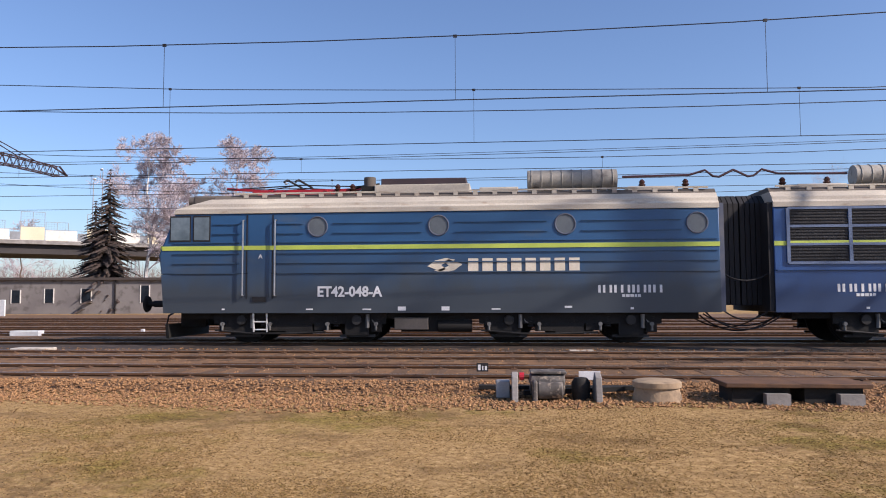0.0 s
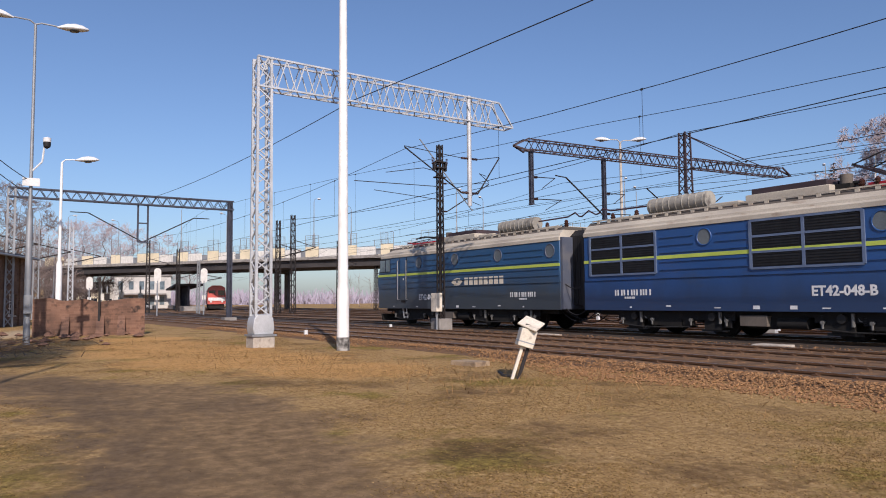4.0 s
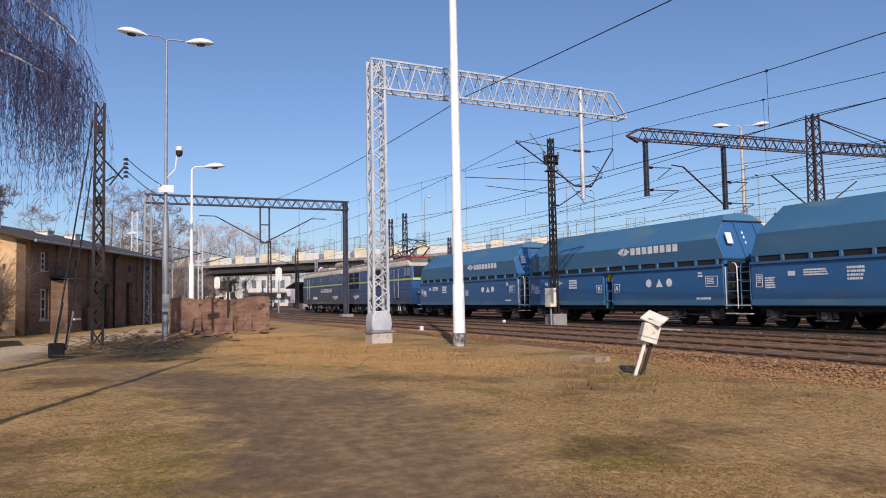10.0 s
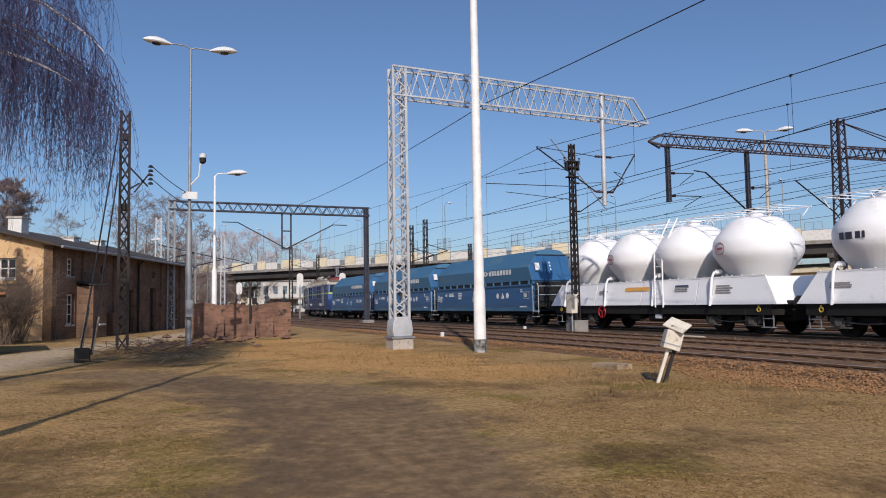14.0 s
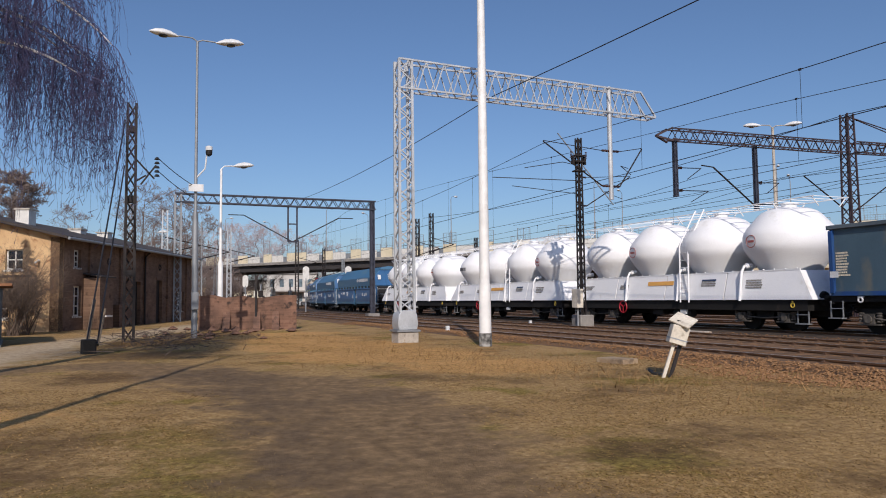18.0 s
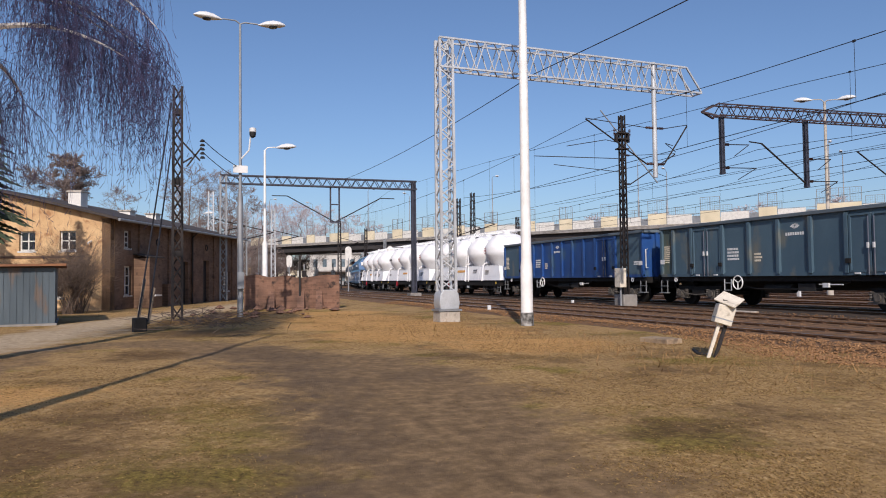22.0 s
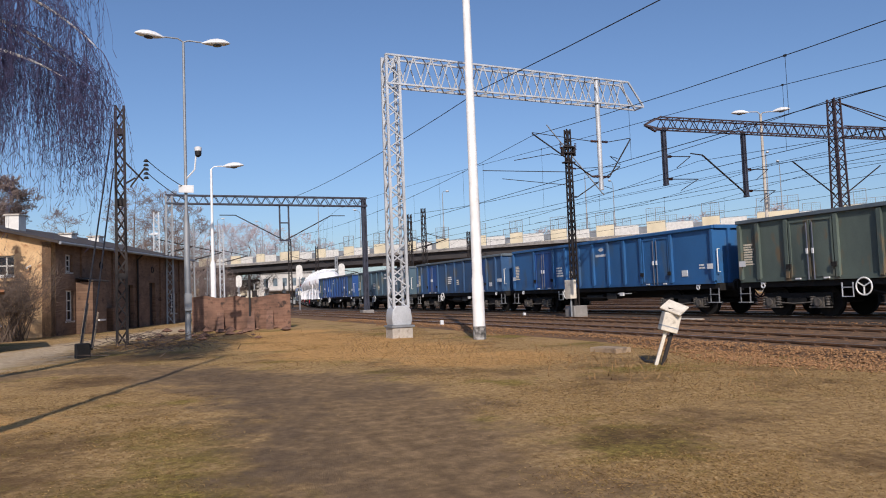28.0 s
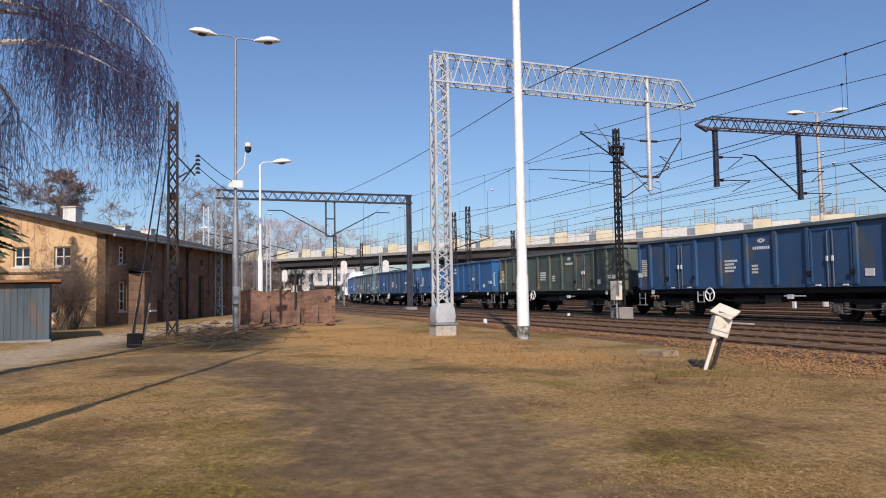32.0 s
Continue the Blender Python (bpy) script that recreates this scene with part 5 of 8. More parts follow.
def open_wagon(x, length, paint, label, panels=None, end_paint=None, rail="rail_dust", emblem_bay=None, stencil_bay=1, wheel=-0.3):
    """Open box wagon: end panels, a pair of doors and inner bays on each side; panels names bays of another paint."""
    ob = vehicle("open_wagon", label, "freight wagon", x, "open wagons of the train")
    H, W = length / 2 - 0.62, 1.34
    mat, panels = M[paint], panels or {}
    z0, z1 = 1.12, 3.02
    long = length > 15
    inner, n_in, leaf = (3.3, 6, 0.875) if long else (2.7, 4, 0.875)
    ends = [H - (inner + 2 * leaf)] if long else [(H - inner - 2 * leaf) * 0.42, (H - inner - 2 * leaf) * 0.58]
    # edges of the bays from -H to H; doors are marked
    bays, u = [], -H
    for w in ends:
        bays.append((u, u + w, "bay"))
        u += w
    bays.append((u, u + 2 * leaf, "door"))
    u += 2 * leaf
    for _ in range(n_in):
        bays.append((u, u + 2 * inner / n_in, "bay"))
        u += 2 * inner / n_in
    bays.append((u, u + 2 * leaf, "door"))
    u += 2 * leaf
    for w in reversed(ends):
        bays.append((u, u + w, "bay"))
        u += w
    part("underframe", Shape().box(-H, H, -1.3, 1.3, 0.92, z0).box(-H, H, -0.4, 0.4, 0.62, 0.92), M["black"], ob)
    for s in (-1, 1):
        y = s * W
        Y = lambda a, b: (min(y + s * a, y + s * b), max(y + s * a, y + s * b))
        part("top_rail", Shape().box(-H - 0.02, H + 0.02, *Y(-0.08, 0.1), z1, z1 + 0.12), M[rail], ob, "dusty top rail", bevel=0.015)
        part("bottom_rail", Shape().box(-H, H, *Y(0.0, 0.06), z0 - 0.02, z0 + 0.1), mat, ob)
        sw = [(y, z0), (y + s * 0.1, z0 + 0.06), (y + s * 0.1, z1 - 0.05), (y, z1)]
        posts = sorted({round(e, 3) for b in bays for e in b[:2]})
        for q in posts:
            q = min(max(q, -H + 0.06), H - 0.06)
            part("post", Shape().prism(sw if s > 0 else sw[::-1], q - 0.06, q + 0.06), mat, ob, "ribbed steel post")
        for k, (a, b, what) in enumerate(bays):
            own = M[panels[k]] if k in panels else mat
            if what == "bay":
                part("side_panel", Shape().box(a + 0.002, b - 0.002, *Y(-0.05, 0.0), z0, z1), own, ob)
                continue
            part("side_panel", Shape().box(a + 0.002, b - 0.002, *Y(-0.05, 0.0), z0, z1), mat, ob)
            c = (a + b) / 2
            for h in (-1, 1):
                d0, d1 = sorted((c + h * 0.02, c + h * (leaf - 0.1)))
                door = part("door", Shape().box(d0, d1, *Y(0.003, 0.045), z0 + 0.08, z1 - 0.1), own, ob, "ribbed side door", bevel=0.01)
                fr = Shape()
                for q in (d0 + 0.03, d1 - 0.03):
                    fr.box(q - 0.03, q + 0.03, *Y(0.045, 0.085), z0 + 0.08, z1 - 0.1)
                for z in (z0 + 0.11, z1 - 0.13):
                    fr.box(d0 + 0.06, d1 - 0.06, *Y(0.045, 0.08), z - 0.03, z + 0.03)
                part("door_frame", fr, own, door)
                part("lock_rod", Shape().tube((c + h * 0.1, y + s * 0.1, z0), (c + h * 0.1, y + s * 0.1, z1 - 0.2), 0.02, seg=8), M["blue_dusty"], door, "dull door lock rod")
                part("lock_handle", Shape().at(c + h * 0.1, y + s * 0.12, z0 + 0.85, 0.06, 0.04, 0.16), M["mark"], door, "pale lock handle")
                part("hinge", Shape().at(c + h * 0.5, y + s * 0.08, z0 + 0.04, 0.18, 0.06, 0.05), M["mark"], door)
                part("latch", Shape().at(c + h * 0.8, y + s * 0.1, z0 + 0.42, 0.16, 0.08, 0.14), M["black"], door)
    for k in (-1, 1):
        part("end_wall", Shape().box(*sorted((k * H, k * (H - 0.05))), -W + 0.002, W - 0.002, z0, z1), M[end_paint] if end_paint else mat, ob)
        for yy in (-0.75, 0.0, 0.75):
            part("end_post", Shape().box(*sorted((k * H, k * (H + 0.1))), yy - 0.06, yy + 0.06, z0, z1), M[end_paint] if end_paint else mat, ob)
        part("end_rail", Shape().box(*sorted((k * (H - 0.06), k * (H + 0.1))), -W - 0.05, W + 0.05, z1 + 0.002, z1 + 0.122), M[rail], ob)
        part("end_beam", Shape().box(*sorted((k * (H + 0.002), k * (H + 0.1))), -1.3, 1.3, 0.86, 1.1), M["black"], ob)
        link("step", STEP_ME, ob, "pale steel shunter's step", pose(k * (H - 0.12), -1.34, 0.95))
        part("tow_hook", Shape().ring((k * (H - 0.9), -1.36, 0.98), 0.07, 0.025, "y", 12).at(k * (H - 0.9), -1.34, 1.06, 0.16, 0.06, 0.05), M["mark"], ob)
        part("plate", Shape().box(*sorted((k * (H - 0.3), k * (H - 0.02))), -W - 0.105, -W - 0.1, 1.62, 1.8), M["mark"], ob)
    link("grab_rail", GRAB_ME, ob, "white end grab rail", pose(-H - 0.02, -1.25, 1.5))
    link("grab_rail", GRAB_ME, ob, "white end grab rail", pose(H + 0.12, -1.25, 1.5))
    link("brake_wheel", HANDWHEEL_ME["white"], ob, "white brake handwheel", pose(wheel * H, -1.42, 0.88))
    part("rope_step", Shape().path([(wheel * H - 0.7, -1.4, 1.0), (wheel * H - 0.7, -1.4, 0.6), (wheel * H - 0.35, -1.4, 0.6), (wheel * H - 0.35, -1.4, 1.0)], 0.022).path([(wheel * H - 0.7, -1.4, 0.86), (wheel * H - 0.35, -1.4, 0.86)], 0.018), M["gal"], ob, "pale hanging step frame")
    y, sd = -W - 0.003, int(x)
    first = 2 if long else 3
    a, b, _ = bays[first + stencil_bay]
    part("stencil", bars_text(a + 0.2, 2.12, 4, 0.62, 0.075, y=y, seed=sd), M["mark"], ob, "white stencil rows")
    a, b, _ = bays[first + stencil_bay + 1]
    part("stencil", bars_text(a + 0.2, 1.9, 3, 0.34, 0.07, y=y, seed=sd + 1), M["logo_cream"], ob)
    part("stencil", bars_text(-H + 0.16, 2.35, 9, 0.42, 0.05, y=y, seed=sd + 2), M["logo_cream"], ob, "faded stencil table")
    part("stencil", bars_text(H - 0.8, 1.8, 2, 0.3, 0.06, y=y, seed=sd + 3), M["mark"], ob)
    if emblem_bay is not None:
        a, b, _ = bays[first + emblem_bay]
        part("emblem", emblem((a + b) / 2, 2.72, 0.2, y), M["mark"], ob, "white carrier emblem")
        part("carrier_name", name_bars((a + b) / 2 - 0.4, 2.42, 0.8, 0.1, y, 8), M["mark"], ob, "white carrier name")
    part("sheet_holder", Shape().box(H - 1.7, H - 1.4, y - 0.02, y, 1.4, 1.62), M["mark"], ob)
    part("floor", Shape().box(-H + 0.06, H - 0.06, -W + 0.06, W - 0.06, z0 + 0.002, z0 + 0.06), M["rust"], ob)
    part("air_tank", Shape().tube((-1.0, -0.95, 0.68), (0.2, -0.95, 0.68), 0.17, seg=12), M["grease"], ob)
    part("brake_box", Shape().box(0.6, 1.3, -1.2, -0.9, 0.6, 0.85), M["grease"], ob, bevel=0.01)
    part("valve", Shape().at(1.8, -1.28, 0.8, 0.22, 0.08, 0.14).tube((1.5, -1.25, 0.82), (2.4, -1.25, 0.82), 0.02, seg=6), M["mark"], ob, "pale valve handle")
    part("tie_rod", Shape().path([(-2.6, -1.15, 0.9), (-1.3, -1.15, 0.66), (1.3, -1.15, 0.66), (2.6, -1.15, 0.9)], 0.03), M["black"], ob)
    running_gear(ob, H + 0.06, length / 2 - 2.55)
    return ob


open_wagon(112.6, 15.74, "blue_open", "royal-blue open box wagon with grey-green end panels", {0: "bluegrey_open", 9: "bluegrey_open"}, emblem_bay=2, stencil_bay=0)
open_wagon(127.5, 14.04, "bluegrey_open", "faded blue-grey open box wagon, scuffed steel sides", {0: "slate_open"}, emblem_bay=2, stencil_bay=0)
open_wagon(141.7, 14.04, "steelblue_open", "weathered steel-blue open wagon with brighter blue doors", {2: "blue_open", 7: "blue_open", 0: "slate_open"}, stencil_bay=1)
open_wagon(156.6, 15.74, "azure_open", "azure-blue open box wagon with a white emblem", {1: "blue_open"}, emblem_bay=3, stencil_bay=0, rail="azure_open")
open_wagon(171.4, 14.04, "slate_open", "faded slate-green open box wagon, rust-streaked sides", {3: "slate_open"}, emblem_bay=3, stencil_bay=1)
open_wagon(185.95, 14.04, "steelblue_open", "weathered steel-blue open box wagon with white markings", {}, emblem_bay=2, stencil_bay=1)

# ---- lineside steelwork ----
def lattice_mast(sh, x, y, z0, z1, w0, w1, leg, brace, n):
    """Four legs and zigzag bracing on all sides, from w0 wide at the foot to w1 at the top."""
    def corner(i, t):
        w = (w0 + (w1 - w0) * t) / 2
        return Vector((x + (-w, w, w, -w)[i], y + (-w, -w, w, w)[i], z0 + (z1 - z0) * t))
    for i in range(4):
        sh.bar(corner(i, 0), corner(i, 1), leg)
        for k in range(n):
            a, b = (i, (i + 1) % 4) if k % 2 else ((i + 1) % 4, i)
            sh.bar(corner(a, k / n), corner(b, (k + 1) / n), brace)
    return sh


def lattice_beam(sh, x, w, y0, y1, zb0, zb1, zt0, zt1, leg, brace, n):
    """A box truss along y at x, bottom chord zb and top chord zt."""
    def pt(s, top, t):
        return Vector((x + s * w / 2, y0 + (y1 - y0) * t, (zt0 + (zt1 - zt0) * t) if top else (zb0 + (zb1 - zb0) * t)))
    for s in (-1, 1):
        for top in (0, 1):
            sh.bar(pt(s, top, 0), pt(s, top, 1), leg)
        for k in range(n):
            sh.bar(pt(s, k % 2, k / n), pt(s, (k + 1) % 2, (k + 1) / n), brace)
    for top in (0, 1):
        for k in range(n):
            sh.bar(pt(-1 if k % 2 else 1, top, k / n), pt(1 if k % 2 else -1, top, (k + 1) / n), brace)
    return sh


def insulator_string(sh, a, b, r=0.048, n=5):
    a, b = Vector(a), Vector(b)
    for i in range(n):
        p = a + (b - a) * ((i + 0.2) / n)
        q = a + (b - a) * ((i + 0.7) / n)
        sh.tube(p, q, r, r * 0.55, seg=8)
    return sh


def cantilever(parent, x, y, z, reach, zc, steel):
    """Swivelling bracket: strut, stay, steady arm and insulators, reaching along y to the contact wire at height zc."""
    k = 1 if reach > 0 else -1
    part("strut", Shape().tube((x, y + k * 0.35, z - 1.1), (x, y + reach, z + 0.25), 0.024, seg=8), steel, parent, "dark bracket strut")
    part("stay", Shape().tube((x, y + k * 0.35, z + 0.1), (x, y + reach, z + 0.28), 0.014, seg=6), steel, parent)
    part("steady_arm", Shape().path([(x, y + reach * 0.55, z - 0.45), (x - 0.5, y + reach * 0.6, zc + 0.32), (x - 0.9, y + reach + 0.2 * k, zc + 0.12)], 0.013), steel, parent)
    for zz in (z - 1.1, z + 0.1):
        part("insulator", insulator_string(Shape(), (x, y + k * 0.06, zz), (x, y + k * 0.36, zz)), M["insulator"], parent, "brown ribbed insulator")


# pale gantry over the near tracks
gantry = thing("catenary_gantry", "pale galvanised lattice gantry with a long cantilever beam", "gantry", pose(0, 0, 0))
part("foundation", Shape().box(-21.22, -20.58, 7.16, 7.8, -0.2, 0.32), M["concrete"], gantry, "weathered concrete footing", bevel=0.03)
part("base_casing", Shape().prism([(7.2, 0.38), (7.76, 0.38), (7.8, 0.55), (7.76, 0.84), (7.67, 0.95), (7.29, 0.95), (7.2, 0.84), (7.16, 0.55)], -21.19, -20.61), M["gal"], gantry, "grey steel base casing", bevel=0.02)
part("base_plate", Shape().box(-21.26, -20.54, 7.12, 7.84, 0.325, 0.38), M["galdark"], gantry)
mast_sh = lattice_mast(Shape(), -20.9, 7.48, 0.9, 8.5, 0.44, 0.4, 0.075, 0.035, 24)
part("mast", mast_sh, M["gal"], gantry, "square lattice mast")
part("beam", lattice_beam(Shape(), -20.9, 0.46, 7.26, 16.1, 7.62, 7.5, 8.5, 8.32, 0.052, 0.03, 30), M["gal"], gantry, "box-truss cantilever beam")
part("beam_tip", Shape().bar((-21.13, 16.1, 7.5), (-21.13, 16.7, 7.49), 0.06).bar((-20.67, 16.1, 7.5), (-20.67, 16.7, 7.49), 0.06).bar((-21.13, 16.1, 8.32), (-21.13, 16.7, 7.5), 0.05).bar((-20.67, 16.1, 8.32), (-20.67, 16.7, 7.5), 0.05).bar((-21.13, 16.7, 7.5), (-20.67, 16.7, 7.5), 0.05), M["gal"], gantry)
hang = part("drop_post", Shape().tube((-20.75, 14.83, 4.55), (-20.75, 14.83, 8.4), 0.08, seg=12), M["gal"], gantry, "pale drop post")
cantilever(hang, -20.75, 14.83, 6.1, 1.3, 5.5, M["black_steel"])
cantilever(hang, -20.75, 14.83, 6.1, -2.6, 5.5, M["black_steel"])

# tall white floodlight pole
pole = thing("white_pole", "tall tapered white pole with a tarred foot", "pole", pose(-18.0, 8.72, 0))
part("shaft", Shape().turned([(0.165, 0.35), (0.158, 1.6), (0.14, 1.75), (0.07, 16.0), (0.02, 16.05)], seg=20), M["pole_white"], pole)
part("foot", Shape().turned([(0.178, -0.1), (0.174, 0.36), (0.05, 0.362)], seg=20), material("chipped tarred paint", srgb(60, 58, 56), srgb(170, 168, 164), 9, 0.8, 0, 0.2, 30), pole, "chipped black foot")

# dark lattice mast in front of the train
dm = thing("lattice_mast", "dark riveted lattice mast with insulated bracket arms", "mast", pose(0, 0, 0))
part("plinth", Shape().box(-26.65, -25.95, 16.9, 17.55, -0.1, 0.55), M["concrete_grey"], dm, "stained concrete plinth", bevel=0.03)
part("shaft", lattice_mast(Shape(), -26.3, 17.2, 0.5, 7.95, 0.22, 0.17, 0.05, 0.026, 26), M["black_steel"], dm)
hd = Shape()
for dz in (6.55, 6.95, 7.2):
    hd.at(-26.3, 17.2, dz, 0.3, 0.5, 0.06)
hd.at(-26.3, 16.92, 7.0, 0.14, 0.1, 0.34).at(-26.3, 17.48, 7.0, 0.14, 0.1, 0.34)
part("head", hd, M["black_steel"], dm, "dark insulator head", bevel=0.01)
part("cross_arm", Shape().bar((-26.3, 16.2, 8.1), (-26.3, 18.9, 5.2), 0.035), M["galdark"], dm, "grey diagonal strut")
for k in (-1, 1):
    part("insulator", insulator_string(Shape(), (-26.3, 17.2 + k * 0.36, 7.1), (-26.3, 17.2 + k * 0.36, 7.4), 0.06), M["insulator"], dm, "brown ribbed insulator")
cantilever(dm, -26.3, 17.2, 6.2, 2.6, 5.5, M["black_steel"])
part("bracket_tube", Shape().tube((-26.3, 17.0, 6.15), (-27.2, 13.6, 6.25), 0.018, seg=6).tube((-26.3, 17.0, 5.6), (-27.0, 14.4, 5.9), 0.015, seg=6), M["black_steel"], dm)
cab = part("switch_cabinet", Shape().box(-26.2, -25.8, 16.65, 16.95, 0.85, 1.62), M["tarp"], dm, "pale steel cabinet on the mast", bevel=0.015)
part("cabinet_post", Shape().tube((-26.0, 16.8, 0.0), (-26.0, 16.8, 0.85), 0.04, seg=8), M["galdark"], cab)

# red-oxide tower gantry beyond the train
tg = thing("tower_gantry", "red-oxide lattice tower carrying a long truss with stays", "gantry", pose(0, 0, 0))
TX, TY = -27.0, 34.05
part("tower", lattice_mast(Shape(), TX, TY, 0.0, 10.6, 0.7, 0.42, 0.075, 0.04, 22), M["oxide"], tg, "square lattice tower")
part("truss", lattice_beam(Shape(), TX, 0.45, 22.6, TY - 0.4, 8.42, 8.55, 8.92, 9.1, 0.055, 0.028, 34), M["oxide"], tg, "long lattice truss")
part("truss", lattice_beam(Shape(), TX, 0.45, TY + 0.4, 43.0, 8.6, 8.82, 9.15, 9.36, 0.055, 0.028, 28), M["oxide"], tg, "long lattice truss")
for yy, yt, z0, z1 in ((22.6, 21.8, 8.35, 8.95), (43.0, 44.2, 8.8, 9.4)):
    part("truss_tip", Shape().bar((TX - 0.22, yy, z1), (TX, yt, z0 + 0.2), 0.08).bar((TX + 0.22, yy, z1), (TX, yt, z0 + 0.2), 0.08).bar((TX - 0.22, yy, z0), (TX, yt, z0 + 0.2), 0.08).bar((TX + 0.22, yy, z0), (TX, yt, z0 + 0.2), 0.08), M["oxide"], tg)
part("stay", Shape().tube((TX, TY, 10.5), (TX - 0.3, 40.5, 9.3), 0.03, seg=6), M["oxide"], tg, "dark tie rod")
part("stay", Shape().tube((TX, TY, 10.5), (TX + 0.3, 40.5, 9.3), 0.03, seg=6), M["oxide"], tg, "dark tie rod")
for yy, zb in ((22.85, 5.85), (27.67, 5.4)):
    h = part("drop_post", lattice_mast(Shape(), TX, yy, zb, 8.5, 0.13, 0.13, 0.05, 0.03, 12).at(TX, yy, zb, 0.2, 0.2, 0.08).at(TX, yy, (zb + 8.5) / 2, 0.1, 0.1, 8.5 - zb), M["navy_steel"], tg, "dark drop post")
    for z, ln in ((zb + 1.3, 1.5), (zb + 0.25, 1.9)):
        part("bracket_arm", Shape().tube((TX, yy, z), (TX, yy + ln, z + 0.05), 0.024, seg=6).tube((TX, yy + ln, z + 0.05), (TX, yy + ln * 0.45, z - 0.5), 0.018, seg=6), M["black_steel"], h, "short dark bracket arm")
        part("insulator", insulator_string(Shape(), (TX, yy + 0.08, z), (TX, yy + 0.4, z + 0.01), 0.07), M["insulator"], h, "brown ribbed insulator")
    if yy > 25:
        part("side_strut", Shape().tube((TX, yy, zb + 0.1), (TX, yy - 2.6, zb + 1.9), 0.04, seg=8).tube((TX, yy - 2.6, zb + 1.9), (TX, yy - 3.3, zb + 1.95), 0.03, seg=8), M["black_steel"], h, "slanting dark strut")
for k in (-1, 1):
    part("side_strut", Shape().tube((TX, TY + k * 0.4, 5.6), (TX, TY + k * 3.2, 7.2), 0.035, seg=8), M["black_steel"], tg)

# dark portal over the near tracks further on
pt = thing("catenary_portal", "dark blue-grey lattice portal with a hanging frame", "gantry", pose(0, 0, 0))
part("leg", lattice_mast(Shape(), -50.0, 15.5, 0.0, 8.1, 0.24, 0.22, 0.08, 0.04, 16).box(-50.05, -49.95, 15.45, 15.55, 0.0, 8.0), M["navy_steel"], pt, "dark portal leg")
part("leg", lattice_mast(Shape(), -50.0, 2.6, 0.0, 8.1, 0.4, 0.36, 0.1, 0.05, 14), M["galdark"], pt, "pale portal leg")
part("beam", lattice_beam(Shape(), -50.0, 0.4, 2.4, 15.7, 7.62, 7.58, 8.15, 8.15, 0.085, 0.04, 40), M["navy_steel"], pt, "long lattice beam")
part("hanging_frame", Shape().bar((-50, 9.6, 5.2), (-50, 9.6, 7.6), 0.1).bar((-50, 10.2, 5.2), (-50, 10.2, 7.6), 0.1).bar((-50, 9.6, 5.2), (-50, 10.2, 5.2), 0.1).bar((-50, 9.6, 6.4), (-50, 10.2, 6.4), 0.08), M["navy_steel"], pt)
for k in (-1, 1):
    part("bracket_arm", Shape().tube((-50, 9.9, 5.2), (-50, 9.9 + k * 3.2, 6.9), 0.035, seg=8).tube((-50, 9.9 + k * 3.2, 6.9), (-50, 9.9 + k * 4.2, 6.9), 0.03, seg=8), M["black_steel"], pt)
part("plinth", Shape().box(-50.4, -49.6, 15.1, 15.9, -0.1, 0.3), M["concrete_grey"], pt)

# further masts down the line
for x, y, z, mat, w in ((-74.9, 28.3, 9.9, "black_steel", 0.5), (-74.3, 29.7, 10.5, "black_steel", 0.5), (-86, 40.5, 9.0, "black_steel", 0.45), (-92, 49, 8.5, "black_steel", 0.45), (-60, 2.2, 8.2, "gal", 0.5), (-78, 9.0, 8.6, "gal", 0.45), (-98, 20.0, 9.2, "black_steel", 0.45), (-110, 26.5, 9.0, "black_steel", 0.45), (-122, 12.0, 9.0, "galdark", 0.45), (-84, 22.5, 6.0, "galdark", 0.3), (-70, 5.5, 8.4, "galdark", 0.45), (-128, 31.0, 9.0, "black_steel", 0.45)):
    ms = thing("lattice_mast", ("dark" if "black" in mat else "pale galvanised") + " lattice catenary mast beside the far tracks", "mast", pose(x, y, 0), "distant catenary masts")
    part("shaft", lattice_mast(Shape(), 0, 0, 0, z, w, w * 0.7, 0.075, 0.04, 16), M[mat], ms)
    part("bracket", Shape().tube((0, 0, z * 0.75), (0, 2.6, z * 0.68), 0.04, seg=6).tube((0, 0, z * 0.6), (0, 2.6, z * 0.68), 0.05, seg=6), M["black_steel"], ms)

# ---- wires ----
def wire_run(label, y, zc, zm, x0, x1, spans, droppers=6, r=0.012, far=None, low=0.35, line=None):
    """Contact wire, sagging messenger wire and droppers of one track, between support places spans."""
    ob = thing("overhead_line", label, "overhead wire", pose(0, 0, 0), "overhead lines")
    P = (lambda x: on_track(x, y)[:2]) if far else (lambda x: (x, y))
    cw = Shape()
    xs_ = [x0 + (x1 - x0) * i / 24 for i in range(25)]
    cw.path([(*P(x), zc) for x in xs_], r, 5)
    part("contact_wire", cw, M["wire"], ob)
    mw, n = Shape(), 10

    def height(x, t):
        if line:
            return float(np.interp(x, [p[0] for p in line], [p[1] for p in line]))
        return zm - (zm - zc - low) * 4 * t * (1 - t)

    run = []
    for a, b in zip(spans, spans[1:]):
        pts = []
        for i in range(n + 1):
            t = i / n
            x = a + (b - a) * t
            pts.append((*P(x), height(x, t)))
        run += pts if not run else pts[1:]
        for i in range(1, droppers):
            t = i / droppers
            x = a + (b - a) * t
            q = height(x, t)
            part("dropper", Shape().tube((*P(x), zc), (*P(x), q), 0.006, seg=4).at(*P(x), q, 0.08, 0.03, 0.06), M["wire"], ob)
    mw.path(run, r, 5)
    part("messenger_wire", mw, M["wire"], ob)
    return ob


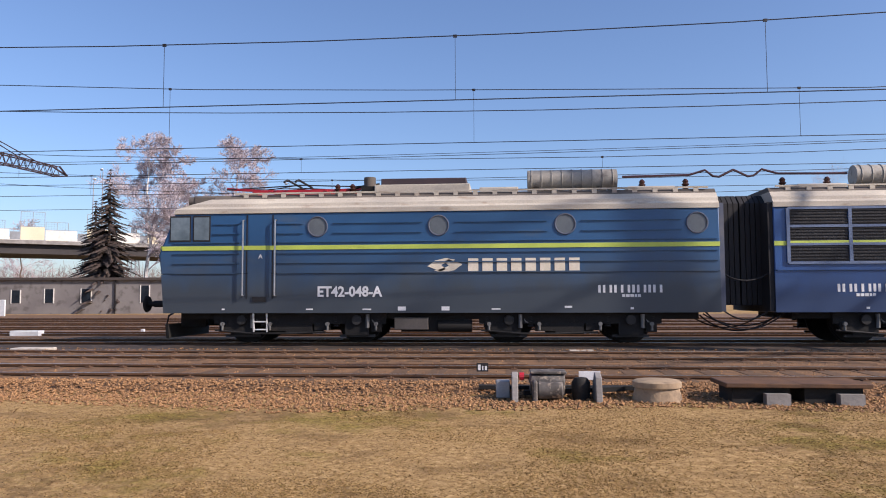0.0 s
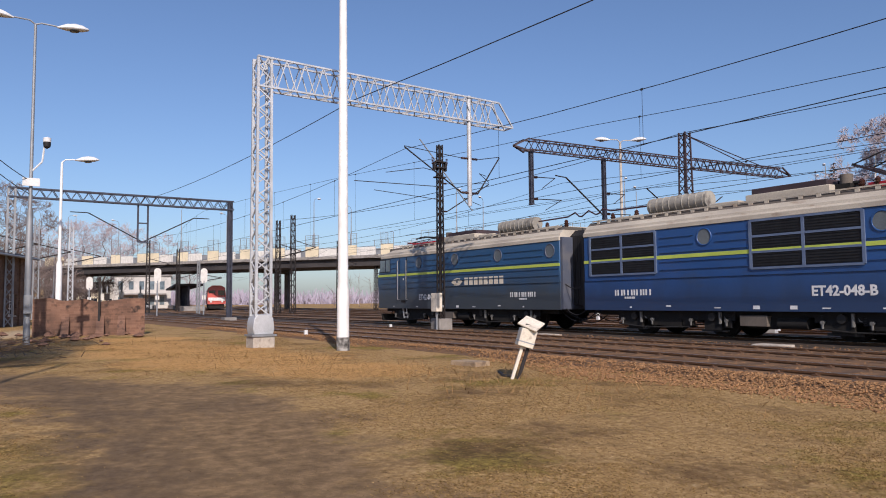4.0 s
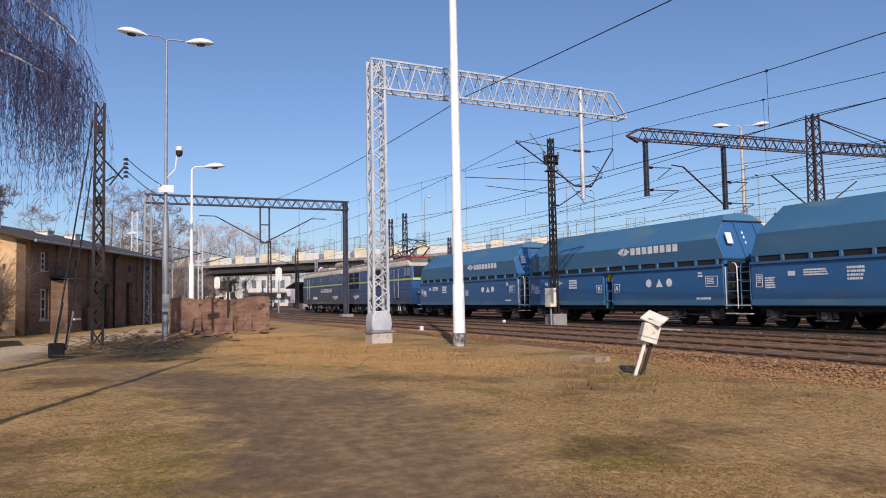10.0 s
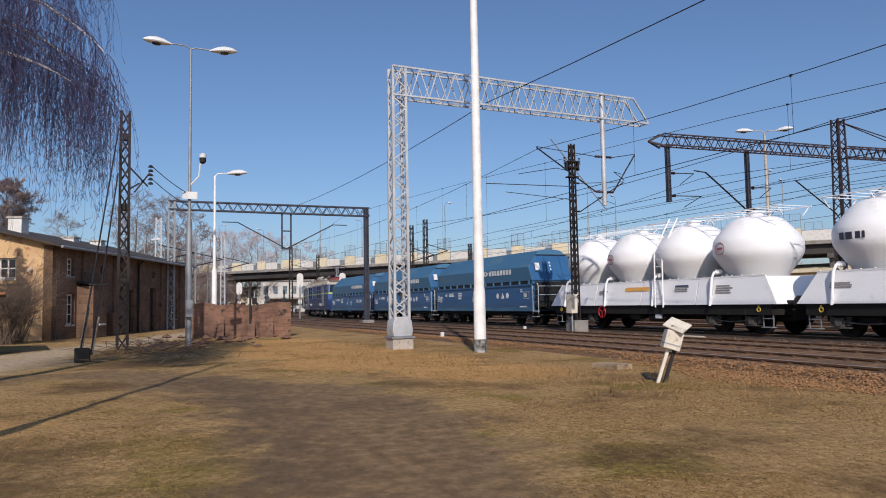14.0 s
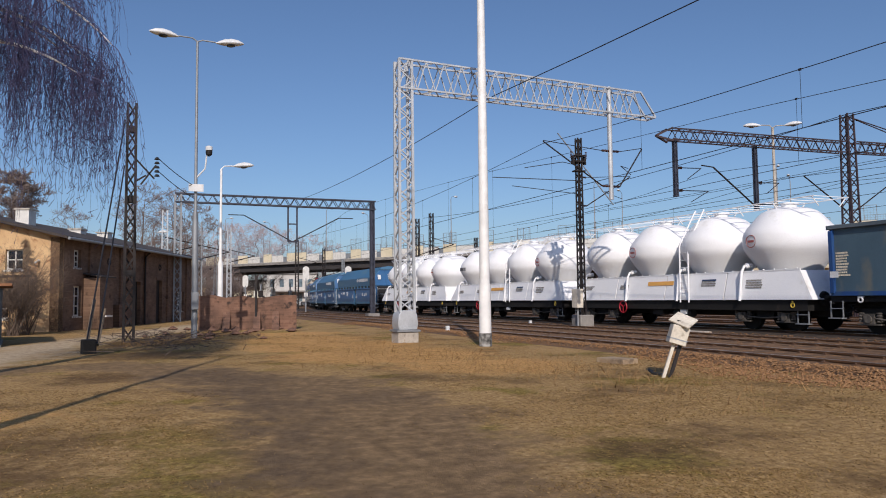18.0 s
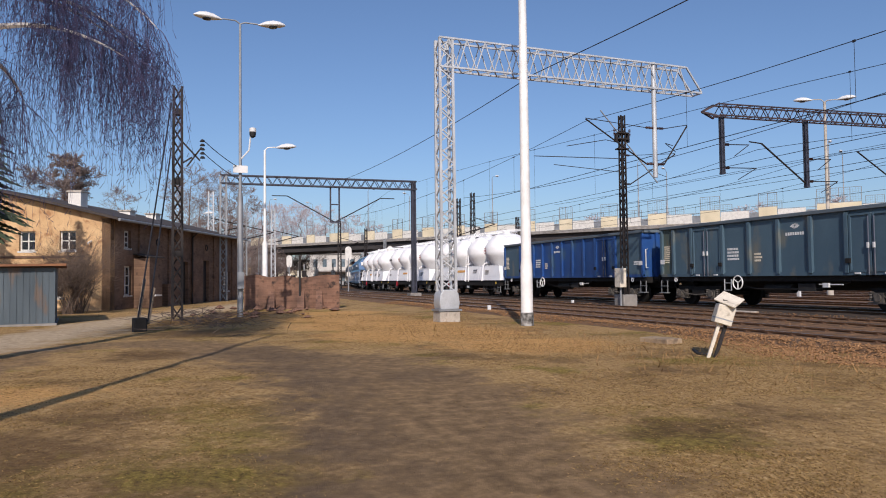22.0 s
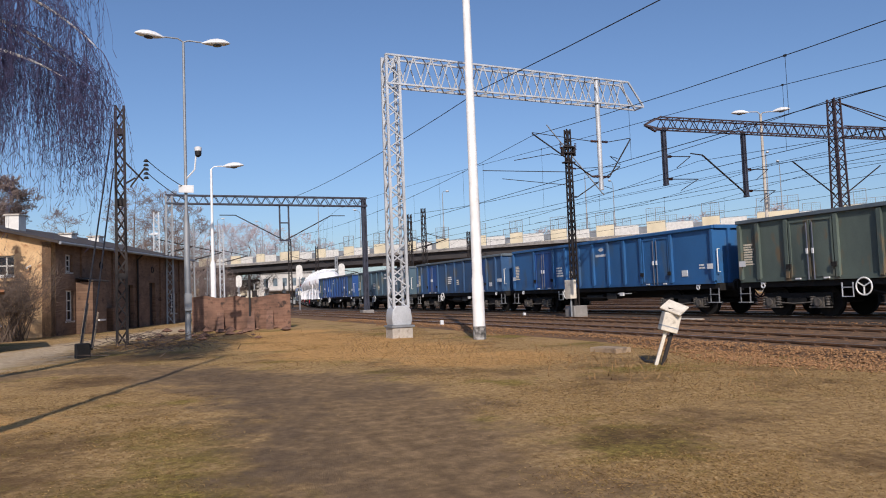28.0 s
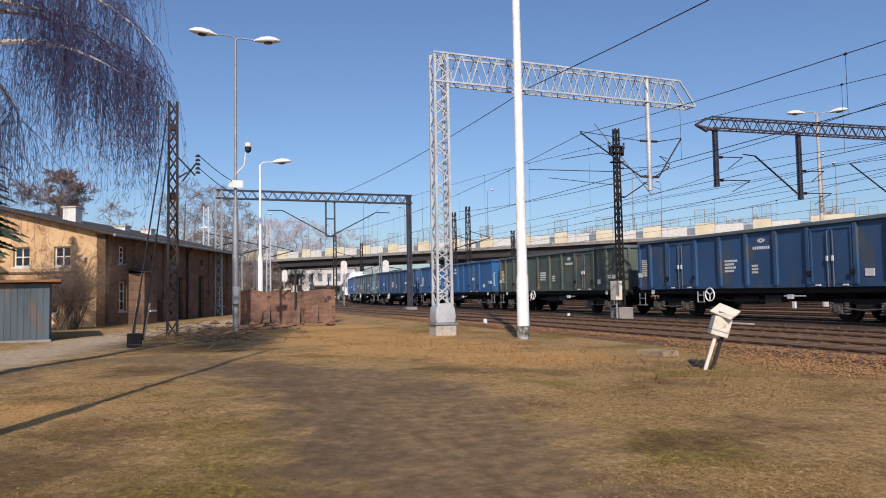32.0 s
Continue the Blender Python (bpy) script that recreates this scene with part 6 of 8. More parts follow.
wire_run("dark overhead contact line above the second track", 15.6, 5.5, 7.65, -160, 90, (-160, -120, -75, -26.5, 18.5, 63, 90), 7, 0.012, None, 1.37)
TRAIN_LINE = [(-160, 7.0), (-98, 9.6), (-75, 10.4), (-60, 9.9), (-42, 9.12), (-28.6, 8.35), (-19.8, 7.9), (-13, 7.42), (-8, 7.21), (-1.4, 7.03), (4.8, 6.9), (10.3, 6.8), (34, 7.3), (90, 7.0)]
wire_run("dark overhead contact line above the train", 20.2, 5.55, 6.8, -160, 90, (-160, -98, -75, -26.5, 34, 90), 7, 0.011, True, 0.35, TRAIN_LINE)
wire_run("dark overhead contact line above the far tracks", 24.8, 5.6, 7.0, -160, 90, (-160, -110, -75, -27, 34, 90), 6, 0.011, True)
wire_run("dark overhead contact line above the far tracks", 29.4, 5.6, 7.0, -160, 90, (-160, -110, -75, -27, 34, 90), 6, 0.011, True)
wire_run("dark overhead contact line above the far tracks", 34.0, 5.6, 7.1, -160, 90, (-160, -110, -75, -27, 34, 90), 6, 0.011, True)


def cable(label, pts, r=0.012):
    ob = Shape().path(pts, r, 5)
    return tagged(part("cable", ob, M["wire"], None), label, "cable", "loose line cables")


def sag(a, b, d, n=12):
    a, b = Vector(a), Vector(b)
    return [a + (b - a) * (i / n) - Vector((0, 0, d * 4 * (i / n) * (1 - i / n))) for i in range(n + 1)]


cable("thin dark feeder cable above the near track", sag((-20.9, 10.5, 7.7), (40, 10.5, 7.7), 0.82) , 0.014)
cable("thin dark feeder cable above the near track", sag((-50, 10.5, 8.12), (-20.9, 10.5, 7.7), 0.28), 0.014)
cable("thin dark feeder cable from the tower gantry", sag((TX, TY, 10.6), (60, 31, 11.0), 1.2), 0.02)
cable("thin dark feeder cable from the tower gantry", sag((TX, TY, 10.6), (-75, 29, 10.0), 0.9), 0.02)
cable("thin dark line wire high beyond the train", sag((-75, 40, 9.5), (60, 40, 10.5), 1.0), 0.016)
cable("thin dark line wire high beyond the train", sag((-75, 44, 9.0), (60, 44, 9.4), 0.8), 0.016)
cable("thin dark line wire high beyond the train", sag((-75, 48, 11.0), (60, 50, 12.4), 0.8), 0.016)

# ---- lamps ----
def cobra_head(sh_parent, p, d, name="lamp_head"):
    """Lens-shaped street lamp head at p pointing along the ground direction d."""
    a = math.degrees(math.atan2(d[1], d[0]))
    s, n = Shape(), 14
    secs = [(0.0, 0.03, 0.03), (0.12, 0.09, 0.08), (0.3, 0.16, 0.15), (0.55, 0.19, 0.18), (0.78, 0.16, 0.14), (0.93, 0.09, 0.06), (0.98, 0.015, 0.015)]
    for x, w, h in secs:
        s.v += [(x, w * math.cos(2 * math.pi * k / n), 0.03 + h * math.sin(2 * math.pi * k / n) * (1.0 if k < n / 2 else 0.45)) for k in range(n)]
    s.f = [(i * n + k, i * n + (k + 1) % n, (i + 1) * n + (k + 1) % n, (i + 1) * n + k) for i in range(len(secs) - 1) for k in range(n)]
    s.f = [tuple(reversed(f)) for f in s.f] + [tuple(range(n)), tuple(reversed(range((len(secs) - 1) * n, len(secs) * n)))]
    h = part(name, s, M["mark"], sh_parent, "white lens-shaped lamp head", m=pose(*p, 0, -4, a))
    part("diffuser", Shape().turned([(0.1, -0.075), (0.15, -0.06), (0.16, -0.03)], (0.52, 0, 0.0), 14), M["glass"], h, "dark lamp glass")
    return h


def street_lamp(x, y, z, arms, label, steel, foot=0.0, r=0.085, group=""):
    ob = thing("street_lamp", label, "street lamp", pose(x, y, foot), group)
    part("post", Shape().turned([(r * 1.25, 0), (r * 1.2, z * 0.4), (r * 0.7, z * 0.42), (r * 0.5, z - 0.1), (0.01, z - 0.08)], seg=12), M[steel], ob)
    for dx, dy, dz in arms:
        part("arm", Shape().path([(0, 0, z - 0.1), (dx * 0.15, dy * 0.15, z + dz * 0.6), (dx * 0.55, dy * 0.55, z + dz)], 0.028), M[steel], ob)
        cobra_head(ob, (dx * 0.55, dy * 0.55, z + dz - 0.06), (dx, dy))
    return ob


lamp = street_lamp(-27.3, 2.0, 10.62, ((0.05, -1.15, 0.02), (0.05, 1.15, -0.06)), "tall grey lamp post with two flat heads and a camera", "galdark", r=0.082)
br = part("camera_bracket", Shape().path([(0, 0, 5.6), (0.1, 0.3, 5.95), (0.1, 0.38, 6.75), (0.15, 0.5, 6.7)], 0.03), M["mark"], lamp)
part("dome_camera", Shape().turned([(0.02, 0.22), (0.1, 0.2), (0.115, 0.1), (0.115, 0.02), (0.1, -0.06), (0.02, -0.12)], (0.15, 0.42, 6.5), 16), M["dark"], lamp, "black dome camera")
part("camera_housing", Shape().turned([(0.12, 0.0), (0.12, 0.13), (0.03, 0.17)], (0.15, 0.42, 6.6), 16), M["mark"], lamp, "white camera housing")
part("sign_plate", Shape().box(0.13, 0.15, -0.25, 0.25, 5.12, 5.38), M["mark"], lamp, "small white plate")
part("junction_box", Shape().box(0.1, 0.25, -0.12, 0.12, 1.0, 1.6), M["galdark"], lamp, "grey junction box", bevel=0.01)
street_lamp(-35.8, 3.75, 7.55, ((0.2, 0.9, 0.05),), "white lamp post with one flat head behind the brick wall", "pole_white", r=0.1)
street_lamp(-31.4, 33.6, 10.9, ((-0.75, -0.75, 0.12), (0.75, 0.75, 0.0)), "concrete lamp post with two white heads beyond the train", "concrete", r=0.14)
street_lamp(-72, 1.5, 7.5, ((0.2, 0.9, 0.05),), "pale lamp post with one head by the station", "galdark", r=0.1, group="station lamps")

# ---- leaning cable box ----
bx = thing("leaning_box", "pale weathered cable box leaning on two old posts", "junction box", pose(-9.72, 7.9, 0))
lean = pose(0, 0, 0, 0, 17, 64)
for k, mt in ((-0.07, "tarp"), (0.1, "black_steel")):
    part("post", Shape().bar((k * 0.6, 0, -0.15), (k * 0.6 + 0.02, 0, 0.56), 0.05), M[mt], bx, "old leaning post", m=lean)
part("box", Shape().box(-0.13, 0.14, -0.12, 0.12, 0.55, 0.85), M["tarp"], bx, "pale fibre cable box", bevel=0.012, m=lean)
part("strap", Shape().box(-0.133, 0.143, -0.123, 0.123, 0.62, 0.64), M["galdark"], bx, m=lean)
part("lid", Shape().box(-0.18, 0.18, -0.15, 0.15, 0.0, 0.03), M["tarp"], bx, "tilted lid, knocked ajar", bevel=0.01, m=lean @ pose(0.02, -0.02, 0.94, 36, 8, -35))
# black block put in for the shade of the gap below the lid
part("lid_gap_shade", Shape().box(-0.08, 0.1, -0.08, 0.08, 0.845, 0.93), M["black_steel"], bx, "dark block for the shaded gap under the lid", m=lean)
part("loose_cable", Shape().path([(-0.05, 0.02, 0.03), (-0.2, -0.1, 0.05), (-0.42, 0.0, 0.08), (-0.5, 0.12, 0.04)], 0.025), M["dark"], bx, "loose black cable end")


def slab(label, x, y, sx, sy, sz, rz, mat="concrete"):
    s = Shape().box(-sx / 2, sx / 2, -sy / 2, sy / 2, -0.05, sz)
    ob = part("concrete_slab", s, M[mat], None, bevel=0.02, m=pose(x, y, 0, 0, 0, rz))
    return tagged(ob, label, "slab", "loose concrete slabs")


slab("tan concrete slab flush in the grass", -12.2, 8.75, 0.7, 0.42, 0.1, 12, "concrete_tan")
slab("pale concrete slab between the tracks", -11.3, 17.55, 0.9, 0.5, 0.12, 3)
slab("white-painted block between the far tracks", -15.8, 24.0, 1.0, 0.35, 0.25, 2, "mark")
slab("pale concrete slab between the tracks", -20.0, 17.6, 0.9, 0.5, 0.1, 3)
slab("pale concrete slab between the tracks", 2.0, 17.7, 0.6, 0.4, 0.08, 3)

# point machine group by the nearest rail
pm = thing("point_machine", "grey cast point machine with concrete stubs beside the rail", "railway equipment", pose(0.75, 9.9, 0))
part("housing", Shape().prism([(-0.2, 0.06), (0.2, 0.06), (0.2, 0.26), (0.14, 0.32), (-0.14, 0.32), (-0.2, 0.26)], -0.22, 0.22), M["castgrey"], pm, "grey cast housing", bevel=0.02)
part("lid", Shape().box(-0.22, 0.24, -0.18, 0.18, 0.325, 0.36), M["castgrey"], pm, bevel=0.01)
part("motor", Shape().tube((-0.14, -0.32, 0.14), (0.18, -0.32, 0.14), 0.11, seg=14).box(-0.2, -0.14, -0.44, -0.2, 0.0, 0.26), M["castgrey"], pm, bevel=0.02)
part("handle", Shape().tube((-0.36, -0.2, 0.3), (-0.3, -0.2, 0.3), 0.05, seg=10), M["red"], pm, "small red crank cover")
part("side_box", Shape().box(-0.66, -0.48, -0.2, 0.0, 0.02, 0.24), M["galdark"], pm, "pale cable box", bevel=0.015)
for xx in (-0.42, 0.62):
    part("stub", Shape().add([(xx - 0.04, -0.45, -0.05), (xx + 0.04, -0.45, -0.05), (xx + 0.04, 0.2, -0.05), (xx - 0.04, 0.2, -0.05), (xx - 0.04, -0.35, 0.3), (xx + 0.04, -0.35, 0.3), (xx + 0.04, -0.2, 0.36), (xx - 0.04, -0.2, 0.36)], [(3, 2, 1, 0), (4, 5, 6, 7), (0, 1, 5, 4), (1, 2, 6, 5), (2, 3, 7, 6), (3, 0, 4, 7)]), M["concrete_grey"], pm, "slanted concrete stub", bevel=0.01)
part("rod", Shape().tube((0.1, 0.2, 0.12), (0.1, 1.5, 0.12), 0.025, seg=8).tube((-0.15, 0.2, 0.1), (-0.15, 1.5, 0.1), 0.025, seg=8), M["rust"], pm, "rusty throw rods")
part("number_plate", Shape().box(-0.95, -0.78, 1.0, 1.02, 0.24, 0.36), M["dark"], pm, "small black point sign")
part("plate_marks", Shape().box(-0.93, -0.89, 0.994, 0.998, 0.26, 0.34).box(-0.87, -0.85, 0.994, 0.998, 0.26, 0.32).box(-0.83, -0.8, 0.994, 0.998, 0.26, 0.32), M["mark"], pm)
part("white_sign", Shape().box(0.5, 0.8, 0.9, 0.92, 0.14, 0.26), M["mark"], pm, "small white rail sign")
part("cover_strip", Shape().bar((-0.9, 0.35, 0.1), (1.2, 0.35, 0.1), 0.14, 0.05).bar((-0.3, -0.1, 0.08), (1.0, 0.1, 0.12), 0.1, 0.06), M["black"], pm, "dark cable trough lid")
part("crank_case", Shape().turned([(0.1, 0.0), (0.12, 0.1), (0.12, 0.22), (0.08, 0.28), (0.02, 0.29)], (0.42, -0.15, 0.0), 14), M["black"], pm, "dark crank case")
rg = tagged(part("concrete_ring", Shape().turned([(0.33, -0.1), (0.31, 0.0), (0.27, 0.17), (0.3, 0.175), (0.3, 0.24), (0.27, 0.26), (0.02, 0.26)], seg=28), M["concrete_tan"], None, m=pose(2.12, 9.75, 0)), "pale round concrete shaft cover beside the rail", "shaft")
for xx in (3.3, 4.15):
    cb = thing("cable_pit", "low cable pit with a rust-brown lid beside the rail", "railway equipment", pose(xx, 9.75, 0), "cable pits")
    part("body", Shape().box(-0.34, 0.34, -0.28, 0.28, -0.05, 0.2), M["black"], cb)
    part("lid", Shape().box(-0.43, 0.43, -0.36, 0.36, 0.205, 0.26), M["rust"], cb, "rust-brown lid", bevel=0.01)
    part("block", Shape().box(0.02, 0.3, -0.42, -0.29, -0.05, 0.14), M["concrete_grey"], cb)

# small white markers and dwarf posts between the tracks
for x, y, h, w in ((-31.4, 31.4, 0.62, 0.26), (-36.5, 52.0, 1.6, 0.55), (-31.2, 17.5, 0.25, 0.16), (-13.0, 26.5, 0.25, 0.15), (-25.5, 10.8, 0.34, 0.16), (-47.0, 22.5, 0.4, 0.2), (-58.0, 38.0, 1.5, 0.3)):
    wm = thing("track_marker", "small white-painted marker post between the tracks", "marker", pose(x, y, 0), "white track markers")
    part("post", Shape().box(-w * 0.4, w * 0.4, -0.06, 0.06, -0.05, h * 0.8), M["mark"], wm, bevel=0.015)

# ---- old black lattice pole with stays ----
lp = thing("stayed_pole", "black riveted lattice pole held by two stay wires", "mast", pose(-26.0, -0.1, 0))
part("shaft", lattice_mast(Shape(), 0, 0, 0.0, 7.75, 0.3, 0.25, 0.085, 0.05, 17), M["black_steel"], lp)
for z in (2.2, 4.6, 6.9):
    part("band", Shape().at(0, 0, z, 0.31, 0.31, 0.2), M["black_steel"], lp)
part("bracket", Shape().bar((0.1, 0.15, 5.9), (0.1, 0.7, 5.3), 0.05).bar((0.1, 0.3, 5.1), (0.1, 0.75, 5.75), 0.05).bar((0.1, 0.15, 5.2), (0.1, 0.45, 5.4), 0.05), M["black_steel"], lp)
part("insulator", insulator_string(Shape(), (0.1, 0.78, 5.35), (0.1, 0.78, 6.05), 0.09), M["dark"], lp, "black insulator")
for k in (0.0, 0.25):
    part("stay_wire", Shape().tube((0, -0.2, 7.2 - k * 6), (5.1, -0.95 + k, 0.25), 0.022, seg=6), M["wire"], lp, "dark stay wire")
    part("stay_guard", Shape().tube((5.1 - 0.9, -0.95 + k + 0.12, 1.35 - k), (5.1, -0.95 + k, 0.2), 0.045, seg=8), M["concrete_tan"], lp, "tan stay guard tube")
tagged(part("anchor_block", Shape().box(-0.17, 0.17, -0.16, 0.16, -0.1, 0.36), M["black"], None, m=pose(-20.85, -1.0, 0, 0, 0, 14), bevel=0.03), "rough concrete anchor block for the stays", "anchor block")
cable("dark line wire from the stayed pole", sag((-25.9, 0.68, 6.02), (-27.25, 1.95, 5.32), 0.06), 0.014)
cable("dark line wire from the stayed pole", sag((-25.9, 0.68, 5.6), (-27.25, 1.95, 4.88), 0.06), 0.014)

# unseen pole behind the viewer, added to throw the long shadow over the grass
street_lamp(-4.0, -3.2, 10.0, ((0.3, -0.9, 0.05),), "unseen pale lamp post, added for its long shadow", "pole_white", r=0.1)

# ---- buildings ----
def brick_material(name, c1, c2, mortar, scale=4.2, wear=None):
    m = material(name, c1, c2, 1.3, 0.9, 0, 0.3, 30, wear=wear, wear_at=0.64)
    n, l = m.node_tree.nodes, m.node_tree.links
    tc = n.new("ShaderNodeTexCoord")
    mp = n.new("ShaderNodeMapping")
    mp.inputs["Rotation"].default_value = (radians(90), 0, 0)
    l.new(tc.outputs["Object"], mp.inputs["Vector"])
    bk = n.new("ShaderNodeTexBrick")
    bk.inputs["Scale"].default_value = scale
    bk.inputs["Color1"].default_value, bk.inputs["Color2"].default_value, bk.inputs["Mortar"].default_value = (1, 1, 1, 1), (0.58, 0.54, 0.52, 1), (*mortar, 1)
    bk.inputs["Mortar Size"].default_value, bk.inputs["Brick Width"].default_value, bk.inputs["Row Height"].default_value = 0.02, 1.0, 0.3
    l.new(mp.outputs[0], bk.inputs["Vector"])
    mx = n.new("ShaderNodeMix")
    mx.data_type, mx.blend_type = "RGBA", "MULTIPLY"
    mx.inputs[0].default_value = 0.75
    base = n["Principled BSDF"].inputs["Base Color"]
    l.new(base.links[0].from_socket, mx.inputs[6])
    l.new(bk.outputs["Color"], mx.inputs[7])
    l.new(mx.outputs[2], base)
    return m


M["brick_red"] = brick_material("sooty red brick", srgb(132, 104, 84), srgb(104, 82, 68), (0.9, 0.86, 0.8), 4.2, srgb(82, 62, 52))
M["plaster"] = material("flaking ochre plaster", srgb(214, 180, 136), srgb(188, 150, 110), 1.2, 0.9, 0, 0.25, 20, wear=srgb(160, 118, 84), wear_at=0.6)
M["roofing"] = material("dark bitumen roofing", srgb(74, 66, 62), srgb(58, 52, 50), 0.8, 0.9, 0, 0.3, 18)
M["corrugated"] = material("blue-grey corrugated sheet", srgb(92, 104, 112), srgb(70, 82, 90), 1.4, 0.6, 0.3, 0.1, 30, (1, 1, 0.25), srgb(104, 92, 84), 0.62)
M["rust_sheet"] = material("rust-brown roof sheet", srgb(150, 104, 72), srgb(116, 78, 58), 1.5, 0.85, 0, 0.2, 25)
M["window_white"] = material("chalky white window paint", srgb(224, 222, 216), srgb(204, 202, 196), 3, 0.6, 0, 0.05)
M["render_grey"] = material("grey rendered wall", srgb(124, 120, 118), srgb(108, 104, 104), 0.5, 0.9, 0, 0.15, 20, wear=srgb(92, 88, 86), wear_at=0.6)
M["render_cream"] = material("cream rendered wall", srgb(226, 214, 186), srgb(208, 196, 168), 0.5, 0.9, 0, 0.1, 20)
M["render_white"] = material("pale station wall", srgb(206, 202, 196), srgb(186, 182, 176), 0.5, 0.9, 0, 0.1, 20)
M["yellow_wall"] = material("tan rendered wall", srgb(196, 172, 130), srgb(176, 152, 114), 0.5, 0.9, 0, 0.1, 20)


def wall_with_openings(length, height, thick, openings):
    """A wall from x=0 to length in the x-z plane, outer face at y=0, with real holes (x0, x1, z0, z1)."""
    xs_ = sorted({0.0, length, *[v for o in openings for v in o[:2]]})
    zs_ = sorted({0.0, height, *[v for o in openings for v in o[2:4]]})
    nx, nz = len(xs_), len(zs_)

    def solid(i, k):
        if not (0 <= i < nx - 1 and 0 <= k < nz - 1):
            return False
        cx, cz = (xs_[i] + xs_[i + 1]) / 2, (zs_[k] + zs_[k + 1]) / 2
        return not any(o[0] < cx < o[1] and o[2] < cz < o[3] for o in openings)

    def vid(i, k, back):
        return back * nx * nz + k * nx + i

    s = Shape()
    s.v = [(x, y, z) for y in (0.0, thick) for z in zs_ for x in xs_]
    for k in range(nz - 1):
        for i in range(nx - 1):
            if not solid(i, k):
                continue
            s.f.append((vid(i, k, 0), vid(i + 1, k, 0), vid(i + 1, k + 1, 0), vid(i, k + 1, 0)))
            s.f.append((vid(i, k + 1, 1), vid(i + 1, k + 1, 1), vid(i + 1, k, 1), vid(i, k, 1)))
            for di, dk, a, b in ((-1, 0, (i, k + 1), (i, k)), (1, 0, (i + 1, k), (i + 1, k + 1)), (0, -1, (i, k), (i + 1, k)), (0, 1, (i + 1, k + 1), (i, k + 1))):
                if not solid(i + di, k + dk):
                    s.f.append((vid(*a, 0), vid(*a, 1), vid(*b, 1), vid(*b, 0)))
    return s


def window_unit(parent, m, w, h, bars_x=1, bars_z=1, frame="window_white", sill=True):
    xs_ = [0.07] + [w * (i + 1) / (bars_x + 1) for i in range(bars_x)] + [w - 0.07]
    zs_ = [0.07] + [h * (i + 1) / (bars_z + 1) for i in range(bars_z)] + [h - 0.07]
    holes = []
    for i, (a, b) in enumerate(zip(xs_, xs_[1:])):
        for k, (c, d) in enumerate(zip(zs_, zs_[1:])):
            holes.append((a + (0.03 if i else 0), b - (0.03 if i < bars_x else 0), c + (0.025 if k else 0), d - (0.025 if k < bars_z else 0)))
    fr = wall_with_openings(w, h, 0.06, holes)
    fr.v = [(x, y + 0.06, z) for x, y, z in fr.v]
    o = part("window", fr, M[frame], parent, "paned window", m=m)
    part("pane", Shape().box(0.07, w - 0.07, 0.085, 0.095, 0.07, h - 0.07), M["glass"], o, "dark window glass")
    if sill:
        part("sill", Shape().box(-0.06, w + 0.06, -0.08, 0.06, -0.08, 0.0), M["window_white"], o)
    return o


# two-storey brick railway building; local x runs along the shaded front, local y into the house
FX = math.degrees(math.atan2(6.6, -16.1))
house = thing("brick_building", "long two-storey brick railway building with a sunlit ochre gable", "house", pose(-36.8, -3.0, 0, 0, 0, FX))
FL, FH, GW = 17.6, 4.2, 11.0
ops = [(1.3, 1.98, 2.9, 3.72), (1.3, 2.1, 0.65, 2.05), (8.3, 9.0, 0.0, 2.4), (11.35, 12.3, 0.0, 2.55), (14.85, 16.1, 0.65, 1.9)]
fw = wall_with_openings(FL, FH, 0.4, ops)
part("front_wall", fw, M["brick_red"], house, "shaded sooty brick front")
for i, o in enumerate(ops):
    w, h = o[1] - o[0], o[3] - o[2]
    if o[2] > 0.1:
        window_unit(house, pose(o[0], 0.08, o[2]), w, h, 1, 2)
    else:
        d = part("door", Shape().box(o[0] + 0.04, o[1] - 0.04, 0.18, 0.24, 0, h), M["black_steel"], house, "dark boarded door")
        part("lintel", Shape().box(o[0] - 0.1, o[1] + 0.1, -0.03, 0.0, h, h + 0.2), M["brick_red"], d)
for x in (2.93, 6.4, 9.66, 13.18, 16.6):
    part("pilaster", Shape().box(x - 0.22, x + 0.22, -0.09, -0.002, 0, FH - 0.15), M["brick_red"], house, "brick pilaster")
for x in (4.93, 11.82, 15.27):
    part("round_vent", Shape().ring((x, -0.01, 3.32), 0.16, 0.04, "y", 16), M["dark"], house)
part("drainpipe", Shape().path([(9.3, -0.14, 0.0), (9.3, -0.14, 3.8), (9.4, -0.4, 4.1)], 0.05), M["black_steel"], house, "dark drainpipe")
gw_ops = [(GW - c - 0.38, GW - c + 0.38, 2.75, 3.65) for c in (2.0, 3.9, 5.8, 8.2)] + [(GW - 3.0, GW - 2.2, 0.6, 1.5)]
gable = wall_with_openings(GW, FH, 0.4, gw_ops)
RISE = 1.3
ends = [gable.v.index(p) for p in ((0.0, 0.0, FH), (GW, 0.0, FH), (0.0, 0.4, FH), (GW, 0.4, FH))]
top = len(gable.v)
gable.v += [(GW / 2, 0.0, FH + RISE), (GW / 2, 0.4, FH + RISE)]
gable.f += [(ends[0], ends[1], top), (top + 1, ends[3], ends[2]), (ends[0], top, top + 1, ends[2]), (top, ends[1], ends[3], top + 1)]
GM = pose(0.0, GW, 0, 0, 0, -90)
part("gable_wall", gable, M["plaster"], house, "sunlit flaking ochre gable", m=GM)
for o in gw_ops:
    window_unit(house, GM @ pose(o[0], 0.06, o[2]), o[1] - o[0], o[3] - o[2], 1, 1)
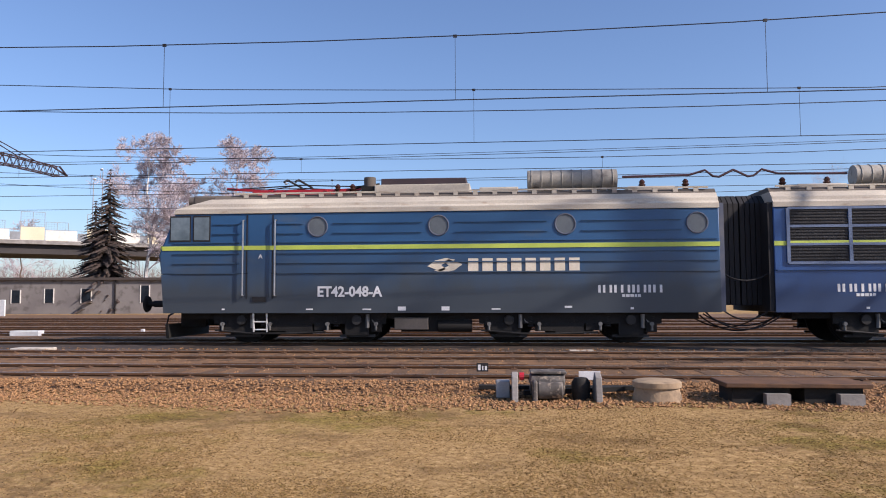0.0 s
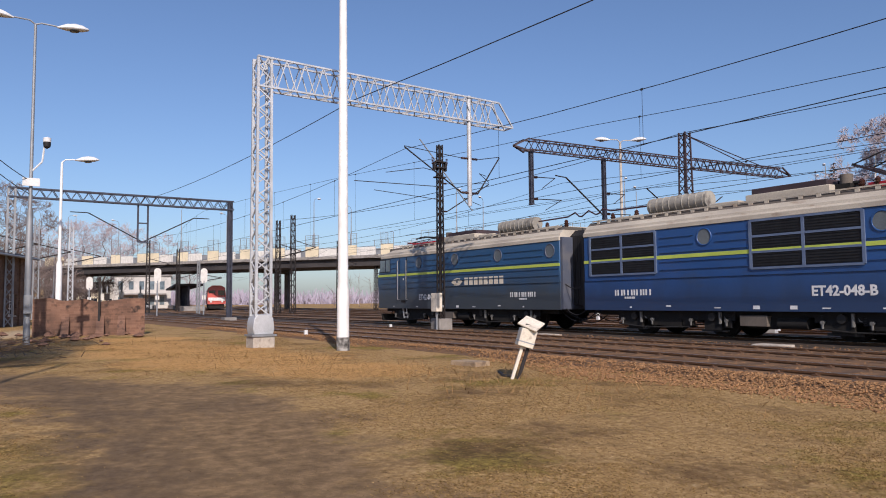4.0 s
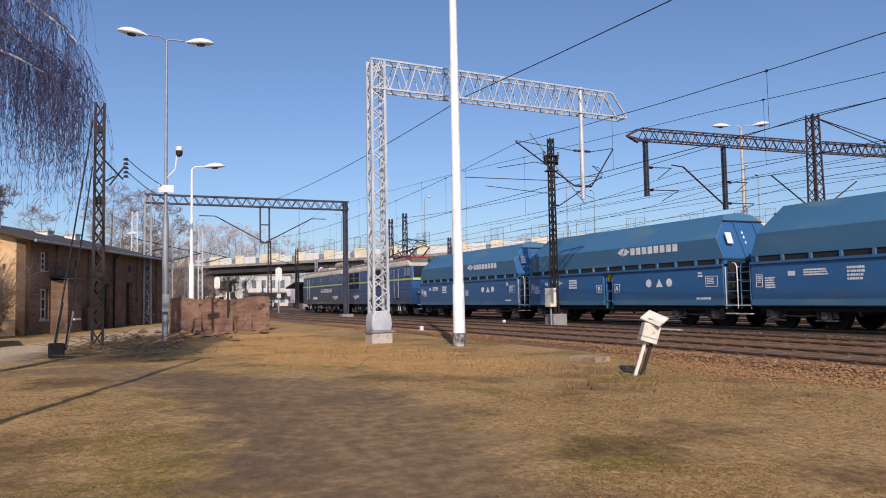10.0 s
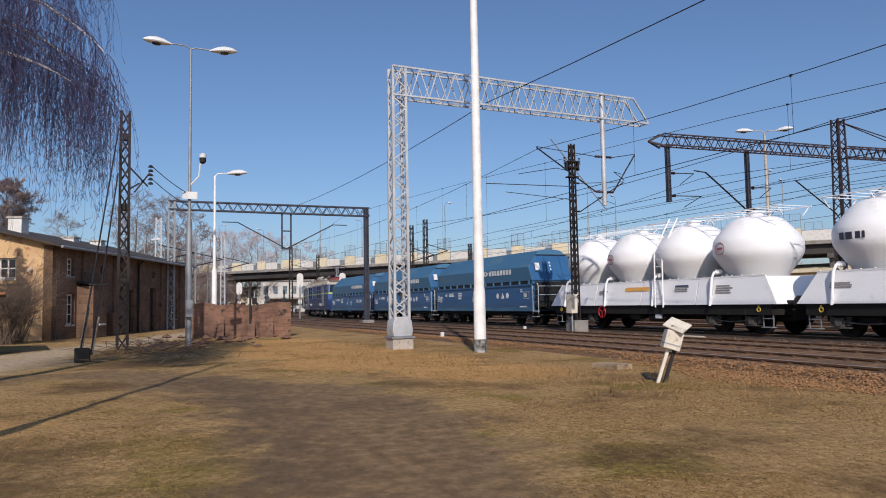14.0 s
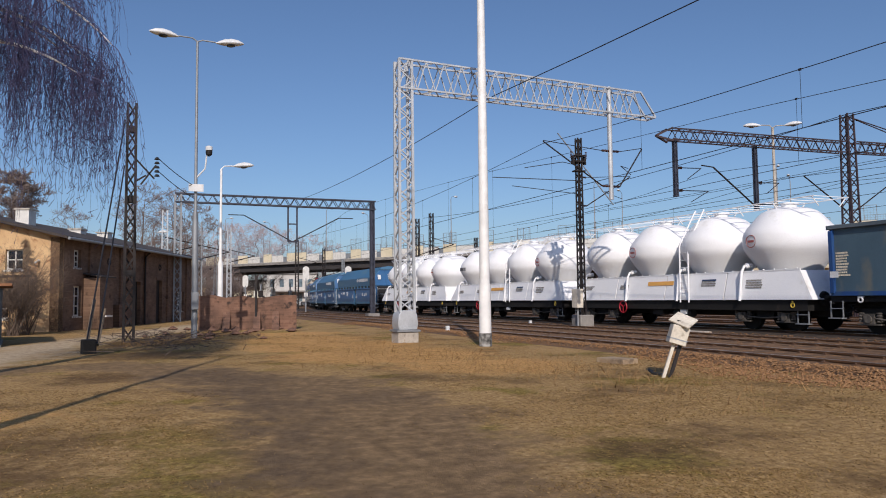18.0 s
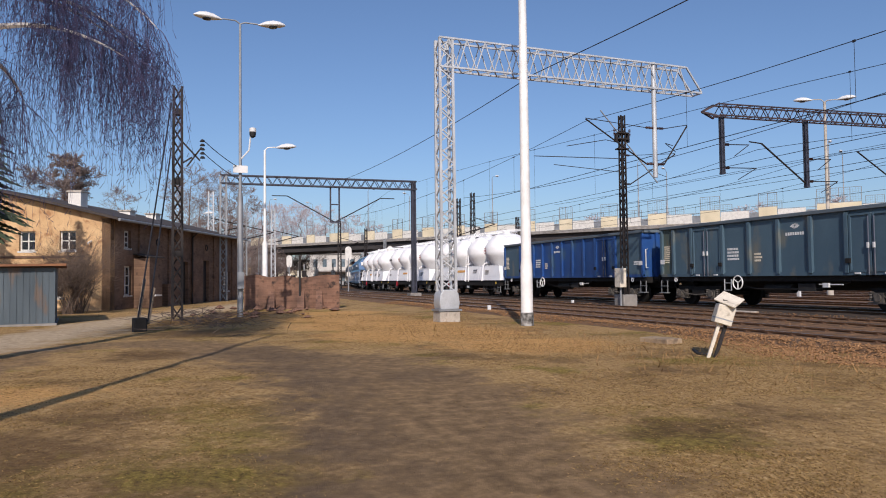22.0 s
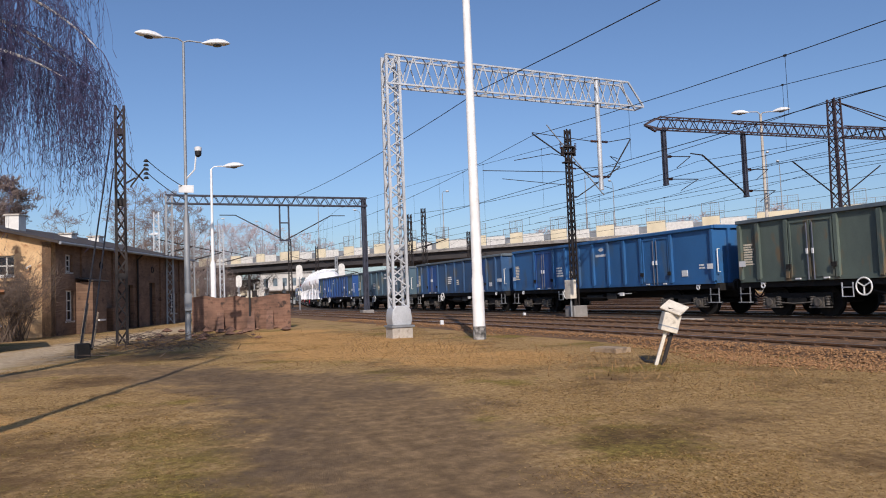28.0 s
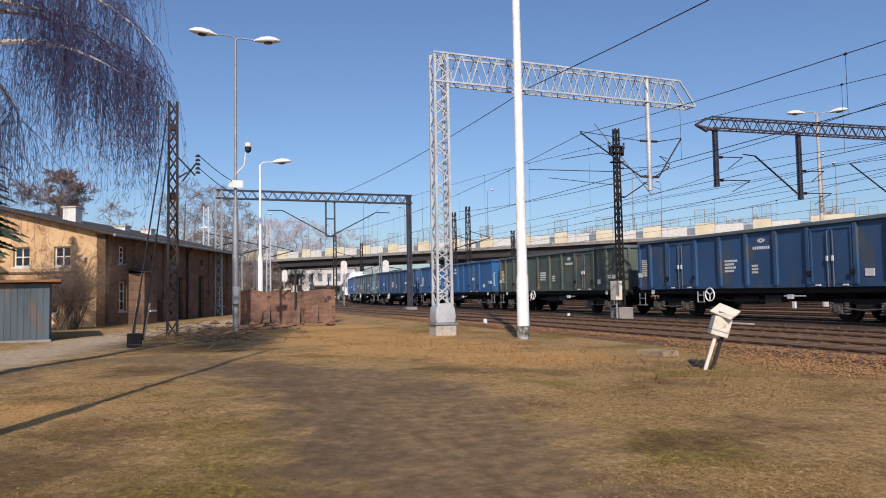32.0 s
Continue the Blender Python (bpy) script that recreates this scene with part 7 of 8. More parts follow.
part("string_course", Shape().box(GW - 7.5, GW - 1.2, -0.05, -0.002, 2.42, 2.52), M["brick_red"], house, m=GM)
annex = part("annex", Shape().box(2.28, 3.75, -0.78, -0.002, 0, 2.45), M["brick_red"], house, "low projecting porch with a sunlit side", bevel=0.01)
part("annex_roof", Shape().prism([(-0.86, 2.454), (-0.004, 2.6), (-0.004, 2.66), (-0.86, 2.51)], 2.2, 3.83), M["roofing"], annex)
window_unit(house, pose(2.85, -0.8, 0.65), 0.55, 1.05, 1, 1)
part("step_block", Shape().box(5.0, 6.2, -0.55, -0.002, 0, 1.15), M["brick_red"], house, "low rendered cellar block", bevel=0.01)
part("wall_lamp", Shape().tube((GW - 0.9, -0.3, 3.05), (GW - 0.9, 0, 3.15), 0.05, seg=8), M["window_white"], house, m=GM)
part("back_wall", Shape().box(0.4, FL, GW - 0.4, GW, 0, FH), M["brick_red"], house)
part("far_gable", Shape().box(FL - 0.4, FL, 0.4, GW - 0.4, 0, FH).add([(FL, 0, FH), (FL, GW, FH), (FL, GW / 2, FH + RISE)], [(0, 1, 2)]), M["brick_red"], house)
for k in (0, 1):
    e0, e1 = (-0.55, FH - 0.12), (GW / 2, FH + RISE + 0.06)
    pr = [e0, e1, (e1[0], e1[1] + 0.12), (e0[0], e0[1] + 0.12)]
    if k:
        pr = [(GW - y, z) for y, z in reversed(pr)]
    part("roof_slope", Shape().prism(pr, -0.45, FL + 0.4), M["roofing"], house, "dark bitumen roof slope")
part("gutter", Shape().tube((-0.4, -0.6, FH - 0.1), (FL + 0.3, -0.6, FH - 0.1), 0.07, seg=8), M["galdark"], house)
for x, y, h in ((3.0, 3.2, 0.8), (8.6, 3.4, 0.35), (12.4, 3.6, 0.5)):
    c = part("chimney", Shape().box(x - 0.32, x + 0.32, y - 0.32, y + 0.32, FH + 0.3, FH + 0.75 + h), M["window_white"], house, "whitewashed chimney")
    part("cap", Shape().box(x - 0.38, x + 0.38, y - 0.38, y + 0.38, FH + 0.752 + h, FH + 0.83 + h), M["concrete"], c)

# corrugated shed
shed = thing("corrugated_shed", "low blue-grey corrugated shed with a rusty overhanging roof", "shed", pose(-25.3, -3.6, 0, 0, 0, 187))
for i in range(32):
    y = i * 0.17
    part("panel", Shape().box(0, 0.05, y, y + 0.13, 0.06, 1.75).box(0.015, 0.05, y + 0.13, y + 0.17, 0.06, 1.75), M["corrugated"], shed)
for i in range(22):
    x = 0.05 + i * 0.17
    part("panel", Shape().box(x, x + 0.13, 0, 0.05, 0.06, 1.75).box(x + 0.13, x + 0.17, 0.015, 0.05, 0.06, 1.75), M["corrugated"], shed)
part("roof", Shape().prism([(-0.3, 1.8), (5.6, 1.74), (5.6, 1.8), (-0.3, 1.87)], -0.25, 4.2), M["rust_sheet"], shed, "rust-brown sheet roof")
part("foot", Shape().box(-0.05, 3.9, -0.05, 5.5, -0.05, 0.06), M["concrete_grey"], shed)

# ruined brick wall
ruin = thing("brick_wall", "low ruined brick wall with broken plaster and rubble", "wall", pose(-34.3, 2.7, 0, 0, 0, 78))
prof = [(0, 1.5), (0.6, 1.55), (1.1, 1.42), (1.9, 1.5), (2.4, 1.38), (3.1, 1.46), (3.6, 1.52), (4.2, 1.5)]
rw = Shape()
for (a, za), (b, zb) in zip(prof, prof[1:]):
    rw.add([(a, -0.2, -0.1), (b, -0.2, -0.1), (b, 0.2, -0.1), (a, 0.2, -0.1), (a, -0.2, za), (b, -0.2, zb), (b, 0.2, zb), (a, 0.2, za)], [(0, 3, 2, 1), (4, 5, 6, 7), (0, 1, 5, 4), (2, 3, 7, 6)])
rw.add([(4.2, -0.2, -0.1), (4.2, 0.2, -0.1), (4.2, 0.2, 1.5), (4.2, -0.2, 1.5)], [(0, 1, 2, 3)]).add([(0, -0.2, -0.1), (0, 0.2, -0.1), (0, 0.2, 1.5), (0, -0.2, 1.5)], [(3, 2, 1, 0)])
M["brick_old"] = brick_material("crumbling mixed brick", srgb(138, 104, 86), srgb(92, 70, 60), (1.0, 0.95, 0.9), 3.0, srgb(64, 50, 44))
part("masonry", rw, M["brick_old"], ruin)
for x in (1.2, 2.5, 3.3):
    part("buttress", Shape().add([(x - 0.16, -0.7, -0.05), (x + 0.16, -0.7, -0.05), (x + 0.16, -0.2, -0.05), (x - 0.16, -0.2, -0.05), (x - 0.14, -0.25, 0.75), (x + 0.14, -0.25, 0.75), (x + 0.14, -0.2, 0.8), (x - 0.14, -0.2, 0.8)], [(3, 2, 1, 0), (4, 5, 6, 7), (0, 1, 5, 4), (1, 2, 6, 5), (3, 0, 4, 7)]), M["brick_old"], ruin)
part("post", Shape().bar((2.45, -0.3, 0), (2.45, -0.3, 2.4), 0.09), M["black_steel"], ruin, "dark upright post")

# ---- road bridge ----
BO, BD = Vector((-50.0, 84.0, 0)), Vector((-0.82, -0.573, 0)).normalized()
BA = math.degrees(math.atan2(BD.y, BD.x))
bridge = thing("road_bridge", "long grey road bridge across the tracks with white parapet panels", "bridge", pose(BO.x, BO.y, 0, 0, 0, BA))
bridge["kind"] = "structure"
M["girder"] = material("dark bridge girder", srgb(66, 62, 62), srgb(50, 48, 50), 0.3, 0.85, 0, 0.2, 6)
S0, S1 = -70.0, 150.0
M["pier"] = material("stained dark pier concrete", srgb(104, 98, 94), srgb(78, 74, 72), 0.8, 0.9, 0, 0.2, 10)
part("girder", Shape().prism([(-5.2, 6.25), (5.2, 6.25), (5.2, 7.3), (-5.2, 7.3)], S0, S1), M["girder"], bridge, "dark steel girder")
part("deck_edge", Shape().prism([(-5.8, 7.3), (5.8, 7.3), (5.8, 7.7), (-5.8, 7.7)], S0, S1), M["concrete_grey"], bridge, "grey concrete deck edge")
rndb = random.Random(5)
for side in (-5.7, 5.7):
    s = S0 + 0.6
    while s < S1 - 7:
        a, b, c = rndb.uniform(1.9, 2.5) if rndb.random() < 0.8 else 4.4, rndb.uniform(0.7, 1.1), rndb.uniform(2.6, 3.3)
        part("parapet_panel", Shape().box(s, s + a, side - 0.05, side + 0.05, 7.75, 9.15), M["render_cream"], bridge, "tall cream parapet panel")
        fr, n = Shape(), max(2, round(a / 1.15))
        for q in range(n + 1):
            fr.bar((s + a * q / n, side, 7.704), (s + a * q / n, side, 10.8), 0.06)
        for z in (9.2, 10.8):
            fr.bar((s, side, z), (s + a, side, z), 0.05)
        for q in range(1, 4 * n):
            fr.bar((s + a * q / (4 * n), side, 9.2), (s + a * q / (4 * n), side, 10.8), 0.012)
        for q in range(1, 6):
            fr.bar((s, side, 9.2 + q * 0.267), (s + a, side, 9.2 + q * 0.267), 0.012)
        part("mesh_screen", fr, M["galdark"], bridge, "wire safety screen frame")
        part("parapet_panel", Shape().box(s + a + 0.05, s + a + b, side - 0.04, side + 0.04, 7.75, 8.6), M["galdark"], bridge, "grey parapet panel")
        part("parapet_panel", Shape().box(s + a + b + 0.05, s + a + b + c, side - 0.04, side + 0.04, 7.75, 8.85), M["window_white"], bridge, "low white parapet panel")
        s += a + b + c + 0.1
    part("hand_rail", Shape().tube((S0, side, 8.9), (S1, side, 8.9), 0.025, seg=6), M["galdark"], bridge)
    for i in range(44):
        part("rail_post", Shape().box(S0 + i * 5 - 0.025, S0 + i * 5 + 0.025, side - 0.025, side + 0.025, 7.704, 8.9), M["galdark"], bridge)
for s in (-20.0, 14.0, 45.0, 75.0, 118.0):
    for y in (-4.2, -1.4, 1.4, 4.2):
        part("pier_column", Shape().box(s - 0.32, s + 0.32, y - 0.32, y + 0.32, -0.1, 5.75), M["pier"], bridge, "stained concrete pier column", bevel=0.04)
    part("pier_cap", Shape().box(s - 0.45, s + 0.45, -5.2, 5.2, 5.752, 6.248), M["pier"], bridge)
for s in (-24, -2, 20, 42, 64, 88, 112):
    p = BO + BD * s
    nrm = Vector((-BD.y, BD.x, 0))
    for side, k in ((-5.5, 1), (5.5, -1)):
        q = p + nrm * side
        d = nrm * k
        street_lamp(q.x, q.y, 8.2, ((d.x * 1.6, d.y * 1.6, 0.35),), "slim grey lamp post on the road bridge", "galdark", foot=7.7, r=0.1, group="bridge lamps")

# ---- station beyond the bridge ----
plat = thing("station_platform", "low platform with a dark flat canopy on posts", "platform", pose(-128, 32.6, 0, 0, 0, -11))
part("slab", Shape().box(-60, 14, -1.6, 1.6, 0, 0.75), M["concrete_grey"], plat, "platform slab")
part("canopy", Shape().box(-48, 2, -2.2, 2.2, 4.1, 4.45), M["girder"], plat, "dark flat canopy")
for i in range(9):
    part("post", Shape().box(-46 + i * 5.8, -45.7 + i * 5.8, -0.15, 0.15, 0.752, 4.1), M["navy_steel"], plat)
stn = thing("station_building", "pale two-storey station building with tall windows", "building", pose(-186.5, 37.0, 0, 0, 0, -12))
part("wall", Shape().box(-7, 7, -6, 6, 0, 7.4), M["render_white"], stn)
part("roof", Shape().box(-7.3, 7.3, -6.3, 6.3, 7.402, 7.8), M["concrete_grey"], stn, "flat parapet roof", bevel=0.05)
part("canopy", Shape().box(7.0, 9.5, -5, 5, 3.2, 3.5), M["concrete_grey"], stn)
for i in range(5):
    for z in (0.9, 4.4):
        part("window", Shape().box(7.004, 7.03, -5.2 + i * 2.2, -4.2 + i * 2.2, z, z + 1.9), M["cab_glass"], stn)

M["train_red"] = material("red railcar paint", srgb(196, 74, 60), srgb(170, 60, 50), 0.6, 0.4, 0, 0.03, 30)
red = thing("red_train", "parked red electric railcar with a yellow-edged nose", "train", pose(-120, 35.0, RAIL, 0, 0, -15))
part("body", Shape().prism([(-1.4, 0.9), (1.4, 0.9), (1.42, 2.2), (1.3, 3.5), (0.7, 3.9), (-0.7, 3.9), (-1.3, 3.5), (-1.42, 2.2)], -38, 0, None, [0, 0, 0.25, -0.1, -0.3, -0.3, -0.1, 0.25]), M["train_red"], red)
part("skirt", Shape().box(-37, -0.3, -1.2, 1.2, 0.2, 0.9), M["black"], red)
for y in (-0.72, 0.72):
    part("windscreen", Shape().box(0.0, 0.12, y - 0.5, y + 0.5, 2.3, 3.1), M["glass"], red, "dark windscreen")
    part("headlight", Shape().tube((0.1, y * 1.2, 1.3), (0.22, y * 1.2, 1.3), 0.14, seg=12), M["mark"], red)
part("nose_band", Shape().box(0.0, 0.24, -1.3, 1.3, 1.45, 1.95), M["mark"], red, "pale nose band")
for i in range(9):
    part("side_window", Shape().box(-36 + i * 4, -33.6 + i * 4, -1.44, -1.40, 2.1, 3.0), M["glass"], red)

# signals with white rounded backs, turned away
for x, y, z in ((-73.3, 15.85, 4.6), (-72.24, 19.88, 4.6), (-88.0, 12.0, 4.2)):
    sg = thing("signal", "colour-light signal seen from its white rounded back", "signal", pose(x, y, 0), "track signals")
    part("post", Shape().tube((0, 0, 0), (0, 0, z - 1.2), 0.07, seg=10), M["galdark"], sg)
    bk = Shape()
    n = 14
    pr = [(0.32 * math.cos(math.pi * i / n), z - 0.32 + 0.32 * math.sin(math.pi * i / n)) for i in range(n + 1)] + [(0.32 * math.cos(math.pi + math.pi * i / n), z - 1.1 + 0.32 * math.sin(math.pi + math.pi * i / n)) for i in range(n + 1)]
    bk.prism(pr, 0, 0.05)
    part("back_board", bk, M["window_white"], sg, "white rounded back board")
    part("lamp_case", Shape().box(-0.25, -0.002, -0.16, 0.16, z - 1.2, z - 0.2), M["dark"], sg)
    part("plate", Shape().box(0.02, 0.05, -0.18, 0.18, 1.6, 2.0), M["window_white"], sg)

# low buildings and yard beyond the far tracks
gar = thing("garage_row", "low grey rendered garage row with small windows", "garage", pose(-44.5, 62.0, 0, 0, 0, 10))
part("wall", Shape().box(0, 23, 0, 6, 0, 3.0), M["render_grey"], gar)
part("roof", Shape().box(-0.3, 23.3, -0.3, 6.3, 3.002, 3.22), M["roofing"], gar, "dark flat roof")
for i, (x, w, h) in enumerate(((1.6, 0.7, 1.1), (4.4, 0.7, 1.2), (7.5, 0.8, 1.2), (12.6, 0.7, 1.5), (15.6, 0.8, 1.2), (19.6, 0.9, 1.2))):
    part("window", Shape().box(x, x + w, -0.04, -0.002, 1.0, 1.0 + h), M["glass"], gar)
    part("frame", Shape().box(x - 0.08, x, -0.06, -0.002, 0.95, 1.05 + h).box(x + w, x + w + 0.08, -0.06, -0.002, 0.95, 1.05 + h), M["window_white"], gar)
part("drainpipe", Shape().tube((10.4, -0.1, 0), (10.4, -0.1, 3.0), 0.07, seg=8), M["black_steel"], gar)
yl = thing("tan_hall", "low tan hall with a pale sheet roof under the bridge", "building", pose(-68.0, 68.0, 0, 0, 0, 20))
part("wall", Shape().box(0, 12, 0, 8, 0, 4.2), M["yellow_wall"], yl)
part("roof", Shape().prism([(-0.4, 4.202), (8.4, 4.202), (8.4, 4.4), (4, 5.3), (-0.4, 4.4)], -0.4, 12.4), M["render_cream"], yl, "pale sheet roof")
for x in (2, 6):
    part("door", Shape().box(x, x + 2.4, -0.05, -0.002, 0, 3.0), M["concrete_grey"], yl)
tent = thing("white_shed", "white sheet-roofed lean-to shed", "shed", pose(-52.5, 62.0, 0, 0, 0, 14))
part("wall", Shape().box(0, 6.5, 0, 4, 0, 2.2), M["concrete_grey"], tent)
part("roof", Shape().prism([(-0.3, 2.25), (4.3, 3.2), (4.3, 3.35), (-0.3, 2.4)], -0.3, 6.8), M["window_white"], tent, "white sheet roof")
# low tan buildings and sheds in the shade of the bridge
for x, y, rz, w, h, mt in ((-176, 8.0, 80, 16, 4.6, "yellow_wall"), (-168, 22.0, 84, 9, 3.8, "render_cream"), (-150, 6.0, 82, 10, 3.4, "brick_red"), (-190, 26.0, 80, 14, 6.0, "render_white")):
    lb = thing("low_building", "low rendered railway building beyond the road bridge", "building", pose(x, y, 0, 0, 0, rz - 90), "buildings beyond the bridge")
    part("wall", Shape().box(-5, 0, -w / 2, w / 2, 0, h), M[mt], lb)
    part("roof", Shape().box(-5.3, 0.3, -w / 2 - 0.3, w / 2 + 0.3, h + 0.002, h + 0.3), M["roofing"], lb, "dark flat roof")
    for i in range(int(w / 2.4)):
        part("window", Shape().box(0.003, 0.05, -w / 2 + 0.9 + i * 2.4, -w / 2 + 2.0 + i * 2.4, 1.0, 2.4), M["glass"], lb, "dark window")
for x, y, h in ((-132, 15.5, 4.6), (-134, 18.0, 5.2), (-137, 20.5, 4.2), (-139, 24.0, 5.0), (-141, 27.5, 4.4), (-130, 13.0, 4.4), (-128, 20.0, 4.0), (-126, 17.0, 3.6)):
    ps = thing("signal_post", "slim equipment post under the road bridge", "post", pose(x, y, 0), "posts under the bridge")
    part("post", Shape().tube((0, 0, 0), (0, 0, h), 0.13, seg=8), M["galdark"], ps)
    part("cabinet", Shape().box(-0.25, 0.25, -0.35, 0.35, h * 0.45, h * 0.45 + 1.1), M["window_white" if x % 2 else "black_steel"], ps)
# far pylon
py_ = thing("pylon", "distant lattice power pylon", "pylon", pose(-170, 330, 0))
part("tower", lattice_mast(Shape(), 0, 0, 0, 34, 6, 1.4, 0.4, 0.2, 14), M["galdark"], py_)
for z, w in ((25, 8), (30, 6)):
    part("cross_arm", Shape().bar((-w, 0, z), (w, 0, z), 0.35).bar((-w, 0, z), (0, 0, z + 2), 0.25).bar((w, 0, z), (0, 0, z + 2), 0.25), M["galdark"], py_)

# cars on the station forecourt
def car(x, y, rz, paint, label):
    ob = thing("car", label, "car", pose(x, y, 0, 0, 0, rz), "parked cars")
    part("body", Shape().prism([(-0.85, 0.3), (0.85, 0.3), (0.88, 0.7), (0.82, 0.95), (-0.82, 0.95), (-0.88, 0.7)], -2.1, 2.1), M[paint], ob, bevel=0.06)
    part("cabin", Shape().prism([(-0.76, 0.952), (0.76, 0.952), (0.62, 1.45), (-0.62, 1.45)], -1.3, 1.0, [0, 0, 0.45, 0.45], [0, 0, -0.6, -0.6]), M["glass"], ob, "dark glazed cabin")
    for a in (-1.3, 1.3):
        for b in (-0.8, 0.8):
            part("wheel", Shape().tube((a, b - 0.1, 0.31), (a, b + 0.1, 0.31), 0.31, seg=16), M["dark"], ob)


car(-128, 23.5, 70, "window_white", "white car parked by the station platform")
car(-131, 25.5, 70, "galdark", "grey car parked by the station platform")
car(-135, 27.0, 75, "window_white", "white van-like car parked by the station")

# ---- trees ----
M["birch_bark"] = material("white birch bark", srgb(226, 222, 216), srgb(196, 190, 184), 3, 0.85, 0, 0.3, 20, (1, 1, 3), srgb(60, 54, 50), 0.64)
M["bark"] = material("grey-brown bark", srgb(108, 92, 82), srgb(84, 72, 64), 5, 0.95, 0, 0.6, 20)
M["twig_pink"] = material("pinkish birch twigs", srgb(192, 182, 186), srgb(166, 156, 162), 4, 0.9, 0, 0.0, 10)
M["twig_dark"] = material("dark purple-brown twigs", srgb(92, 88, 120), srgb(70, 66, 96), 4, 0.9, 0, 0.0, 10)
M["twig_brown"] = material("brown thicket twigs", srgb(136, 120, 114), srgb(110, 98, 94), 1, 0.9, 0, 0.0, 10)
M["needle"] = material("dark spruce needles", srgb(62, 74, 52), srgb(44, 56, 42), 3, 0.9, 0, 0.2, 12)
M["needle_brown"] = material("dull brown-green spruce needles", srgb(74, 60, 54), srgb(48, 44, 40), 3, 0.9, 0, 0.2, 12)


def thin(sh, a, b, ra, rb):
    """A three-sided twig without caps."""
    a, b = Vector(a), Vector(b)
    d = b - a
    if d.length < 1e-4:
        return
    d.normalize()
    u = d.orthogonal().normalized()
    w = d.cross(u)
    k = len(sh.v)
    for p, r in ((a, ra), (b, rb)):
        for i in range(3):
            t = 2.0944 * i
            q = p + (u * math.cos(t) + w * math.sin(t)) * r
            sh.v.append((q.x, q.y, q.z))
    sh.f += [(k + i, k + (i + 1) % 3, k + 3 + (i + 1) % 3, k + 3 + i) for i in range(3)]


def tapered(pts, radii, seg):
    """One unbroken tube through the points, with a radius at each."""
    sh, n = Shape(), len(pts)
    u = (pts[1] - pts[0]).orthogonal().normalized()
    for i, p in enumerate(pts):
        d = (pts[min(i + 1, n - 1)] - pts[max(i - 1, 0)]).normalized()
        u = (u - d * u.dot(d)).normalized()
        w = d.cross(u)
        sh.v += [tuple(p + (u * math.cos(t) + w * math.sin(t)) * radii[i]) for t in (2 * math.pi * k / seg for k in range(seg))]
    sh.f = [(i * seg + k, i * seg + (k + 1) % seg, (i + 1) * seg + (k + 1) % seg, (i + 1) * seg + k) for i in range(n - 1) for k in range(seg)]
    sh.f += [tuple(reversed(range(seg))), tuple(range((n - 1) * seg, n * seg))]
    return sh


def grow(sh, p, d, length, r, level, rnd, droop=0.0, fan=3, bend=0.35, rmin=0.0):
    """A limb that bends, tapers and forks down to twigs."""
    n = 4
    for i in range(n):
        q = p + d * (length / n)
        thin(sh, p, q, max(rmin, r * (1 - 0.7 * i / n)), max(rmin * 0.8, r * (1 - 0.7 * (i + 1) / n)))
        if level > 0 and i:
            for _ in range(fan if i > 1 else max(1, fan - 1)):
                side = Vector((rnd.gauss(0, 1), rnd.gauss(0, 1), rnd.gauss(0.25, 0.6))).normalized()
                e = (d * 0.75 + side * 0.8).normalized()
                grow(sh, q.copy(), e, length * rnd.uniform(0.38, 0.6), r * 0.45, level - 1, rnd, droop, fan, bend, rmin)
        p = q
        d = (d + Vector((rnd.gauss(0, bend * 0.3), rnd.gauss(0, bend * 0.3), rnd.gauss(0, bend * 0.2) - droop))).normalized()


def bare_tree(x, y, h, label, bark, twig, seed, spread=0.28, fan=3, level=3, start=0.25, group="", lean=(0, 0), rmin=0.0, girth=0.014):
    rnd = random.Random(seed)
    ob = thing("tree", label, "tree", pose(x, y, 0), group)
    p = Vector((0, 0, -0.1))
    stem, crown = [p], Shape()
    n = 12
    r0 = h * girth
    for i in range(n):
        q = Vector((lean[0] * (i + 1) / n + rnd.gauss(0, 0.012) * h, lean[1] * (i + 1) / n + rnd.gauss(0, 0.012) * h, h * 0.95 * (i + 1) / n))
        stem.append(q)
        t = (i + 1) / n
        if t > start:
            for _ in range(2 if t < 0.85 else 3):
                a = rnd.uniform(0, 6.283)
                up = rnd.uniform(0.5, 1.1)
                d = Vector((math.cos(a), math.sin(a), up)).normalized()
                grow(crown, q.copy(), d, h * spread * (1.15 - t * 0.75) * rnd.uniform(0.8, 1.2), r0 * 0.35 * (1.15 - t), level, rnd, 0.04, fan, 0.35, rmin)
        p = q
    part("trunk", tapered(stem, [r0 * (1 - 0.9 * i / n) for i in range(n + 1)], 8), M[bark], ob)
    part("crown", crown, M[twig], ob, "leafless crown of fine twigs")
    return ob


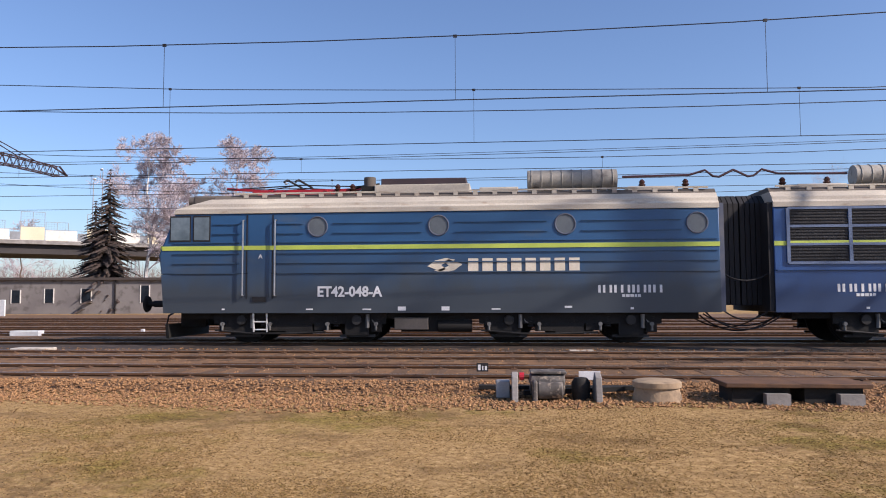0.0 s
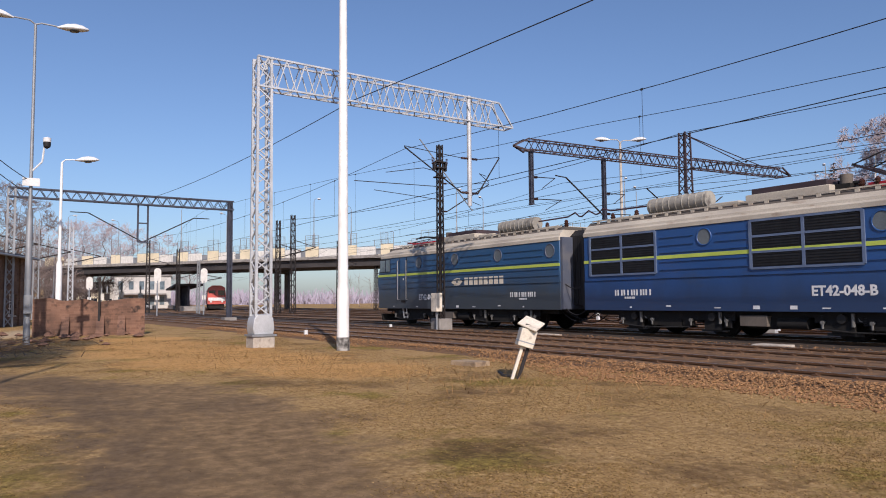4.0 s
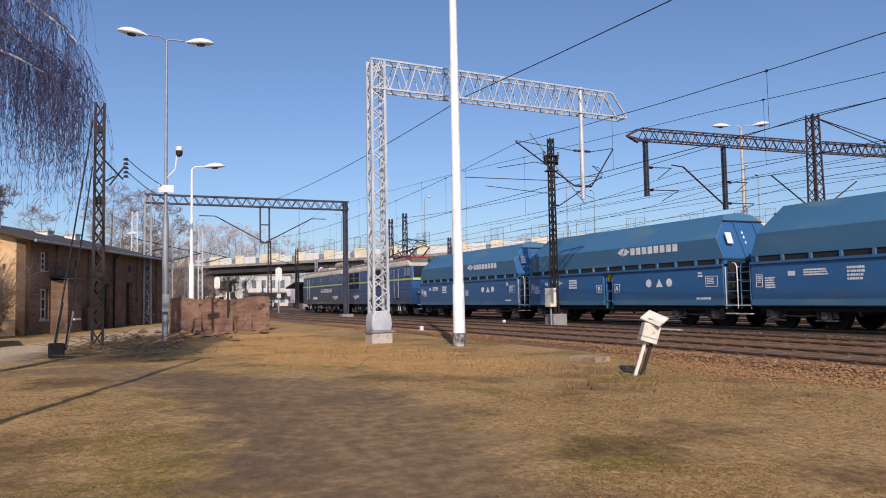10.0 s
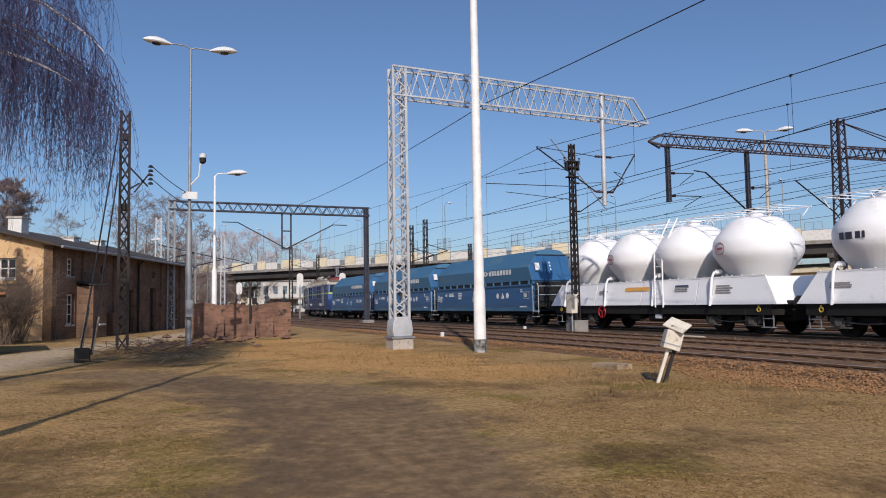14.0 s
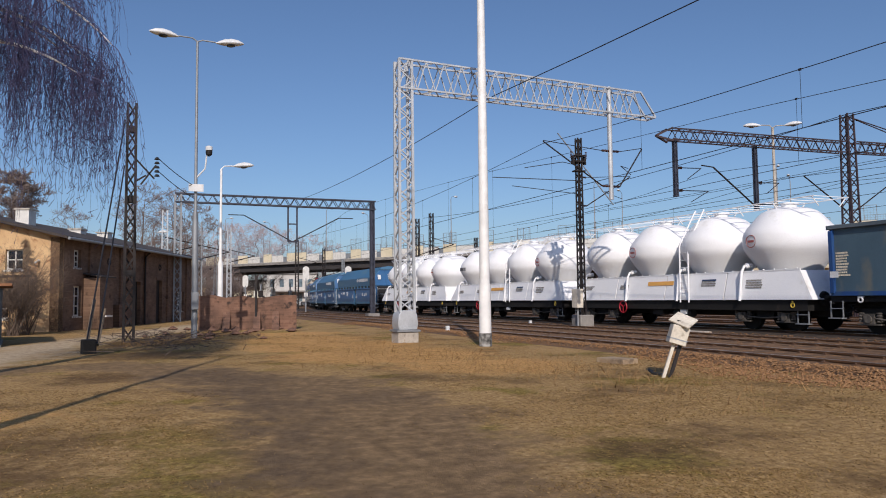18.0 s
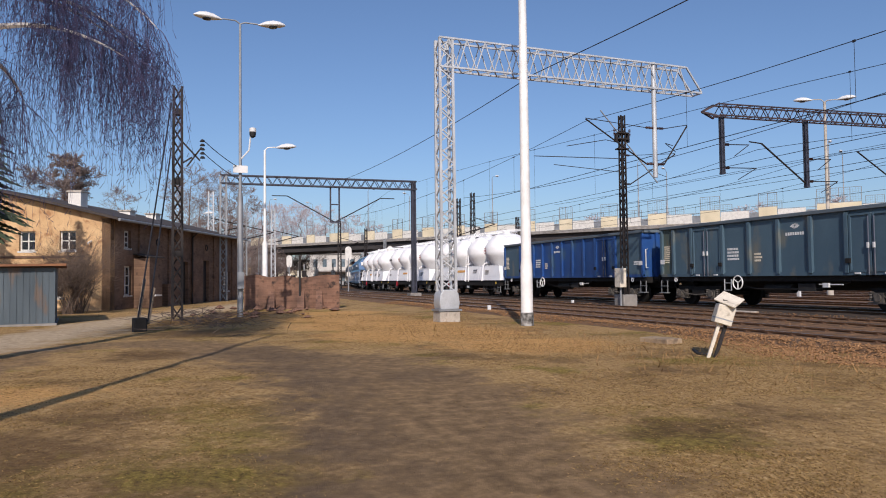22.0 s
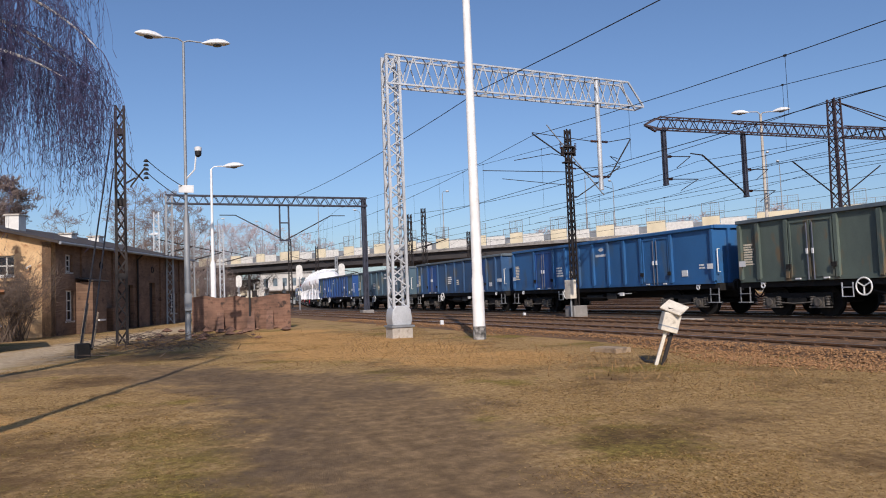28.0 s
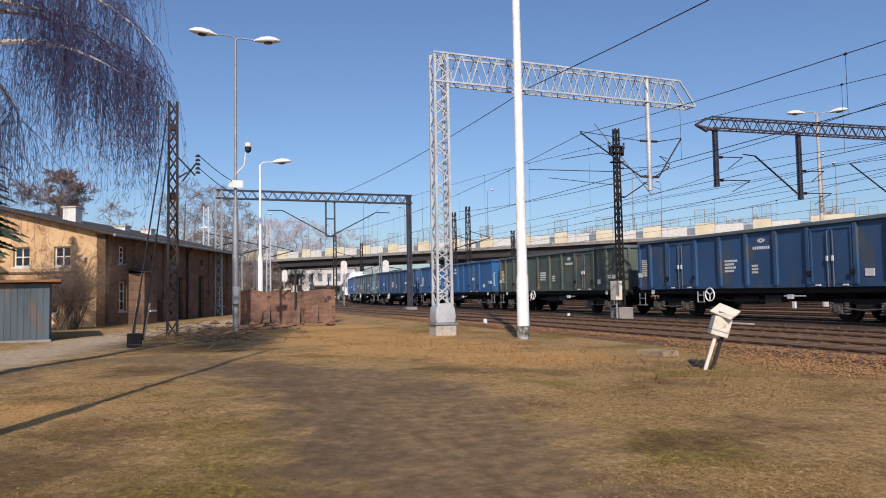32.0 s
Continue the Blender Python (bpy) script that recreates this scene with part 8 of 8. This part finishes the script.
def spruce(x, y, h, label, mat, seed, w=0.2, base=0.06):
    rnd = random.Random(seed)
    ob = thing("tree", label, "tree", pose(x, y, 0))
    part("trunk", Shape().turned([(h * 0.018, -0.1), (h * 0.004, h * 0.97), (0.005, h * 0.98)], seg=8), M["bark"], ob)
    cr = Shape()
    z = h * base
    while z < h * 0.98:
        rad = h * w * (1 - z / h) ** 0.85 + 0.1
        for _ in range(9):
            a = rnd.uniform(0, 6.283)
            r = rad * rnd.uniform(0.65, 1.12)
            tip = Vector((math.cos(a) * r, math.sin(a) * r, z - r * rnd.uniform(0.15, 0.4)))
            root = Vector((0, 0, z + r * 0.12))
            side = Vector((-math.sin(a), math.cos(a), 0))
            for k in range(5):
                f0 = 0.2 + k * 0.16
                c = root.lerp(tip, f0)
                ww = r * 0.26 * (1.1 - f0)
                q = c + (tip - root) * 0.22
                cr.add([c - side * ww + Vector((0, 0, -ww * 0.3)), c + Vector((0, 0, 0.08)), c + side * ww + Vector((0, 0, -ww * 0.3)), q], [(0, 3, 1), (1, 3, 2)])
        z += h * 0.018 + 0.06
    part("crown", cr, M[mat], ob, "tiers of needle boughs")
    return ob


bare_tree(-33.5, 68.0, 16.2, "tall leafless birch with a white trunk and pinkish twigs", "birch_bark", "twig_pink", 3, 0.26, 3, 3, 0.2, "birches beyond the tracks", (0, 0), 0.017)
bare_tree(-31.0, 69.0, 14.5, "leafless birch with a white trunk and pinkish twigs", "birch_bark", "twig_pink", 8, 0.24, 3, 3, 0.22, "birches beyond the tracks", (0, 0), 0.017)
bare_tree(-25.8, 71.5, 16.4, "tall leafless birch with a white trunk and pinkish twigs", "birch_bark", "twig_pink", 5, 0.24, 3, 3, 0.22, "birches beyond the tracks", (0, 0), 0.017)
spruce(-36.2, 66.0, 13.6, "dull brown-green spruce beside the birches", "needle_brown", 4, 0.27)
spruce(-39.0, 68.5, 11.0, "dull brown-green spruce beside the birches", "needle_brown", 6, 0.27)
bare_tree(32, 75, 13, "leafless tree far behind the train", "bark", "twig_pink", 12, 0.3, 3, 3, 0.3)
for i, (x, y, h) in enumerate(((-100, 1.2, 15.3), (-104, 0.0, 14.5), (-100, 4.7, 15.0), (-106, 6.4, 14.0), (-100, -6.6, 12.5), (-112, 9.0, 14), (-126, 3.0, 16), (-128, 8.0, 14), (-140, 14.0, 15))):
    bare_tree(x, y, h, "leafless grey tree beyond the brick building", "bark", "twig_brown", 40 + i, 0.26, 3, 2, 0.25, "trees beyond the brick building", (0, 0), 0.015)
for i, (x, y, h) in enumerate(((-188, 22, 19), (-186, 28, 19), (-184, 34, 18), (-190, 17, 18), (-182, 40, 16), (-180, 46, 14), (-196, 25, 20), (-194, 31, 19), (-100, 92, 12), (-92, 100, 13), (-84, 108, 12), (-76, 112, 13), (-116, 84, 12), (-108, 96, 13), (-124, 74, 12))):
    bare_tree(x, y, h, "leafless tree behind the road bridge", "bark", "twig_pink", 60 + i, 0.3, 3, 2, 0.22, "trees behind the road bridge", (0, 0), 0.024)
spruce(-31.2, -6.7, 8.6, "dark brown-green pine beside the gable", "needle", 9, 0.26, 0.36)
spruce(-35.0, -9.0, 6.2, "dark green young pine beside the gable", "needle", 10, 0.3)
bare_tree(-60, -8.0, 9.8, "olive-brown bushy tree behind the gable", "bark", "twig_brown", 21, 0.34, 3, 3, 0.2, "", (0, 0), 0.016)

# tall tree beside the line, known by its shadow over the locomotive
bare_tree(28.6, 9.3, 30.0, "tall leafless tree beside the line", "bark", "twig_brown", 71, 0.2, 2, 2, 0.4, "", (0, 0), 0.02, 0.026)
# bushes under the bridge
for i, (x, y, h) in enumerate(((-128.0, 11.0, 5.4), (-126.0, 14.5, 4.6), (-136.0, 13.0, 5.8), (-140.0, 18.0, 5.6), (-144.0, 22.0, 5.2), (-134.0, 9.0, 5.6), (-92.0, 60.2, 5.6), (-88.5, 62.5, 4.8), (-95.5, 58.4, 4.6), (-84.5, 66.0, 5.0), (-78.0, 71.0, 4.6), (-72.0, 75.0, 4.4))):
    rs = random.Random(130 + i)
    sb = thing("shrub", "dense brown leafless bush beneath the road bridge", "shrub", pose(x, y, 0), "bushes under the bridge")
    cr = Shape()
    for k in range(17):
        a = rs.uniform(0, 6.283)
        o = rs.uniform(0.2, 0.9)
        grow(cr, Vector((rs.gauss(0, 0.7), rs.gauss(0, 0.7), 0)), Vector((math.cos(a) * o, math.sin(a) * o, 1)).normalized(), h * rs.uniform(0.6, 0.95), 0.04, 2, rs, 0.0, 3, 0.35, 0.016)
    part("crown", cr, M["twig_brown"], sb, "dense brown twigs")

# gable shrub
for i, (x, y, h) in enumerate(((-33.4, -4.3, 2.3), (-33.0, -5.2, 1.8), (-34.4, -4.0, 2.6))):
    rs = random.Random(90 + i)
    sb = thing("shrub", "leafless many-stemmed shrub beside the gable", "shrub", pose(x, y, 0), "shrubs by the gable")
    cr = Shape()
    for k in range(34):
        a = rs.uniform(0, 6.283)
        grow(cr, Vector((rs.gauss(0, 0.15), rs.gauss(0, 0.15), 0)), Vector((math.cos(a) * 0.45, math.sin(a) * 0.45, 1)).normalized(), h * rs.uniform(0.6, 0.95), 0.016, 2, rs, 0.0, 3)
    part("crown", cr, M["bark"], sb, "fan of bare stems")

# weeping birch beside the dirt track
rw_ = random.Random(17)
wb = thing("weeping_birch", "leafless weeping birch with curtains of hanging dark twigs", "tree", pose(-13.9, -3.25, 0))
p = Vector((0, 0, -0.1))
stem = [p]
for i in range(14):
    q = Vector((0.012 * i + rw_.gauss(0, 0.02), 0.01 * i + rw_.gauss(0, 0.02), 0.85 * (i + 1)))
    stem.append(q)
    p = q
part("trunk", tapered(stem, [0.2 * (1 - 0.06 * i) for i in range(15)], 12), M["birch_bark"], wb, "white trunk with black scars")
curtain = Shape()


def hanging(p, length, rnd):
    n = max(3, int(length / 0.22))
    q = p.copy()
    d = Vector((rnd.gauss(0, 0.18), rnd.gauss(0, 0.18), -0.4)).normalized()
    for i in range(n):
        e = q + d * (length / n)
        thin(curtain, q, e, 0.0038 * (1 - 0.6 * i / n), 0.0038 * (1 - 0.6 * (i + 1) / n))
        if rnd.random() < 0.8:
            f = e + Vector((rnd.gauss(0, 0.05), rnd.gauss(0, 0.05), -rnd.uniform(0.04, 0.14)))
            thin(curtain, e, f, 0.003, 0.0055)
        q = e
        d = (d * 0.75 + Vector((rnd.gauss(0, 0.1), rnd.gauss(0, 0.1), -0.45))).normalized()


BOUGHS = [(5.4, 80, 2.5, 0.30), (6.7, 84, 3.1, 0.12), (6.6, 62, 2.3, 0.3), (6.2, 104, 2.7, 0.2), (7.6, 100, 2.3, 0.4), (8.4, 40, 2.4, 0.45), (6.0, 130, 2.7, 0.4), (9.2, 75, 2.0, 0.5), (7.0, 10, 2.6, 0.4), (9.8, 110, 2.2, 0.55), (5.0, 170, 2.4, 0.35), (8.0, -60, 3.0, 0.4), (10.4, 50, 1.9, 0.6), (8.8, 200, 2.9, 0.45)]
for z, az, ln, up in BOUGHS:
    a = radians(az)
    p = Vector((0.012 * z, 0.01 * z, z))
    d = Vector((math.cos(a), math.sin(a), up)).normalized()
    n, bough = 12, [p]
    for i in range(n):
        q = p + d * (ln / n)
        bough.append(q)
        if i > 1:
            for _ in range(2):
                side = Vector((rw_.gauss(0, 1), rw_.gauss(0, 1), rw_.gauss(0.1, 0.4))).normalized()
                c, e = q.copy(), (d * 0.6 + side * 0.7).normalized()
                for j in range(5):
                    g = c + e * rw_.uniform(0.14, 0.24)
                    thin(curtain, c, g, 0.008 * (1 - 0.12 * j), 0.008 * (1 - 0.12 * (j + 1)))
                    c = g
                    e = (e + Vector((0, 0, -0.22))).normalized()
                    for _h in range(2):
                        hanging(c, rw_.uniform(0.7, 2.3), rw_)
        p = q
        d = (d + Vector((rw_.gauss(0, 0.03), rw_.gauss(0, 0.03), -0.085))).normalized()
    part("limb", tapered(bough, [0.062 * (1 - 0.85 * i / n) for i in range(n + 1)], 6), M["birch_bark"], wb, "pale arching limb")
part("twig_curtain", curtain, M["twig_dark"], wb, "hanging curtain of fine dark twigs")

# far thickets: a belt of thin stems and twigs
th = Shape()
rt = random.Random(31)
for i in range(1500):
    s = rt.uniform(0, 1)
    x = -150 + 130 * s + rt.gauss(0, 4)
    y = 100 + 60 * s + rt.gauss(0, 7) - (25 if s < 0.35 else 0) * (0.35 - s)
    h = rt.uniform(3.5, 7.5)
    p = Vector((x, y, 0))
    q = p + Vector((rt.gauss(0, 0.5), rt.gauss(0, 0.5), h))
    thin(th, p, q, 0.07, 0.02)
    for k in range(14):
        c = p.lerp(q, rt.uniform(0.1, 0.95))
        e = c + Vector((rt.gauss(0, 0.9), rt.gauss(0, 0.9), rt.uniform(0.4, 1.8)))
        thin(th, c, e, 0.035, 0.012)
for i in range(700):
    s = rt.uniform(0, 1)
    x, y = -240 + 190 * s, -30 + 20 * math.sin(s * 5) + rt.gauss(0, 8) - 8 * s
    if x > -58:
        continue
    h = rt.uniform(4, 9)
    p = Vector((x, y, 0))
    q = p + Vector((rt.gauss(0, 0.5), rt.gauss(0, 0.5), h))
    thin(th, p, q, 0.08, 0.02)
    for k in range(9):
        c = p.lerp(q, rt.uniform(0.2, 0.95))
        thin(th, c, c + Vector((rt.gauss(0, 0.9), rt.gauss(0, 0.9), rt.uniform(0.4, 1.8))), 0.035, 0.012)
tagged(part("thicket", th, M["twig_brown"], None), "brown leafless thicket along the far edge", "thicket", "", "stuff")

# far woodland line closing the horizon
# distance haze is put into this pale grey-violet twig colour
M["haze_twig"] = material("far woodland tinted grey-violet with haze", srgb(172, 164, 178), srgb(150, 142, 158), 0.02, 0.95, 0, 0.0, 0.5)
fw_ = Shape()
for i in range(640):
    a = radians(-40 + 260 * i / 640) + rt.gauss(0, 0.004)
    R = 420 + rt.uniform(-60, 120)
    x, y = -math.sin(a) * R, math.cos(a) * R
    h = rt.uniform(5, 10)
    w = rt.uniform(4, 9)
    for k in range(70):
        c = Vector((x + rt.gauss(0, w * 0.6), y + rt.gauss(0, w * 0.6), -0.2))
        t = c + Vector((rt.gauss(0, 2.4), rt.gauss(0, 2.4), h * rt.uniform(0.3, 1.0)))
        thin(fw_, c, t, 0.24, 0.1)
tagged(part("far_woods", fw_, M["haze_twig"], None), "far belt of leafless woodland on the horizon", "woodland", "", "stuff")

# ---- ground cover ----
rg_ = random.Random(77)
def island_tints(name, stops):
    """Matte litter whose loose bits differ in tint one by one."""
    m = bpy.data.materials.new(name)
    m.use_nodes = True
    n, l = m.node_tree.nodes, m.node_tree.links
    geo = n.new("ShaderNodeNewGeometry")
    rp = n.new("ShaderNodeValToRGB")
    while len(rp.color_ramp.elements) < len(stops):
        rp.color_ramp.elements.new(0.5)
    for e, (p, c) in zip(rp.color_ramp.elements, stops):
        e.position, e.color = p, (*c, 1)
    l.new(geo.outputs["Random Per Island"], rp.inputs[0])
    l.new(rp.outputs[0], n["Principled BSDF"].inputs["Base Color"])
    n["Principled BSDF"].inputs["Roughness"].default_value = 0.95
    n["Principled BSDF"].inputs["Specular IOR Level"].default_value = 0.15
    return m


M["straw_blade"] = island_tints("dry straw and leaf bits", [(0.0, srgb(64, 47, 28)), (0.28, srgb(112, 86, 52)), (0.5, srgb(158, 128, 83)), (0.66, srgb(132, 112, 64)), (0.84, srgb(162, 131, 84)), (1.0, srgb(182, 150, 102))])
grass = Shape()
n_blade = 0
while n_blade < 240000:
    r = 4.0 + 24 * rg_.random() ** 1.7
    a = radians(rg_.uniform(-30, 108))
    x, y = -math.sin(a) * r, math.cos(a) * r
    if y > 9.7 + 0.5 * math.sin(x * 0.9):
        continue
    bare = max(dirt_at(x, y), dirt_at(x, y, ROAD)) + noise.noise((x, y, 0.5)) * 0.8
    if rg_.random() < smooth(-0.6, 0.15, bare) * 0.98 or rg_.random() < 0.85 * smooth(-0.2, 0.5, max(q_ - math.hypot(x - p_, y - o_) for p_, o_, q_ in SPOTS["litter"])):
        continue
    if noise.noise((x * 0.7, y * 0.7, 4.5)) < -0.05 and rg_.random() < 0.65:
        continue
    n_blade += 1
    z = ground_z(x, y)
    lush = noise.noise((x * 0.5, y * 0.5, 9)) > 0.15
    h = rg_.uniform(0.003, 0.014) * (1.5 if lush else 1.0)
    b = rg_.uniform(0, 6.283)
    w = rg_.uniform(0.0009, 0.0032) * (0.5 + r / 10)
    q = rg_.uniform(0.01, 0.034) * (0.6 + r / 24)
    lx, ly = q * math.cos(b + 1.57), q * math.sin(b + 1.57)
    k = len(grass.v)
    cx, cy = math.cos(b) * w, math.sin(b) * w
    grass.v += [(x - cx, y - cy, z + 0.002), (x + cx, y + cy, z + 0.006), (x + lx, y + ly, z + h)]
    grass.f.append((k, k + 1, k + 2))
tagged(link("dry_grass", grass.mesh("dry_grass", M["straw_blade"], False)), "short dry straw-coloured winter grass", "grass", "", "stuff")

M["stones"] = material("orange-brown ballast stones", srgb(158, 116, 76), srgb(102, 74, 50), 22, 0.92, 0, 0.3, 40, world_space=True, wear=srgb(196, 156, 110), wear_at=0.62)
st = Shape()


def stone(x, y, z, s, rnd):
    k = len(st.v)
    a, b, c = s * rnd.uniform(0.7, 1.3), s * rnd.uniform(0.6, 1.1), s * rnd.uniform(0.5, 0.9)
    t = rnd.uniform(0, 3.14)
    ct, sn = math.cos(t), math.sin(t)
    for u, v, w in ((1, 0, 0.1), (0.2, 1, -0.1), (-1, 0.1, 0), (-0.1, -1, 0.2), (0.25, 0.1, 1), (0, 0, -0.7)):
        u, v, w = u * a * rnd.uniform(0.8, 1.2), v * b * rnd.uniform(0.8, 1.2), w * c
        st.v.append((x + u * ct - v * sn, y + u * sn + v * ct, z + w))
    for i in range(4):
        st.f.append((k + i, k + (i + 1) % 4, k + 4))
        st.f.append((k + (i + 1) % 4, k + i, k + 5))


for i in range(46000):
    x = 12 - 50 * rg_.random() ** 1.35
    edge = 8.75 + 0.35 * math.sin(x * 0.7) + 0.5 * noise.noise((x * 0.4, 0, 2)) + smooth(-8, -14, x) * 1.3
    y = rg_.uniform(edge, 10.95)
    if (y < edge + 0.35 and rg_.random() < 0.55) or rg_.random() < 0.75 * smooth(-6, -15, x):
        continue
    stone(x, y, 0.0 + 0.09 * smooth(9.8, 10.7, y) + rg_.uniform(0, 0.015), rg_.uniform(0.015, 0.036), rg_)
for i in range(9000):
    x = 12 - 50 * rg_.random() ** 1.3
    y = rg_.choice((rg_.uniform(11.6, 12.7), rg_.uniform(13.1, 14.5), rg_.uniform(15.0, 16.1), rg_.uniform(16.5, 17.9)))
    stone(x, y, 0.09, rg_.uniform(0.015, 0.03), rg_)
tagged(link("ballast_stones", st.mesh("ballast_stones", M["stones"], False)), "loose orange-brown ballast stones beside the rails", "ballast", "", "stuff")

# leaf litter and tufts round the feet of the masts
lf = Shape()
for i in range(2600):
    c = rg_.choice(((-20.9, 7.4, 3.5), (-26.5, 1.0, 3.0), (-15, 6.5, 3.0), (-33, 2.0, 3.0), (-9.7, 7.6, 1.8)))
    x, y = c[0] + rg_.gauss(0, c[2]), c[1] + rg_.gauss(0, c[2] * 0.55)
    if y > 9.3 or max(dirt_at(x, y), dirt_at(x, y, ROAD)) > -0.6:
        continue
    z = ground_z(x, y)
    h, w, b = rg_.uniform(0.05, 0.16), rg_.uniform(0.004, 0.01), rg_.uniform(0, 6.283)
    k = len(lf.v)
    lf.v += [(x - math.cos(b) * w, y - math.sin(b) * w, z), (x + math.cos(b) * w, y + math.sin(b) * w, z), (x + rg_.gauss(0, 0.1), y + rg_.gauss(0, 0.1), z + h)]
    lf.f.append((k, k + 1, k + 2))
M["tuft"] = material("tawny long grass", srgb(160, 124, 80), srgb(122, 92, 58), 1, 0.9, 0, 0.0, 10, world_space=True)
tagged(link("long_grass", lf.mesh("long_grass", M["tuft"], False)), "tawny long grass tufts round the mast feet", "grass", "", "stuff")

# rubble and brushwood by the ruined wall
rb = Shape()
for i in range(200):
    x, y = rg_.gauss(-25.0, 3.2), rg_.gauss(0.8, 0.8)
    a = Vector((x, y, 0.05 + rg_.random() * 0.1))
    thin(rb, a, a + Vector((rg_.gauss(0, 0.45), rg_.gauss(0, 0.45), rg_.uniform(0.02, 0.25))), 0.01, 0.005)
tagged(part("brushwood", rb, M["bark"], None), "dry brushwood and stems near the ruined wall", "brushwood", "", "stuff")
for i in range(26):
    x, y, s = rg_.gauss(-31.0, 2.0), rg_.gauss(3.4, 1.4), rg_.uniform(0.1, 0.28)
    ob = part("rubble_stone", Shape().add([(rg_.uniform(0.7, 1.2) * u * s, rg_.uniform(0.7, 1.2) * v * s, rg_.uniform(0.5, 0.9) * w * s + 0.02) for u, v, w in ((1, 0, 0.2), (0, 1, 0.2), (-1, 0, 0.2), (0, -1, 0.2), (0, 0, 1), (0, 0, -0.3))], [(0, 1, 4), (1, 2, 4), (2, 3, 4), (3, 0, 4), (1, 0, 5), (2, 1, 5), (3, 2, 5), (0, 3, 5)]), M["brick_old"], None, m=pose(x, y, 0))
    tagged(ob, "broken brick rubble lying by the wall", "rubble", "rubble by the wall")

# sleepers and fastenings of the near tracks
M["sleeper"] = material("dusty brown timber sleeper", srgb(104, 78, 54), srgb(80, 61, 44), 3, 0.9, 0, 0.4, 20, (1, 6, 1))
sl_me = Shape().box(-0.13, 0.13, -1.28, 1.28, -0.16, -0.049).mesh("sleeper", M["sleeper"])
cl = Shape()
for k in (-1, 1):
    for d in (-0.14, 0.14):
        cl.at(0, k * 0.7525 + d, -0.045, 0.1, 0.1, 0.03)
        cl.tube((0, k * 0.7525 + d, -0.06), (0, k * 0.7525 + d, -0.012), 0.02, seg=6)
cl_me = cl.mesh("rail_clip", M["rust"])
track_obs = [o for o in scene.objects if o.name.startswith("track") and o.type == "EMPTY" and o.get("category") == "railway track"]
for tr, y in zip(track_obs[:2], TRACKS[:2]):
    for i in range(120):
        x = 14 - i * 0.62
        s = link("sleeper", sl_me, tr, m=pose(x, y, 0))
        link("rail_clips", cl_me, s)
# check rail with spacer blocks
ck = thing("check_rail", "rusty check rail with spacer blocks beside the near rail", "railway equipment", pose(0, 13.15, RAIL))
part("rail", Shape().prism(RAIL_PROFILE, -5.2, 0.6), M["rust"], ck)
for i in range(9):
    part("spacer_block", Shape().at(-4.9 + i * 0.65, 0.16, -0.06, 0.09, 0.24, 0.12), M["rust"], ck)


def motions():
    for ob, x, turned in VEHICLES:
        rows = []
        for i in range(65):
            t = i * 0.5
            px, py, h = on_track(x + travel(t))
            rows.append((t, pose(px, py, RAIL, 0, 0, -math.degrees(h))))
        walk(ob, rows)
    for ob, x, r in WHEELS:
        rows = []
        for i in range(0, 321):
            t = i * 0.1
            rows.append((t, pose(x, 0, r, 0, math.degrees(travel(t) / r) % 360.0, 0)))
        walk(ob, rows)


motions()
